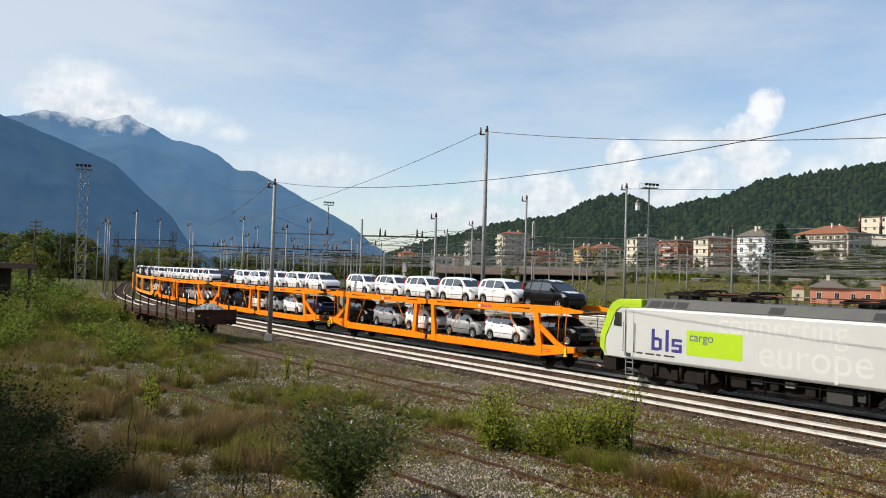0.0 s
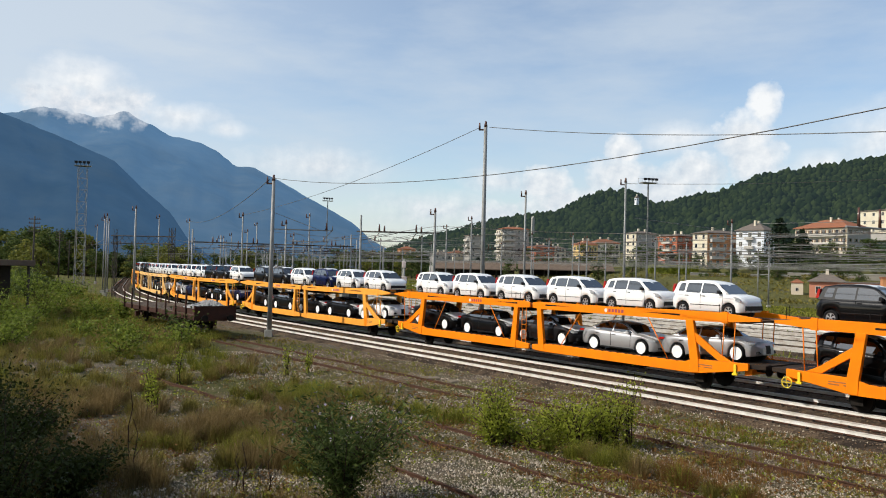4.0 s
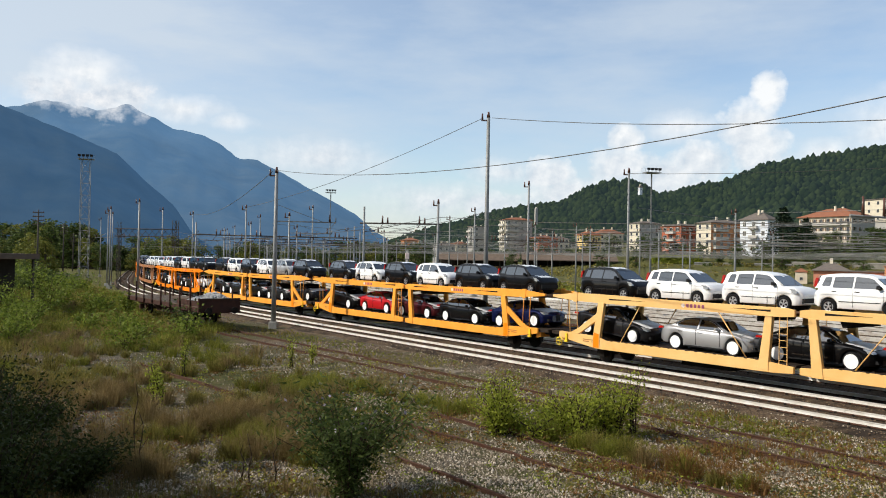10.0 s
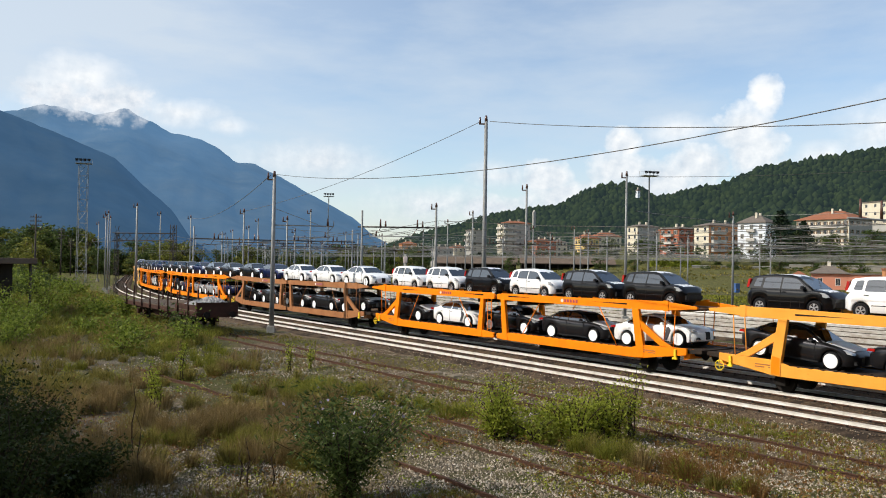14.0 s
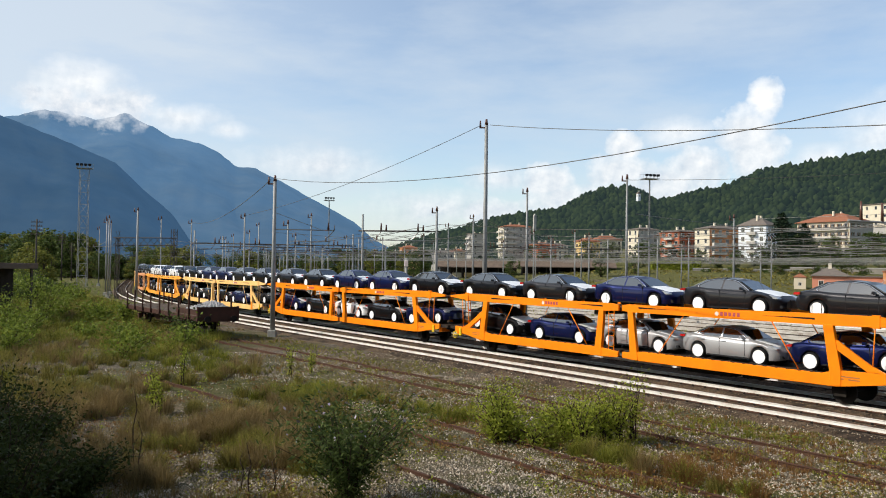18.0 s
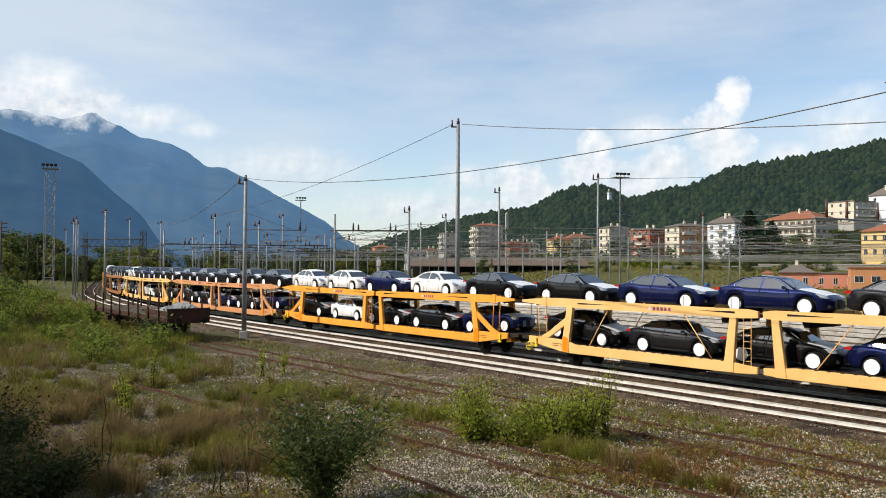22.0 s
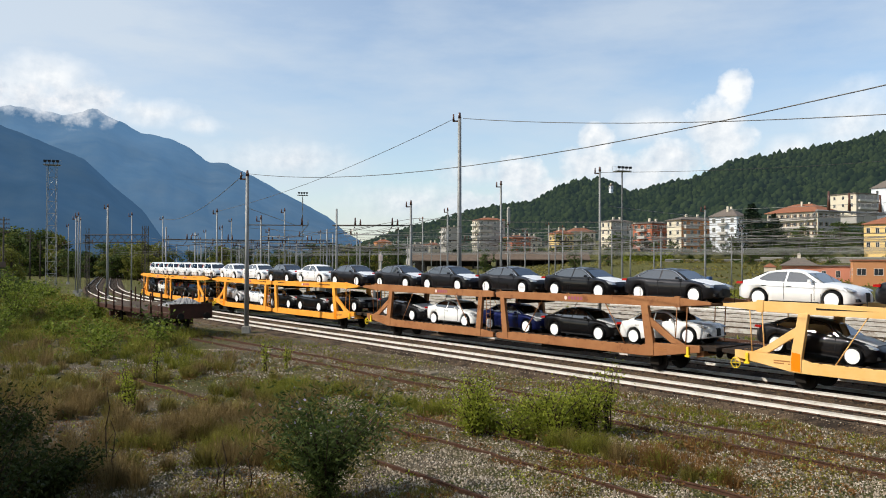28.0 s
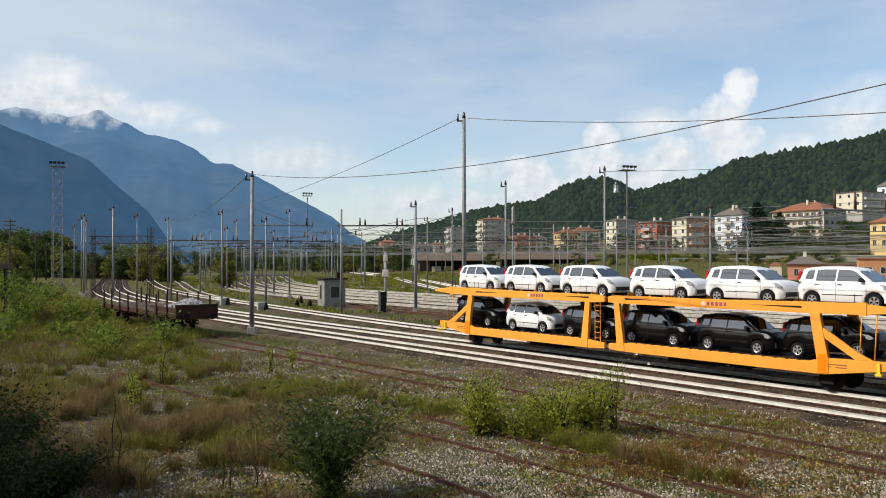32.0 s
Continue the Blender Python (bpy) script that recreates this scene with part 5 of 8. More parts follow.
    # the heap of broken stone
    rng = random.Random(5)
    bm = bmesh.new()
    for i in range(900):
        x, y = rng.uniform(0.2, 4.3), rng.uniform(-1.25, 1.25)
        top = 1.34 + 0.80 * max(0, 1 - abs(x - 1.3) / 1.6) * (1 - (y / 1.5) ** 2) + 0.45 * max(0, 1 - abs(x - 3.2) / 1.4) * (1 - (y / 1.5) ** 2)
        r = rng.uniform(0.06, 0.16)
        c = Vector((x, y, top))
        vs = [bm.verts.new(c + Vector(d) * r * rng.uniform(0.7, 1.2)) for d in ((1, 0, 0), (0, 1, 0), (-1, 0, 0), (0, -1, 0), (0, 0, 0.8), (0, 0, -0.8))]
        for k in range(4):
            bm.faces.new((vs[k], vs[(k + 1) % 4], vs[4]))
            bm.faces.new((vs[(k + 1) % 4], vs[k], vs[5]))
    o = thing("stone_heap", "heap of pale grey broken stone on the flat wagon", "stone", kind="stuff", bm=bm, material=M["grey_stone"])
    o.matrix_basis = at


# ---- masts and wires ----



def catenary_pole(x, y, top, arm=0.0, arm_turn=0.0, r=0.11, label=""):
    """A steel mast on a concrete foot, with a bracket arm and insulators where it carries a wire."""
    root = thing("catenary_mast", label or "grey steel overhead-line mast on a concrete foot", "mast", "overhead-line masts", at=pose(x, y, 0))
    bm = bmesh.new()
    tube(bm, (0, 0, -0.3), (0, 0, top), r * 1.25, r * 0.8, 8)
    part("shaft", bm, M["galvanised"], root)
    part("foot", box_bm(-0.28, 0.28, -0.28, 0.28, -0.6, 0.12), M["concrete"], root, bevel=0.03)
    if arm:
        q = radians(arm_turn)
        d = Vector((math.cos(q), math.sin(q), 0))
        bm = bmesh.new()
        z = min(top - 0.6, 7.2)
        tube(bm, Vector((0, 0, z)), d * arm + Vector((0, 0, z)), 0.045, None, 6)
        tube(bm, Vector((0, 0, z + 1.2)), d * arm * 0.8 + Vector((0, 0, z)), 0.02, None, 5)
        tube(bm, d * arm + Vector((0, 0, z)), d * (arm - 0.7) + Vector((0, 0, z - 0.75)), 0.025, None, 5)
        tube(bm, d * arm + Vector((0, 0, z)), d * arm + Vector((0, 0, z + 0.35)), 0.035, None, 6)
        part("bracket_arm", bm, M["galvanised"], root)
        bm = bmesh.new()
        tube(bm, d * arm * 0.9 + Vector((0, 0, z + 0.03)), d * arm * 0.9 + Vector((0, 0, z + 0.55)), 0.085, 0.05, 8)
        part("insulator", bm, M["insulator"], root)
    bm = bmesh.new()
    tube(bm, (0, 0, top), (0, 0, top + 0.42), 0.13, 0.07, 8)
    quad_box(bm, -0.5, 0.05, -0.05, 0.05, top - 0.25, top - 0.15)
    tube(bm, (-0.44, 0, top - 0.2), (-0.44, 0, top + 0.3), 0.08, 0.05, 8)
    part("top_insulator", bm, M["insulator"], root)
    return root


def wire(a, b, sag, r=0.012, name="overhead_wire", mat="wire", n=18):
    a, b = Vector(a), Vector(b)
    pts = []
    for i in range(n + 1):
        u = i / n
        p = a.lerp(b, u)
        p.z -= 4 * sag * u * (1 - u)
        pts.append(p)
    bm = bmesh.new()
    chain(bm, pts, r, 5)
    return thing(name, "thin dark overhead wire strung between masts", "wire", "wires over the yard", bm=bm, material=M[mat])

# ---- far ground: mountains and wooded hills ----


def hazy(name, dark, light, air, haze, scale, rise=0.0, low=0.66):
    """Woods and rock far off; the valley's blue haze is painted in as a glow mixed over them."""
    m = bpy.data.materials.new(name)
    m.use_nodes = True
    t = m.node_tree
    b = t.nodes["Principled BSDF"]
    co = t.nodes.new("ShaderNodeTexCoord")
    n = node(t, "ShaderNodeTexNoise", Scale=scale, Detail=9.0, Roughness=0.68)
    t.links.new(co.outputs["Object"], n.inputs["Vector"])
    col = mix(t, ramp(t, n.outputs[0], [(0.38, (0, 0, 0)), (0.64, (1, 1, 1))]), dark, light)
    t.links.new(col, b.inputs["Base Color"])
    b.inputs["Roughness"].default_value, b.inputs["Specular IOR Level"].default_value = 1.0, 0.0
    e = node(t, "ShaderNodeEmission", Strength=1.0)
    # brighter and dimmer patches of the glow mimic lit spurs
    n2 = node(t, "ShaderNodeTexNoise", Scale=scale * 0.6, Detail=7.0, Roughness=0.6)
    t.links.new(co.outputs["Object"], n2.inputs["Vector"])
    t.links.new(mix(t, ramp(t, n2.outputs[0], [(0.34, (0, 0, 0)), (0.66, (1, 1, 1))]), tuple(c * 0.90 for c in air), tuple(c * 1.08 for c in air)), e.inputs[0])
    # the painted haze glows fainter towards the foot of the range
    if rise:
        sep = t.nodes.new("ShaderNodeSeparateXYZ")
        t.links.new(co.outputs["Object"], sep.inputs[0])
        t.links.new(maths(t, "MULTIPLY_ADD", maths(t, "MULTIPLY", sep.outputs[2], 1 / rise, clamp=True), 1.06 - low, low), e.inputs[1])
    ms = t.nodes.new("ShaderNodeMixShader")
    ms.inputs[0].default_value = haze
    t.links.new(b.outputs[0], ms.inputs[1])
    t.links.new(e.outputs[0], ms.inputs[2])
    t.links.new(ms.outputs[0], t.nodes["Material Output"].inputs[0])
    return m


M["far_mountain"] = hazy("far_mountain_painted_haze", (0.045, 0.058, 0.040), (0.135, 0.140, 0.100), (0.108, 0.232, 0.415), 0.76, 0.004, 560.0, 0.76)
M["near_mountain"] = hazy("wooded_mountain_painted_haze", (0.022, 0.034, 0.020), (0.085, 0.095, 0.055), (0.053, 0.124, 0.238), 0.80, 0.006, 300.0, 0.90)
M["hill_woods"] = hazy("wooded_hill_painted_haze", (0.010, 0.020, 0.007), (0.042, 0.066, 0.019), (0.06, 0.09, 0.11), 0.26, 0.02)
M["far_ridge"] = hazy("far_ridge_painted_haze", (0.02, 0.03, 0.02), (0.06, 0.07, 0.05), (0.27, 0.38, 0.50), 0.85, 0.004)


def ridge(name, label, mat, dist, depth, peaks, az0, az1, step, rough, seed, foot=-4.0):
    """A range: a skyline of peaks by bearing and height angle, falling towards the valley with spurs and gullies."""
    bm = bmesh.new()
    pa, pe = [p[0] for p in peaks], [p[1] for p in peaks]
    rows = 26
    cols = int((az1 - az0) / step) + 1
    grid = []
    for i in range(rows):
        u = i / (rows - 1)
        line_ = []
        for j in range(cols):
            a = az0 + j * step
            top = dist * math.tan(radians(float(np.interp(a, pa, pe)))) + EYE
            spur = 0.5 + 0.5 * noise.noise((a * 0.22 + seed, u * 1.2, seed))
            gully = noise.fractal((a * 0.5 + seed, u * 3.0, seed * 2), 1.0, 2.0, 6)
            d = dist - depth * (1 - u) * (0.75 + 0.5 * spur)
            prof = u ** (0.8 + 0.5 * spur)
            crest = 1 - 2.2 * abs(noise.noise((a * 0.17 + u * 1.1 + seed, u * 0.6, seed * 3)))
            h = foot + (top - foot) * prof + rough * top * (gully * 0.7 + crest * 0.55) * u * (1.12 - u) * 0.9
            if i == rows - 1:
                h = top + rough * top * 0.045 * noise.fractal((a * 1.6, seed, 0), 1.0, 2.0, 6)
            line_.append(bm.verts.new((d * math.sin(radians(a)), d * math.cos(radians(a)), h)))
        grid.append(line_)
    back = [bm.verts.new((v.co.x * 1.06, v.co.y * 1.06, foot)) for v in grid[-1]]
    grid.append(back)
    for r, q in zip(grid, grid[1:]):
        for j in range(cols - 1):
            bm.faces.new((r[j], r[j + 1], q[j + 1], q[j])).smooth = True
    return thing(name, label, "mountain", kind="structure", bm=bm, material=M[mat])


ridge("mountain_far", "forested mountain under painted blue haze with its top in cloud", "far_mountain", 4300, 1800,
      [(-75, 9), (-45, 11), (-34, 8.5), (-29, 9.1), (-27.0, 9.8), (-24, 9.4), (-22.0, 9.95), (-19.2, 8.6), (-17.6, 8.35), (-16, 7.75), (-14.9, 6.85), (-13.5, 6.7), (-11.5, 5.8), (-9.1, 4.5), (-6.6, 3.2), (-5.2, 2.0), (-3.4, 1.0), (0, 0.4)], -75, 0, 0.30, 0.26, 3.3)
ridge("mountain_near", "wooded mountainside under painted blue haze that slopes into the valley", "near_mountain", 2300, 900,
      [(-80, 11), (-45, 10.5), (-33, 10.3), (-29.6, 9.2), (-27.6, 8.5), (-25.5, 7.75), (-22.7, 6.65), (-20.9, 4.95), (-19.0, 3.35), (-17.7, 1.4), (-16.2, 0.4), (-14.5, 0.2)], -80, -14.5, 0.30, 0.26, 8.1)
ridge("ridge_far", "far mountain ridge paled by painted haze behind the wooded hill", "far_ridge", 4600, 1200, [(-6, 0.6), (-2, 1.1), (4, 2.4), (10, 3.5), (15, 4.4), (17, 5.0), (19.5, 5.8), (22, 6.4), (28, 6), (40, 5), (60, 4)], -6, 60, 0.5, 0.08, 5.5)


def hill_top(a):
    return float(np.interp(a, (-5, -3.4, 3.1, 5.6, 8.1, 10.5, 12.3, 13.4, 14.3, 15.2, 16.2, 17.6, 19.8, 21.6, 25.4, 29.2, 36, 50, 75), (0.6, 1.4, 3.3, 3.9, 4.1, 5.4, 5.75, 5.7, 5.2, 4.65, 4.9, 5.35, 5.7, 6.7, 7.2, 7.7, 9.0, 9.5, 6.0)))


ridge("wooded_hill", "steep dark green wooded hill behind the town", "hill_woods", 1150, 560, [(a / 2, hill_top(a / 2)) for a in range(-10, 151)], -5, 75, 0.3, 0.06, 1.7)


def cloud_cap():
    """The cloud that hides the far mountain's top: a thin curved sheet of broken white before the crest, bright by its
    own glow.
    """
    m = bpy.data.materials.new("drifting_cloud")
    m.use_nodes = True
    t = m.node_tree
    t.nodes.clear()
    co = t.nodes.new("ShaderNodeTexCoord")
    sep = t.nodes.new("ShaderNodeSeparateXYZ")
    t.links.new(co.outputs["UV"], sep.inputs[0])

    def fbm(scale, detail, shift):
        mp = t.nodes.new("ShaderNodeMapping")
        mp.inputs["Scale"].default_value, mp.inputs["Location"].default_value = (3.4, 1.0, 1.0), (shift, shift, 0)
        t.links.new(co.outputs["UV"], mp.inputs[0])
        n = node(t, "ShaderNodeTexNoise", Scale=scale, Detail=detail, Roughness=0.6)
        t.links.new(mp.outputs[0], n.inputs["Vector"])
        return n.outputs[0]
    dx = maths(t, "MULTIPLY", maths(t, "SUBTRACT", sep.outputs[0], 0.5), 2.1)
    dy = maths(t, "MULTIPLY", maths(t, "SUBTRACT", sep.outputs[1], 0.5), 2.1)
    r = maths(t, "SQRT", maths(t, "ADD", maths(t, "MULTIPLY", dx, dx), maths(t, "MULTIPLY", dy, dy)))
    d = maths(t, "MULTIPLY_ADD", maths(t, "SUBTRACT", fbm(2.6, 7.0, 1.3), 0.5), 2.2, maths(t, "SUBTRACT", 0.72, r))
    edge = ramp(t, maths(t, "SUBTRACT", 1.0, r), [(0.0, (0, 0, 0)), (0.22, (1, 1, 1))])
    cover = maths(t, "MULTIPLY", ramp(t, d, [(0.0, (0, 0, 0)), (0.55, (0.94, 0.94, 0.94))]), edge)
    # white and grey of the cloud are painted as emission
    e = node(t, "ShaderNodeEmission", Strength=1.0)
    t.links.new(mix(t, ramp(t, fbm(3.2, 6.0, 5.1), [(0.35, (0, 0, 0)), (0.62, (1, 1, 1))]), (0.58, 0.66, 0.76), (0.93, 0.94, 0.96)), e.inputs[0])
    clear = t.nodes.new("ShaderNodeBsdfTransparent")
    ms = t.nodes.new("ShaderNodeMixShader")
    t.links.new(cover, ms.inputs[0])
    t.links.new(clear.outputs[0], ms.inputs[1])
    t.links.new(e.outputs[0], ms.inputs[2])
    out = t.nodes.new("ShaderNodeOutputMaterial")
    t.links.new(ms.outputs[0], out.inputs[0])
    bm = bmesh.new()
    uv = bm.loops.layers.uv.new()
    dist, cols, rows = 3700.0, 24, 6
    grid = []
    for i in range(rows + 1):
        ring = []
        for j in range(cols + 1):
            a, e_ = radians(-31.5 + 14.5 * j / cols), radians(8.2 + 3.9 * i / rows)
            k = dist + 120 * math.sin(i / rows * 3.1)
            ring.append(bm.verts.new((k * math.sin(a), k * math.cos(a), EYE + k * math.tan(e_))))
        grid.append(ring)
    for i in range(rows):
        for j in range(cols):
            f = bm.faces.new((grid[i][j], grid[i][j + 1], grid[i + 1][j + 1], grid[i + 1][j]))
            f.smooth = True
            for lp, (u, v) in zip(f.loops, ((j, i), (j + 1, i), (j + 1, i + 1), (j, i + 1))):
                lp[uv].uv = (u / cols, v / rows)
    thing("cloud", "broken white cloud resting on the mountain top", "cloud", kind="structure", bm=bm, material=m)


cloud_cap()

# ---- plants ----
M["dry_grass"] = leaf("dry_brown_grass", (0.085, 0.060, 0.024), (0.34, 0.245, 0.105), 0.7, 0.2)
M["olive_grass"] = leaf("olive_grass", (0.064, 0.058, 0.013), (0.30, 0.255, 0.064), 0.65, 0.25)
M["green_grass"] = leaf("fresh_green_grass", (0.060, 0.072, 0.011), (0.29, 0.285, 0.046), 0.6, 0.3)
M["rust_grass"] = leaf("rust-orange_weed", (0.13, 0.062, 0.022), (0.22, 0.12, 0.04), 0.7, 0.2)
M["bank_leaf"] = leaf("bright_bank_leaves", (0.056, 0.086, 0.012), (0.24, 0.29, 0.046), 0.5, 0.4)
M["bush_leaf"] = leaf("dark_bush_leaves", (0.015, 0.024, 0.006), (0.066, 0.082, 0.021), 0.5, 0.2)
M["sap_leaf"] = leaf("fresh_sapling_leaves", (0.11, 0.145, 0.014), (0.40, 0.43, 0.060), 0.5, 0.5)
M["tree_leaf"] = leaf("deciduous_tree_leaves", (0.024, 0.042, 0.012), (0.112, 0.146, 0.040), 0.55, 0.3)
M["poplar_leaf"] = leaf("yellow-green_tree_leaves", (0.075, 0.092, 0.018), (0.230, 0.225, 0.050), 0.55, 0.35)
M["fir_leaf"] = leaf("dark_conifer_needles", (0.008, 0.018, 0.010), (0.022, 0.038, 0.018), 0.6, 0.1)
M["bark"] = material("grey-brown_bark", (0.10, 0.08, 0.06), 0.9, 0, (0.05, 0.04, 0.03), 4, 0.7, 0.4, 20)
M["stem"] = material("dead_dark_stem", (0.055, 0.038, 0.028), 0.9, 0, None, 5, 0.5)
M["pale_flower"] = material("pale_lilac_flower", (0.34, 0.29, 0.36), 0.7, 0, None, 9, 0.3)


def from_lists(name, verts, faces, mats, face_mats=None):
    me = bpy.data.meshes.new(name)
    me.from_pydata(verts, [], faces)
    for m in mats:
        me.materials.append(m)
    if face_mats is not None:
        me.polygons.foreach_set("material_index", face_mats)
    me.update()
    return me


def blades(spots, rng, count, height, width, spread, lean):
    """Tufts of grass: each blade a bent, pointed strip. spots: (x, y, z, size)."""
    verts, faces = [], []
    for x, y, z, k in spots:
        for _ in range(count if x * x + y * y < 1100 else count // 2):
            a, r = rng.uniform(0, math.tau), spread * k * math.sqrt(rng.random())
            bx, by = x + r * math.cos(a), y + r * math.sin(a)
            h = height * k * rng.uniform(0.55, 1.15)
            q = rng.uniform(0, math.tau)
            l = lean * h * rng.uniform(0.2, 1.0)
            wd = width * max(1.0, math.hypot(x, y) / 22)
            wx, wy = -math.sin(q) * wd, math.cos(q) * wd
            mx, my = bx + math.cos(a) * l * 0.35, by + math.sin(a) * l * 0.35
            i = len(verts)
            verts += [(bx - wx, by - wy, z - 0.05), (bx + wx, by + wy, z - 0.05), (mx + wx * 0.8, my + wy * 0.8, z + h * 0.6), (mx - wx * 0.8, my - wy * 0.8, z + h * 0.6), (bx + math.cos(a) * l, by + math.sin(a) * l, z + h)]
            faces += [(i, i + 1, i + 2, i + 3), (i + 3, i + 2, i + 4)]
    return verts, faces


def leaves(rng, centres, size, flat=0.6):
    """Single leaves, each a folded diamond, turned at random."""
    verts, faces = [], []
    for c in centres:
        s = size * rng.uniform(0.6, 1.25)
        a, b = rng.uniform(0, math.tau), rng.uniform(-1.0, 1.0)
        u = Vector((math.cos(a) * math.cos(b), math.sin(a) * math.cos(b), math.sin(b)))
        v = u.cross(Vector((rng.uniform(-1, 1), rng.uniform(-1, 1), rng.uniform(-0.3, 1.0)))).normalized() * s * flat * 0.5
        u *= s
        i = len(verts)
        verts += [tuple(c - u * 0.5), tuple(c + v), tuple(c + u * 0.5), tuple(c - v)]
        faces.append((i, i + 1, i + 2, i + 3))
    return verts, faces


def clear_of_tracks(x, y, near=-6.4):
    """True on the camera's side of the near track."""
    s = np.linspace(-120, 60, 46)
    d = np.hypot(np.interp(s, SS, _x) - x, np.interp(s, SS, _y) - y)
    k = s[int(np.argmin(d))]
    h = np.interp(k, SS, _h)
    off = (x - np.interp(k, SS, _x)) * -math.sin(h) + (y - np.interp(k, SS, _y)) * math.cos(h)
    return off < near, off


def across(x, y):
    """Distance from the camera, square to the lifted sidings."""
    return 0.79 * x + 0.613 * y


def tufts(spots, rng):
    """Dense tussocks: fine blades that rise from one root and bow outwards. spots: (x, y, z, radius, height, blades, width)."""
    verts, faces = [], []
    for x, y, z, rad, high, count, width in spots:
        sx, sy = rng.gauss(0, 0.12), rng.gauss(0, 0.12)
        for _ in range(count):
            a, u = rng.uniform(0, math.tau), rng.random() ** 0.6
            c, d = math.cos(a), math.sin(a)
            bx, by = x + c * rad * 0.42 * u, y + d * rad * 0.42 * u
            h = high * (1.05 - 0.45 * u * u) * rng.uniform(0.55, 1.12)
            out = rad * (0.25 + 0.75 * u) * rng.uniform(0.5, 1.0)
            tx, ty = bx + c * out + sx * h, by + d * out + sy * h
            q = rng.uniform(0, math.tau)
            wx, wy = -math.sin(q) * width, math.cos(q) * width
            mx, my = bx + c * out * 0.32 + sx * h * 0.3, by + d * out * 0.32 + sy * h * 0.3
            i = len(verts)
            verts += [(bx - wx, by - wy, z - 0.05), (bx + wx, by + wy, z - 0.05), (mx + wx * 0.9, my + wy * 0.9, z + h * 0.62), (mx - wx * 0.9, my - wy * 0.9, z + h * 0.62), (tx, ty, z + h * rng.uniform(0.82, 1.0))]
            faces += [(i, i + 1, i + 2, i + 3), (i + 3, i + 2, i + 4)]
    return verts, faces


# Stretches of the waste ground: x, y, half-sizes, what grows there ("bare" is open gravel).
STRETCHES = [(-7.0, 20.6, 1.7, 0.75, "bare"), (-4.4, 18.6, 1.9, 0.9, "bare"), (-0.4, 20.4, 1.6, 1.3, "bare"), (2.4, 18.2, 2.2, 1.2, "bare"), (-10.4, 30.4, 1.3, 1.0, "bare"), (-13.4, 36.0, 1.5, 2.2, "bare"), (-18.6, 45.5, 2.0, 3.6, "bare"),
             (-5.3, 21.0, 0.9, 0.7, "green"), (-9.3, 23.4, 2.6, 1.6, "dry"), (-5.6, 24.2, 2.2, 1.6, "dry"), (-10.6, 33.0, 2.6, 2.2, "olive"), (-5.4, 31.0, 3.2, 2.0, "green"), (-2.2, 31.6, 2.6, 2.0, "dry"), (0.4, 27.4, 2.4, 1.6, "green"),
             (4.6, 19.0, 1.7, 1.0, "rust"), (8.0, 21.0, 2.2, 1.4, "rust"), (-15.5, 30.0, 3.0, 2.5, "olive"), (-13.0, 41.5, 3.5, 3.0, "green"), (-9.0, 41.0, 3.0, 3.0, "dry")]


def grows(x, y):
    for cx, cy, rx, ry, kind in STRETCHES:
        d = ((x - cx) / rx) ** 2 + ((y - cy) / ry) ** 2 + 0.5 * noise.noise((x * 0.9, y * 0.9, 5.5))
        if d < 1:
            return kind
    return ""


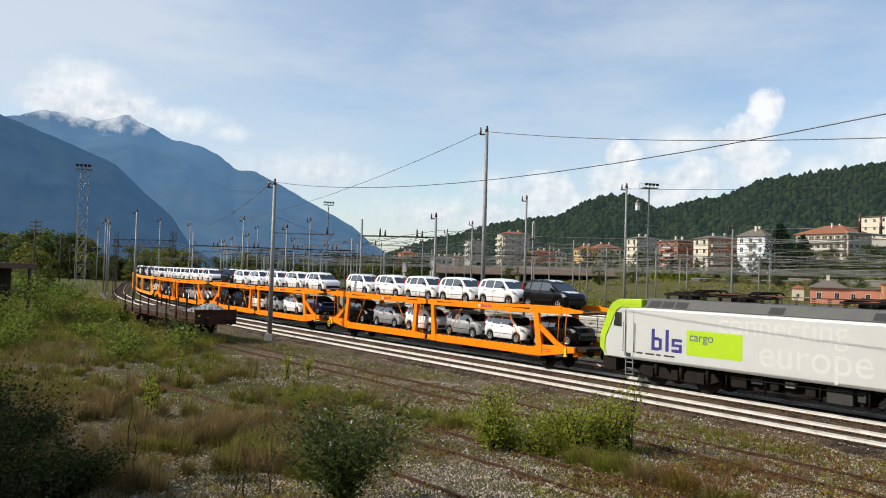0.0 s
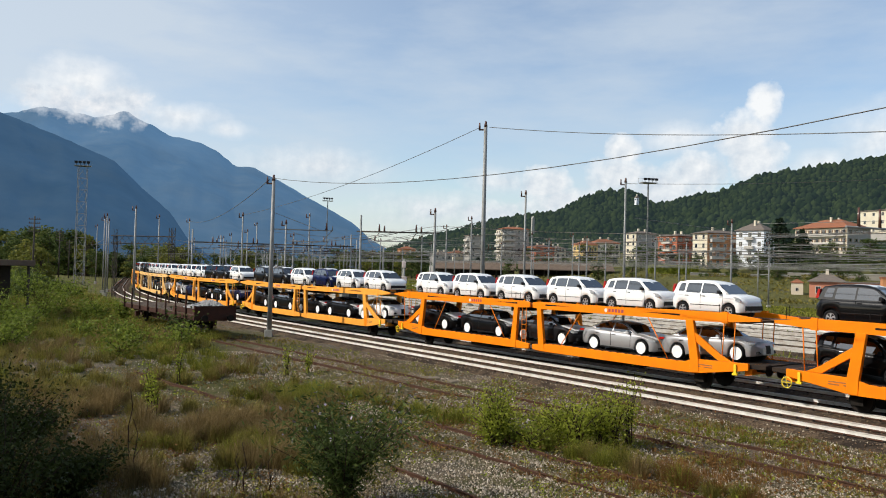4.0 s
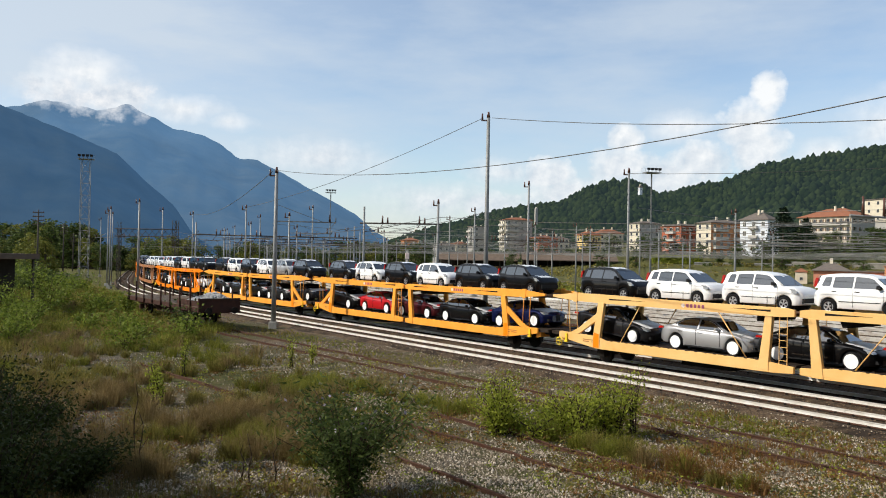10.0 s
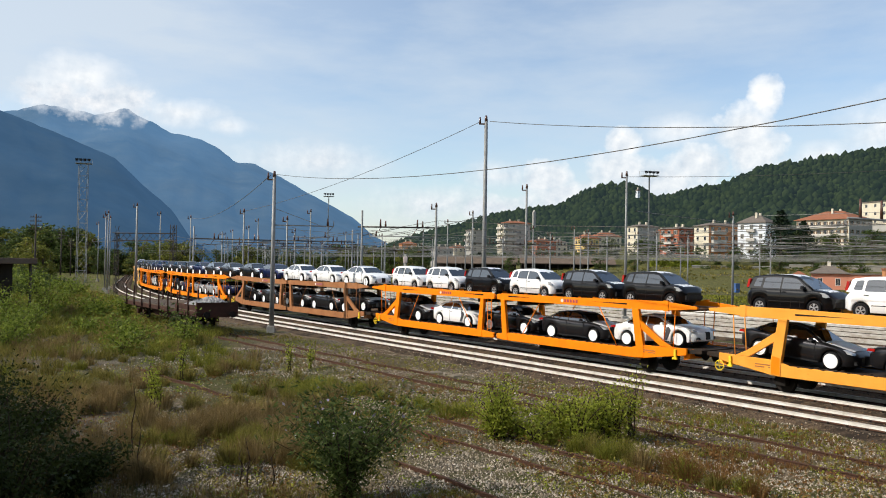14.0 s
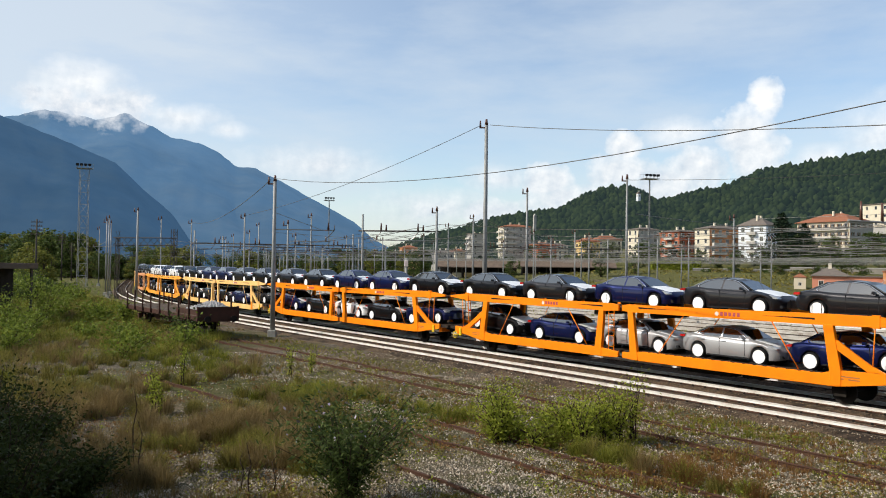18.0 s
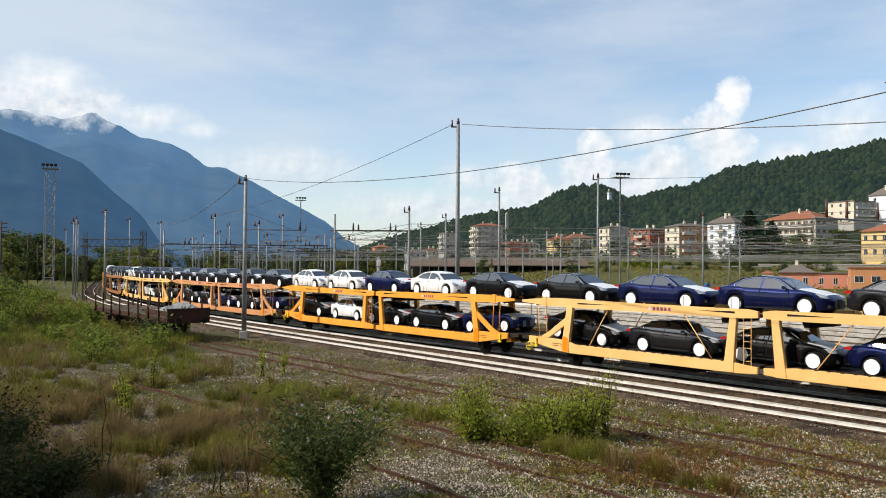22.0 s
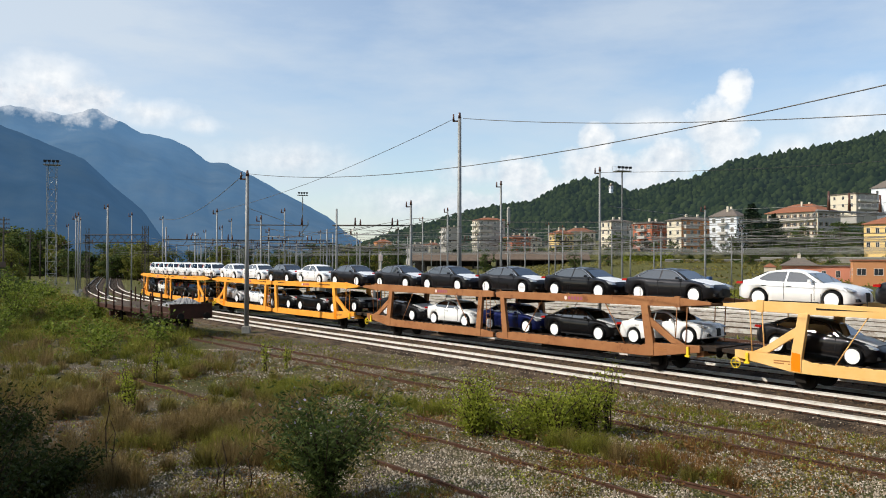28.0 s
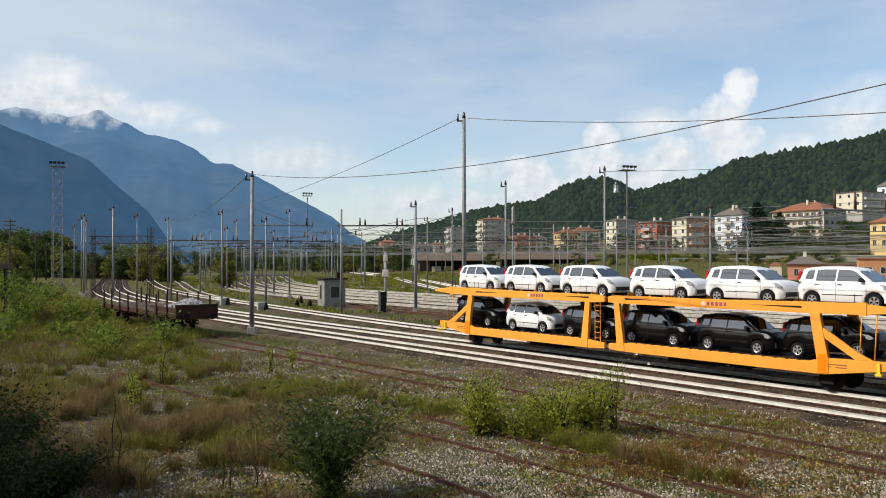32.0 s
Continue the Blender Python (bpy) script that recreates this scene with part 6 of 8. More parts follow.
def build_grass():
    rng = random.Random(11)
    kinds, tall = {k: [] for k in ("dry", "olive", "green", "rust")}, {k: [] for k in ("dry", "olive", "green", "rust")}
    for n in range(30000):
        d = 17.0 + 58 * rng.random() ** 1.6
        a = radians(rng.uniform(-34, 33))
        x, y = d * math.sin(a), d * math.cos(a)
        ok, off = clear_of_tracks(x, y, -5.3)
        if not ok:
            continue
        c = across(x, y)
        patch = noise.noise((x * 0.16, y * 0.16, 1.3)) + 0.6 * noise.noise((x * 0.55, y * 0.55, 8.0))
        tone = noise.noise((x * 0.13 + 9, y * 0.13, 4.4)) + 0.4 * noise.noise((x * 0.6, y * 0.6, 2.0))
        # thick on the far side, thin on the stony sidings and beside the ballast
        thick = 0.40 if x < -3 else 0.16
        if c > 17 and off > -13:
            thick = -0.08 if x < 3 else -0.14
        if 10.0 < c < 16.0 and x > -3.5:
            thick = -0.20
        if 16.0 < c < 19.6 and -4 < x < 6.5:
            thick = 0.45
        if off > -8.2:
            thick = -0.08
        here = grows(x, y)
        if here == "bare":
            thick = -0.5
        elif here:
            thick = 0.6
        if patch + thick < 0.02:
            continue
        z = lay(x, y)
        rich = max(0.0, patch + thick)
        kind = here if here not in ("", "bare") else "dry" if tone > 0.16 else "olive" if tone > -0.16 else "green"
        if c > 15.5 and 4.5 < x < 12 and tone > -0.2 and not here:
            kind = "rust" if rng.random() < 0.4 else "olive"
        if rng.random() < 0.22:
            kind = rng.choice(("dry", "olive", "green"))
        low = off > -13 or (10.0 < c < 16.0 and x > -3.5)
        wide = max(1.0, d / 24)
        if n % 9 == 0 and not low and d > 19.0:
            k = rng.uniform(0.7, 1.25) * (0.75 + 0.35 * min(rich, 1.0))
            tall[kind].append((x, y, z, 0.55 * k, {"dry": 0.86, "olive": 0.66, "green": 0.62, "rust": 0.62}[kind] * k, (230 if d < 30 else 150 if d < 42 else 90), 0.0042 * wide))
        elif n % 3 == 0 or low:
            size = min(1.1, 0.4 + 0.6 * rich) * rng.uniform(0.6, 1.1) * (0.42 if low else 0.8)
            kinds[kind].append((x, y, z, size))
    spec = {"dry": (12, 0.60, 0.0050, 0.20, 0.6, "tall dry brown grass with feathery heads", "dry_grass"), "olive": (12, 0.56, 0.0065, 0.19, 0.6, "olive weeds and grass on stony ground", "olive_grass"),
            "green": (12, 0.54, 0.0075, 0.18, 0.65, "fresh green grass tufts beside the sidings", "green_grass"), "rust": (11, 0.60, 0.0065, 0.26, 0.4, "rust-coloured dry weeds on gravel", "rust_grass")}
    for k, (count, h, w, sp, ln, label, mat) in spec.items():
        v, f = blades(kinds[k], rng, count, h, w, sp, ln)
        tagged(new("grass", from_lists("grass", v, f, [M[mat]])), label, "grass", kind="stuff")
        v, f = tufts(tall[k], rng)
        tagged(new("tussocks", from_lists("tussocks", v, f, [M[mat]])), label, "grass", kind="stuff")
    # low grass between the yard tracks and far meadows
    spots = []
    while len(spots) < 7000:
        s, o = rng.uniform(-260, 40), rng.uniform(6, 95)
        g = noise.noise((s * 0.06, o * 0.12, 2.2)) + (0.5 if o > 28 and s < -55 else 0) + (0.25 if 5 < o < 20 else 0)
        if g < 0.16 or (o < 46 and s > -50 and rng.random() < 0.75):
            continue
        p = line(s, o)
        spots.append((p.x, p.y, lay(p.x, p.y) + 0.02, rng.uniform(0.6, 1.3)))
    v, f = blades(spots, rng, 14, 0.26, 0.022, 0.85, 0.8)
    tagged(new("grass", from_lists("grass", v, f, [M["green_grass"]])), "low green grass between the yard tracks", "grass", kind="stuff")
    # rank grass over the bank beyond the flat wagon
    spots = []
    while len(spots) < 2600:
        x, y = rng.uniform(-75, -14), rng.uniform(36, 130)
        if -34 < math.degrees(math.atan2(x, y)) < -14 and clear_of_tracks(x, y, -8.5)[0] and noise.noise((x * 0.12, y * 0.12, 9.1)) > -0.25:
            k = rng.uniform(0.7, 1.3)
            spots.append((x, y, lay(x, y), 0.8 * k, 0.75 * k, 34, 0.0042 * y / 24))
    for part_of, mat in ((0, "green_grass"), (1, "olive_grass")):
        v, f = tufts(spots[part_of::2], rng)
        tagged(new("tussocks", from_lists("tussocks", v, f, [M[mat]])), "rank green and olive grass on the bank", "grass", kind="stuff")


def ballast_stones():
    """Broken stone lying on the beds of the nearer tracks."""
    rng = random.Random(31)
    verts, faces = [], []
    for _ in range(27000):
        s, off = 22 - 62 * rng.random() ** 1.3, rng.uniform(-6.9, 1.4)
        if min(abs(off - q) for q in (-4.405, -2.9, -0.753, 0.753)) < 0.12:
            continue
        p, r = line(s, off), rng.uniform(0.022, 0.045)
        edge = min(abs(off + 3.652), abs(off))
        z = -0.205 + r * 0.2 if edge < 1.05 else -0.205 - (edge - 1.05) * 0.5
        if off < -5.0:
            z = max(lay(p.x, p.y), -0.43) + 0.008
        i, q = len(verts), rng.uniform(0, 1.57)
        for k in range(4):
            g = r * rng.uniform(0.7, 1.25)
            verts.append((p.x + g * math.cos(q + k * 1.57), p.y + g * math.sin(q + k * 1.57), z + rng.uniform(-0.2, 0.2) * r))
        verts.append((p.x + rng.uniform(-0.3, 0.3) * r, p.y + rng.uniform(-0.3, 0.3) * r, z + r * rng.uniform(0.5, 0.9)))
        faces += [(i + k, i + (k + 1) % 4, i + 4) for k in range(4)]
    tagged(new("ballast", from_lists("ballast", verts, faces, [M["ballast_stone"]])), "rust-brown broken ballast stone between the rails", "ballast", kind="stuff")


def build_stones():
    rng = random.Random(23)
    verts, faces = [], []
    n = 0
    while n < 98000:
        d = 16.3 + 31 * rng.random() ** 1.4
        a = radians(rng.uniform(-33, 33))
        x, y = d * math.sin(a), d * math.cos(a)
        ok, off = clear_of_tracks(x, y, -4.5)
        if not ok:
            continue
        n += 1
        p = noise.noise((x * 0.2, y * 0.2, 5.0)) + (0.25 if x > -1 else 0.12 if y < 19 else -0.1) + (0.3 if across(x, y) > 16 else 0) + (0.35 if x < -2.6 and y < 21.5 else 0)
        if p < -0.05 and rng.random() < 0.85:
            continue
        r = rng.uniform(0.018, 0.042) * (1.6 if rng.random() < 0.05 else 1)
        z = max(lay(x, y), -0.235 if off > -4.75 else -9) + r * 0.3
        i = len(verts)
        q = rng.uniform(0, 1.57)
        for k in range(4):
            g = r * rng.uniform(0.7, 1.25)
            verts.append((x + g * math.cos(q + k * 1.57), y + g * math.sin(q + k * 1.57), z + rng.uniform(-0.9, -0.3) * r))
        verts.append((x + rng.uniform(-0.3, 0.3) * r, y + rng.uniform(-0.3, 0.3) * r, z + r * rng.uniform(0.5, 0.9)))
        faces += [(i + k, i + (k + 1) % 4, i + 4) for k in range(4)]
    tagged(new("gravel", from_lists("gravel", verts, faces, [M["pebble"]])), "loose pale grey and brown gravel stones", "gravel", kind="stuff")


def pebble_material():
    m = bpy.data.materials.new("mixed_gravel")
    m.use_nodes = True
    t = m.node_tree
    g = t.nodes.new("ShaderNodeNewGeometry")
    col = ramp(t, g.outputs["Random Per Island"], [(0.0, (0.085, 0.067, 0.050)), (0.4, (0.225, 0.180, 0.126)), (0.75, (0.37, 0.310, 0.232)), (1.0, (0.54, 0.48, 0.40))])
    t.links.new(col, t.nodes["Principled BSDF"].inputs["Base Color"])
    t.nodes["Principled BSDF"].inputs["Roughness"].default_value = 0.9
    t.nodes["Principled BSDF"].inputs["Specular IOR Level"].default_value = 0.15
    return m


M["pebble"] = pebble_material()
M["ballast_stone"] = leaf("rust-brown_ballast_stone", (0.045, 0.028, 0.018), (0.20, 0.14, 0.09), 0.9, 0.0)


def bush(name, label, x, y, h, r, leaf_mat, count, size, stems=9, seed=1, airy=0.35, flat=0.4, flowers=0):
    """A many-stemmed bush: bent stems from the ground, leaves round their upper lengths."""
    rng = random.Random(seed)
    z = lay(x, y)
    root = thing(name, label, "bush" if "sapling" not in name else "sapling", at=pose(x, y, z))
    bm = bmesh.new()
    tips = []
    for s in range(stems):
        a = s * math.tau / stems + rng.uniform(-0.4, 0.4)
        reach, hh = r * rng.uniform(0.25, 1.0), h * rng.uniform(0.6, 1.0)
        last = Vector((0.1 * math.cos(a), 0.1 * math.sin(a), -0.1))
        pts = [last]
        for k in range(1, 5):
            u = k / 4
            pts.append(Vector((math.cos(a) * reach * u ** 1.4 + rng.uniform(-0.06, 0.06), math.sin(a) * reach * u ** 1.4 + rng.uniform(-0.06, 0.06), hh * (u ** 0.8))))
        for k in range(4):
            tube(bm, pts[k], pts[k + 1], 0.022 * (1 - k * 0.2), 0.022 * (0.8 - k * 0.2) + 0.002, 5, 0, False)
        tips.append(pts)
    tagged(part("branchwork", bm, M["stem"], root), kind="stuff")
    cs = []
    for i in range(count):
        pts = tips[rng.randrange(stems)]
        u = (rng.random() ** 0.75 if airy < 0.6 else rng.random()) * 3.999
        k = int(u)
        p = pts[k].lerp(pts[k + 1], u - k)
        w = airy * r * (0.35 + 0.65 * (u / 4))
        cs.append(p + Vector((rng.gauss(0, w * 0.5), rng.gauss(0, w * 0.5), rng.gauss(0, w * 0.35))))
    v, f = leaves(rng, cs, size, flat)
    part("foliage", from_lists("foliage", v, f, [M[leaf_mat]]), None, root)
    if flowers:
        cs = [pts[4] + Vector((rng.gauss(0, 0.2), rng.gauss(0, 0.2), rng.uniform(-0.1, 0.25))) for pts in tips for _ in range(flowers)]
        v, f = leaves(rng, cs, 0.10, 0.7)
        part("blossom", from_lists("blossom", v, f, [M["pale_flower"]]), None, root, "pale lilac blossom")
    return root


TREES = {}


def tree_master(kind, seed):
    """A tree one metre high, to be scaled: trunk and limbs, and a ragged crown of leaf sprays in uneven clumps."""
    rng = random.Random(seed)
    root = thing("tree", {"round": "broad dark green deciduous tree", "poplar": "slender yellow-green deciduous tree", "fir": "dark spreading conifer tree beside the houses"}[kind], "tree", "trees round the yard")
    bm = bmesh.new()
    tube(bm, (0, 0, -0.03), (0.01, 0, 0.45), 0.025, 0.016, 7)
    tube(bm, (0.01, 0, 0.45), (0, 0.01, 0.85), 0.016, 0.005, 6)
    clumps = []
    if kind == "fir":
        for i in range(46):
            u = i / 46
            a, rr = i * 2.4, 0.34 * (1 - u) ** 0.8 + 0.02
            p = Vector((rr * math.cos(a) * 0.6, rr * math.sin(a) * 0.6, 0.12 + 0.85 * u))
            tube(bm, (0, 0, p.z + 0.02), p, 0.006, 0.002, 4)
            clumps.append((p, rr * 0.55, 0.035))
    else:
        wide = 0.34 if kind == "round" else 0.19
        for i in range(30 if kind == "round" else 24):
            u = rng.uniform(0.0, 1.0)
            a = i * 2.4 + rng.uniform(-0.4, 0.4)
            rr = wide * rng.uniform(0.25, 1.0) * math.sin(0.5 + 2.3 * u)
            p = Vector((rr * math.cos(a), rr * math.sin(a), 0.10 + 0.82 * u))
            tube(bm, (0, 0, p.z * 0.6 + 0.02), p, 0.008, 0.002, 4)
            clumps.append((p, rng.uniform(0.07, 0.135) * (1 if kind == "round" else 0.8), rng.uniform(0.06, 0.11)))
    part("trunk", bm, M["bark"], root)
    cs = []
    for p, rx, rz in clumps:
        for _ in range(64 if kind != "fir" else 60):
            d = Vector((rng.gauss(0, 1), rng.gauss(0, 1), rng.gauss(0, 1))).normalized() * rng.uniform(0.5, 1.08)
            cs.append(p + Vector((d.x * rx, d.y * rx, d.z * rz)))
    v, f = leaves(rng, cs, 0.041 if kind != "fir" else 0.036, 0.7)
    part("crown", from_lists("crown", v, f, [M[{"round": "tree_leaf", "poplar": "poplar_leaf", "fir": "fir_leaf"}[kind]]]), None, root)
    return root


def tree(kind, x, y, h, seed=0, wide=1.0, z=None):
    rng = random.Random(seed * 31 + 7)
    key = (kind, seed % 3)
    m = pose(x, y, lay(x, y) if z is None else z, 0, 0, rng.uniform(0, 360)) @ Matrix.Diagonal((h * wide, h * wide, h, 1))
    if key not in TREES:
        TREES[key] = tree_master(kind, 40 + seed % 3 * 7 + len(kind))
        TREES[key].matrix_basis = m
        return TREES[key]
    t = copy_thing(TREES[key], Matrix())
    t.matrix_basis = m
    return t


def build_plants():
    build_grass()
    build_stones()
    ballast_stones()
    # the big dark bushes below the bank
    bush("buddleia_bush", "large dark narrow-leaved bush below the bank", -2.0, 16.9, 2.3, 1.75, "tree_leaf", 7000, 0.15, 40, 3, 0.42, 0.24, 1)
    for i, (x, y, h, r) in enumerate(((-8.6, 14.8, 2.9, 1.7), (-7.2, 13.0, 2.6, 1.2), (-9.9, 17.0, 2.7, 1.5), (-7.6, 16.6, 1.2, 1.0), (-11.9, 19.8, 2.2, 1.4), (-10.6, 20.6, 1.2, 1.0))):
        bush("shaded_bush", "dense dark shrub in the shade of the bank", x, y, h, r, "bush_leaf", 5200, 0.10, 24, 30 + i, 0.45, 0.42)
    # fresh green saplings between the sidings
    rng = random.Random(61)
    for i in range(13):
        cx, wide = ((1.75, 0.5), (4.2, 0.95), (2.8, 0.5))[0 if i < 4 else 1 if i < 11 else 2]
        x, y = cx + rng.uniform(-wide, wide), 23.2 + rng.uniform(-0.7, 0.7)
        h = (1.75, 1.3, 1.6, 1.05, 1.5)[i % 5] * rng.uniform(0.85, 1.1) * (0.6 if i > 10 else 1.0)
        bush("sapling", "fresh green leafy sapling between rusty rails", x, y, h, 0.55 + 0.15 * (i % 3), "sap_leaf", 950, 0.095, 12, 50 + i, 0.9, 0.55)
    bush("sapling", "tall thin leafy sapling beside the track", 5.6, 23.3, 2.1, 0.5, "sap_leaf", 420, 0.10, 6, 91, 0.7, 0.55)
    for i, (x, y, h) in enumerate(((-9.6, 26.3, 1.9), (-9.3, 26.0, 1.5), (-10.8, 33.0, 1.7), (-7.0, 36.5, 1.5), (-6.2, 37.5, 1.3))):
        bush("yellow_sapling", "thin yellowing sapling in dry grass", x, y, h, 0.3, "sap_leaf", 260, 0.10, 4, 70 + i, 0.7, 0.6)
    # dead stalks
    for i, (x, y, h) in enumerate(((-7.2, 18.6, 2.1), (-6.9, 18.2, 1.5), (-4.2, 17.4, 1.2), (-4.4, 17.6, 0.9), (-3.6, 17.2, 1.0))):
        bm = bmesh.new()
        z = lay(x, y)
        pts = [Vector((x + 0.05 * math.sin(k * 1.9 + i) * k * 0.3, y, z + h * k / 5 - 0.05)) for k in range(6)]
        for k in range(5):
            tube(bm, pts[k], pts[k + 1], 0.022 - k * 0.003, 0.019 - k * 0.003, 6)
        tube(bm, pts[2], pts[2] + Vector((0.18, 0.05, 0.3)), 0.009, 0.004, 5)
        thing("dead_stalk", "bare dark dead stalk standing in the weeds", "stalk", "dead stalks", bm=bm, material=M["stem"])
    # the overgrown bank beside the flat wagon
    rng = random.Random(77)
    for i in range(300):
        x, y = rng.uniform(-72, -15), rng.uniform(36, 128)
        if not clear_of_tracks(x, y, -9.5 - 0.03 * y)[0] or not -33.5 < math.degrees(math.atan2(x, y)) < -16.5 or noise.noise((x * 0.09, y * 0.09, 3.7)) < -0.12:
            continue
        light = rng.random() < 0.6
        far = y > 70
        bush("bank_shrub", "bright green shrub on the weedy bank" if light else "dull green shrub on the weedy bank", x, y, rng.uniform(0.9, 1.9) * (1.9 if far else 1.0), rng.uniform(1.0, 2.0) * (1.3 if far else 1.0), "bank_leaf" if light else "tree_leaf", 560, 0.13 + y * 0.0018, 9, 100 + i, 0.7, 0.6)
    for i, (x, y, h, r) in enumerate(((-33.6, 57.5, 3.0, 2.0), (-31.0, 56.5, 2.6, 1.8), (-30.4, 60.5, 3.2, 2.0), (-35.5, 57.0, 2.8, 2.0), (-28.6, 55.0, 2.2, 1.6), (-27.0, 50.0, 2.0, 1.6), (-25.0, 46.5, 1.9, 1.5), (-23.5, 43.0, 1.5, 1.5))):
        bush("bank_shrub", "tall bright green shrub before the shelter", x, y, h, r, "bank_leaf", 1300, 0.17, 14, 420 + i, 0.6, 0.6)
    # shade trees out of view beside the bank
    for i, (x, y, h) in enumerate(((-15.5, 11.0, 11.5), (-20.5, 14.0, 13.0), (-16.0, 6.0, 12.0), (-17.2, 13.4, 10.5), (-22.5, 17.0, 11.5))):
        tree("round", x, y, h, i, 1.15)
    # unseen woods, added behind the camera to darken reflections in the cars
    rng = random.Random(404)
    cs = []
    for i in range(64):
        a, d = radians(106 + 162 * (i * 0.618 % 1)), rng.uniform(26, 48)
        cx, cy, hh = d * math.sin(a), d * math.cos(a), rng.uniform(13, 21)
        for _ in range(190):
            q = Vector((rng.gauss(0, 1), rng.gauss(0, 1), rng.gauss(0, 1))).normalized() * rng.uniform(0.6, 1.0)
            cs.append(Vector((cx + q.x * 4.5, cy + q.y * 4.5, hh * 0.5 + q.z * hh * 0.52)))
    v, f = leaves(rng, cs, 1.9, 0.8)
    tagged(new("woods", from_lists("woods", v, f, [M["tree_leaf"]])), "unseen leafy woods added behind the camera to darken reflections", "woods", kind="stuff")
    # rough weeds over the waste ground before the town wall
    cs = []
    while len(cs) < 4200:
        x, y = rng.uniform(20, 150), rng.uniform(150, 250)
        if noise.noise((x * 0.05, y * 0.05, 6.6)) > rng.uniform(-0.1, 0.35) and 0.35 * x + y < 285:
            cs += [Vector((x + rng.gauss(0, 0.6), y + rng.gauss(0, 0.6), lay(x, y) + abs(rng.gauss(0, 0.5)))) for _ in range(6)]
    v, f = leaves(rng, cs, 0.65, 0.7)
    tagged(new("weeds", from_lists("weeds", v, f, [M["olive_grass"]])), "rough olive weeds on the waste ground", "weeds", kind="stuff")
    # low broad-leaved weeds on the gravel
    for mat, n, label in (("olive_grass", 1700, "low olive weeds spread over the gravel"), ("rust_grass", 1500, "low rust-brown weeds spread over the gravel"), ("sap_leaf", 400, "low fresh weeds spread over the gravel")):
        cs = []
        while n:
            d, a = 13.5 + 26 * rng.random() ** 1.3, radians(rng.uniform(-30, 32))
            x, y = d * math.sin(a), d * math.cos(a)
            if not clear_of_tracks(x, y, -5.6)[0] or noise.noise((x * 0.4, y * 0.4, 8.8 + len(mat))) < -0.08:
                continue
            n -= 1
            z, k = lay(x, y), rng.uniform(0.5, 1.3)
            cs += [Vector((x + rng.gauss(0, 0.12 * k), y + rng.gauss(0, 0.12 * k), z + abs(rng.gauss(0, 0.12 * k)))) for _ in range(14)]
        v, f = leaves(rng, cs, 0.085, 0.5)
        tagged(new("weeds", from_lists("weeds", v, f, [M[mat]])), label, "weeds", kind="stuff")
    # the tree line at the left, and trees across the yard
    for i in range(84):
        a, d = radians(-31.5 + 18.0 * ((i * 0.618) % 1)), 150 + 200 * ((i * 0.381 + 0.07) % 1)
        x, y = d * math.sin(a), d * math.cos(a)
        if -70 < x < -40 and y < 190:
            x -= 40
        tree("poplar" if i % 3 == 1 or a > radians(-20) else "round", x, y, (8.0 + 7.0 * ((i * 0.77) % 1)) * (1.15 if a < radians(-24) else 0.72), i, 1.45)
    for i in range(48):
        a, d = radians(-16 + 15 * ((i * 0.618) % 1)), 300 + 190 * ((i * 0.381) % 1)
        tree("poplar" if i % 3 == 1 else "round", d * math.sin(a), d * math.cos(a), 9 + 5 * ((i * 0.77) % 1), i, 1.3)
    tree("fir", 106.0, 248.5, 17.0, 1, 1.25)
    tree("fir", 112.0, 246.0, 13.5, 2, 1.15)
    for i, (x, y, h) in enumerate(((99, 246, 7), (118, 242, 8), (124, 238, 7), (96, 226, 5), (104, 222, 5.5), (110, 219, 5), (113, 214, 4.5), (128, 262, 9), (134, 258, 8), (142, 262, 10), (150, 255, 8), (158, 270, 9), (120, 300, 10), (134, 300, 9), (66, 262, 8), (20, 238, 6), (46, 232, 6), (57, 236, 5), (33, 300, 9), (60, 330, 9), (150, 330, 11), (172, 300, 10), (88, 240, 4.5), (70, 330, 8))):
        tree("round", x, y, h, i, 1.5)
    # gardens on the slope between the wall and the houses
    rng = random.Random(52)
    for i in range(34):
        u = i / 33
        x, y = 78 + 84 * u + rng.uniform(-3, 3), 254 - 48 * u + rng.uniform(-2, 13)
        tree("round", x, y, rng.uniform(2.6, 5.4), i, rng.uniform(1.5, 2.0))
    for i in range(44):
        a, d = radians(2.0 + 31.0 * ((i * 0.618 + 0.3) % 1)), 262 + 110 * ((i * 0.381 + 0.2) % 1)
        tree("fir" if i % 9 == 4 else "round", d * math.sin(a), d * math.cos(a), 3.5 + 4.0 * ((i * 0.77) % 1), i, 1.5)
    # the clipped hedge above the yard wall
    rng = random.Random(9)
    for k in range(9):
        x0, y0 = 66.5 + k * 1.6, 251.5 - k * 0.5
        cs = [Vector((x0 + rng.uniform(-1, 1), y0 + rng.uniform(-0.8, 0.8), rng.uniform(4.2, 7.6))) for _ in range(420)]
        v, f = leaves(rng, cs, 0.45, 0.8)
        tagged(new("hedge", from_lists("hedge", v, f, [M["sap_leaf"]])), "bright green clipped hedge above the yard", "hedge", "hedge", "stuff")
    for k in range(16):
        x0, y0 = 80 + k * 2.6, 241 - k * 1.15
        cs = [Vector((x0 + rng.uniform(-1.6, 1.6), y0 + rng.uniform(-1.5, 1.5), rng.uniform(3.0, 5.2) + 0.4 * math.sin(k * 2.1))) for _ in range(260)]
        v, f = leaves(rng, cs, 0.5, 0.8)
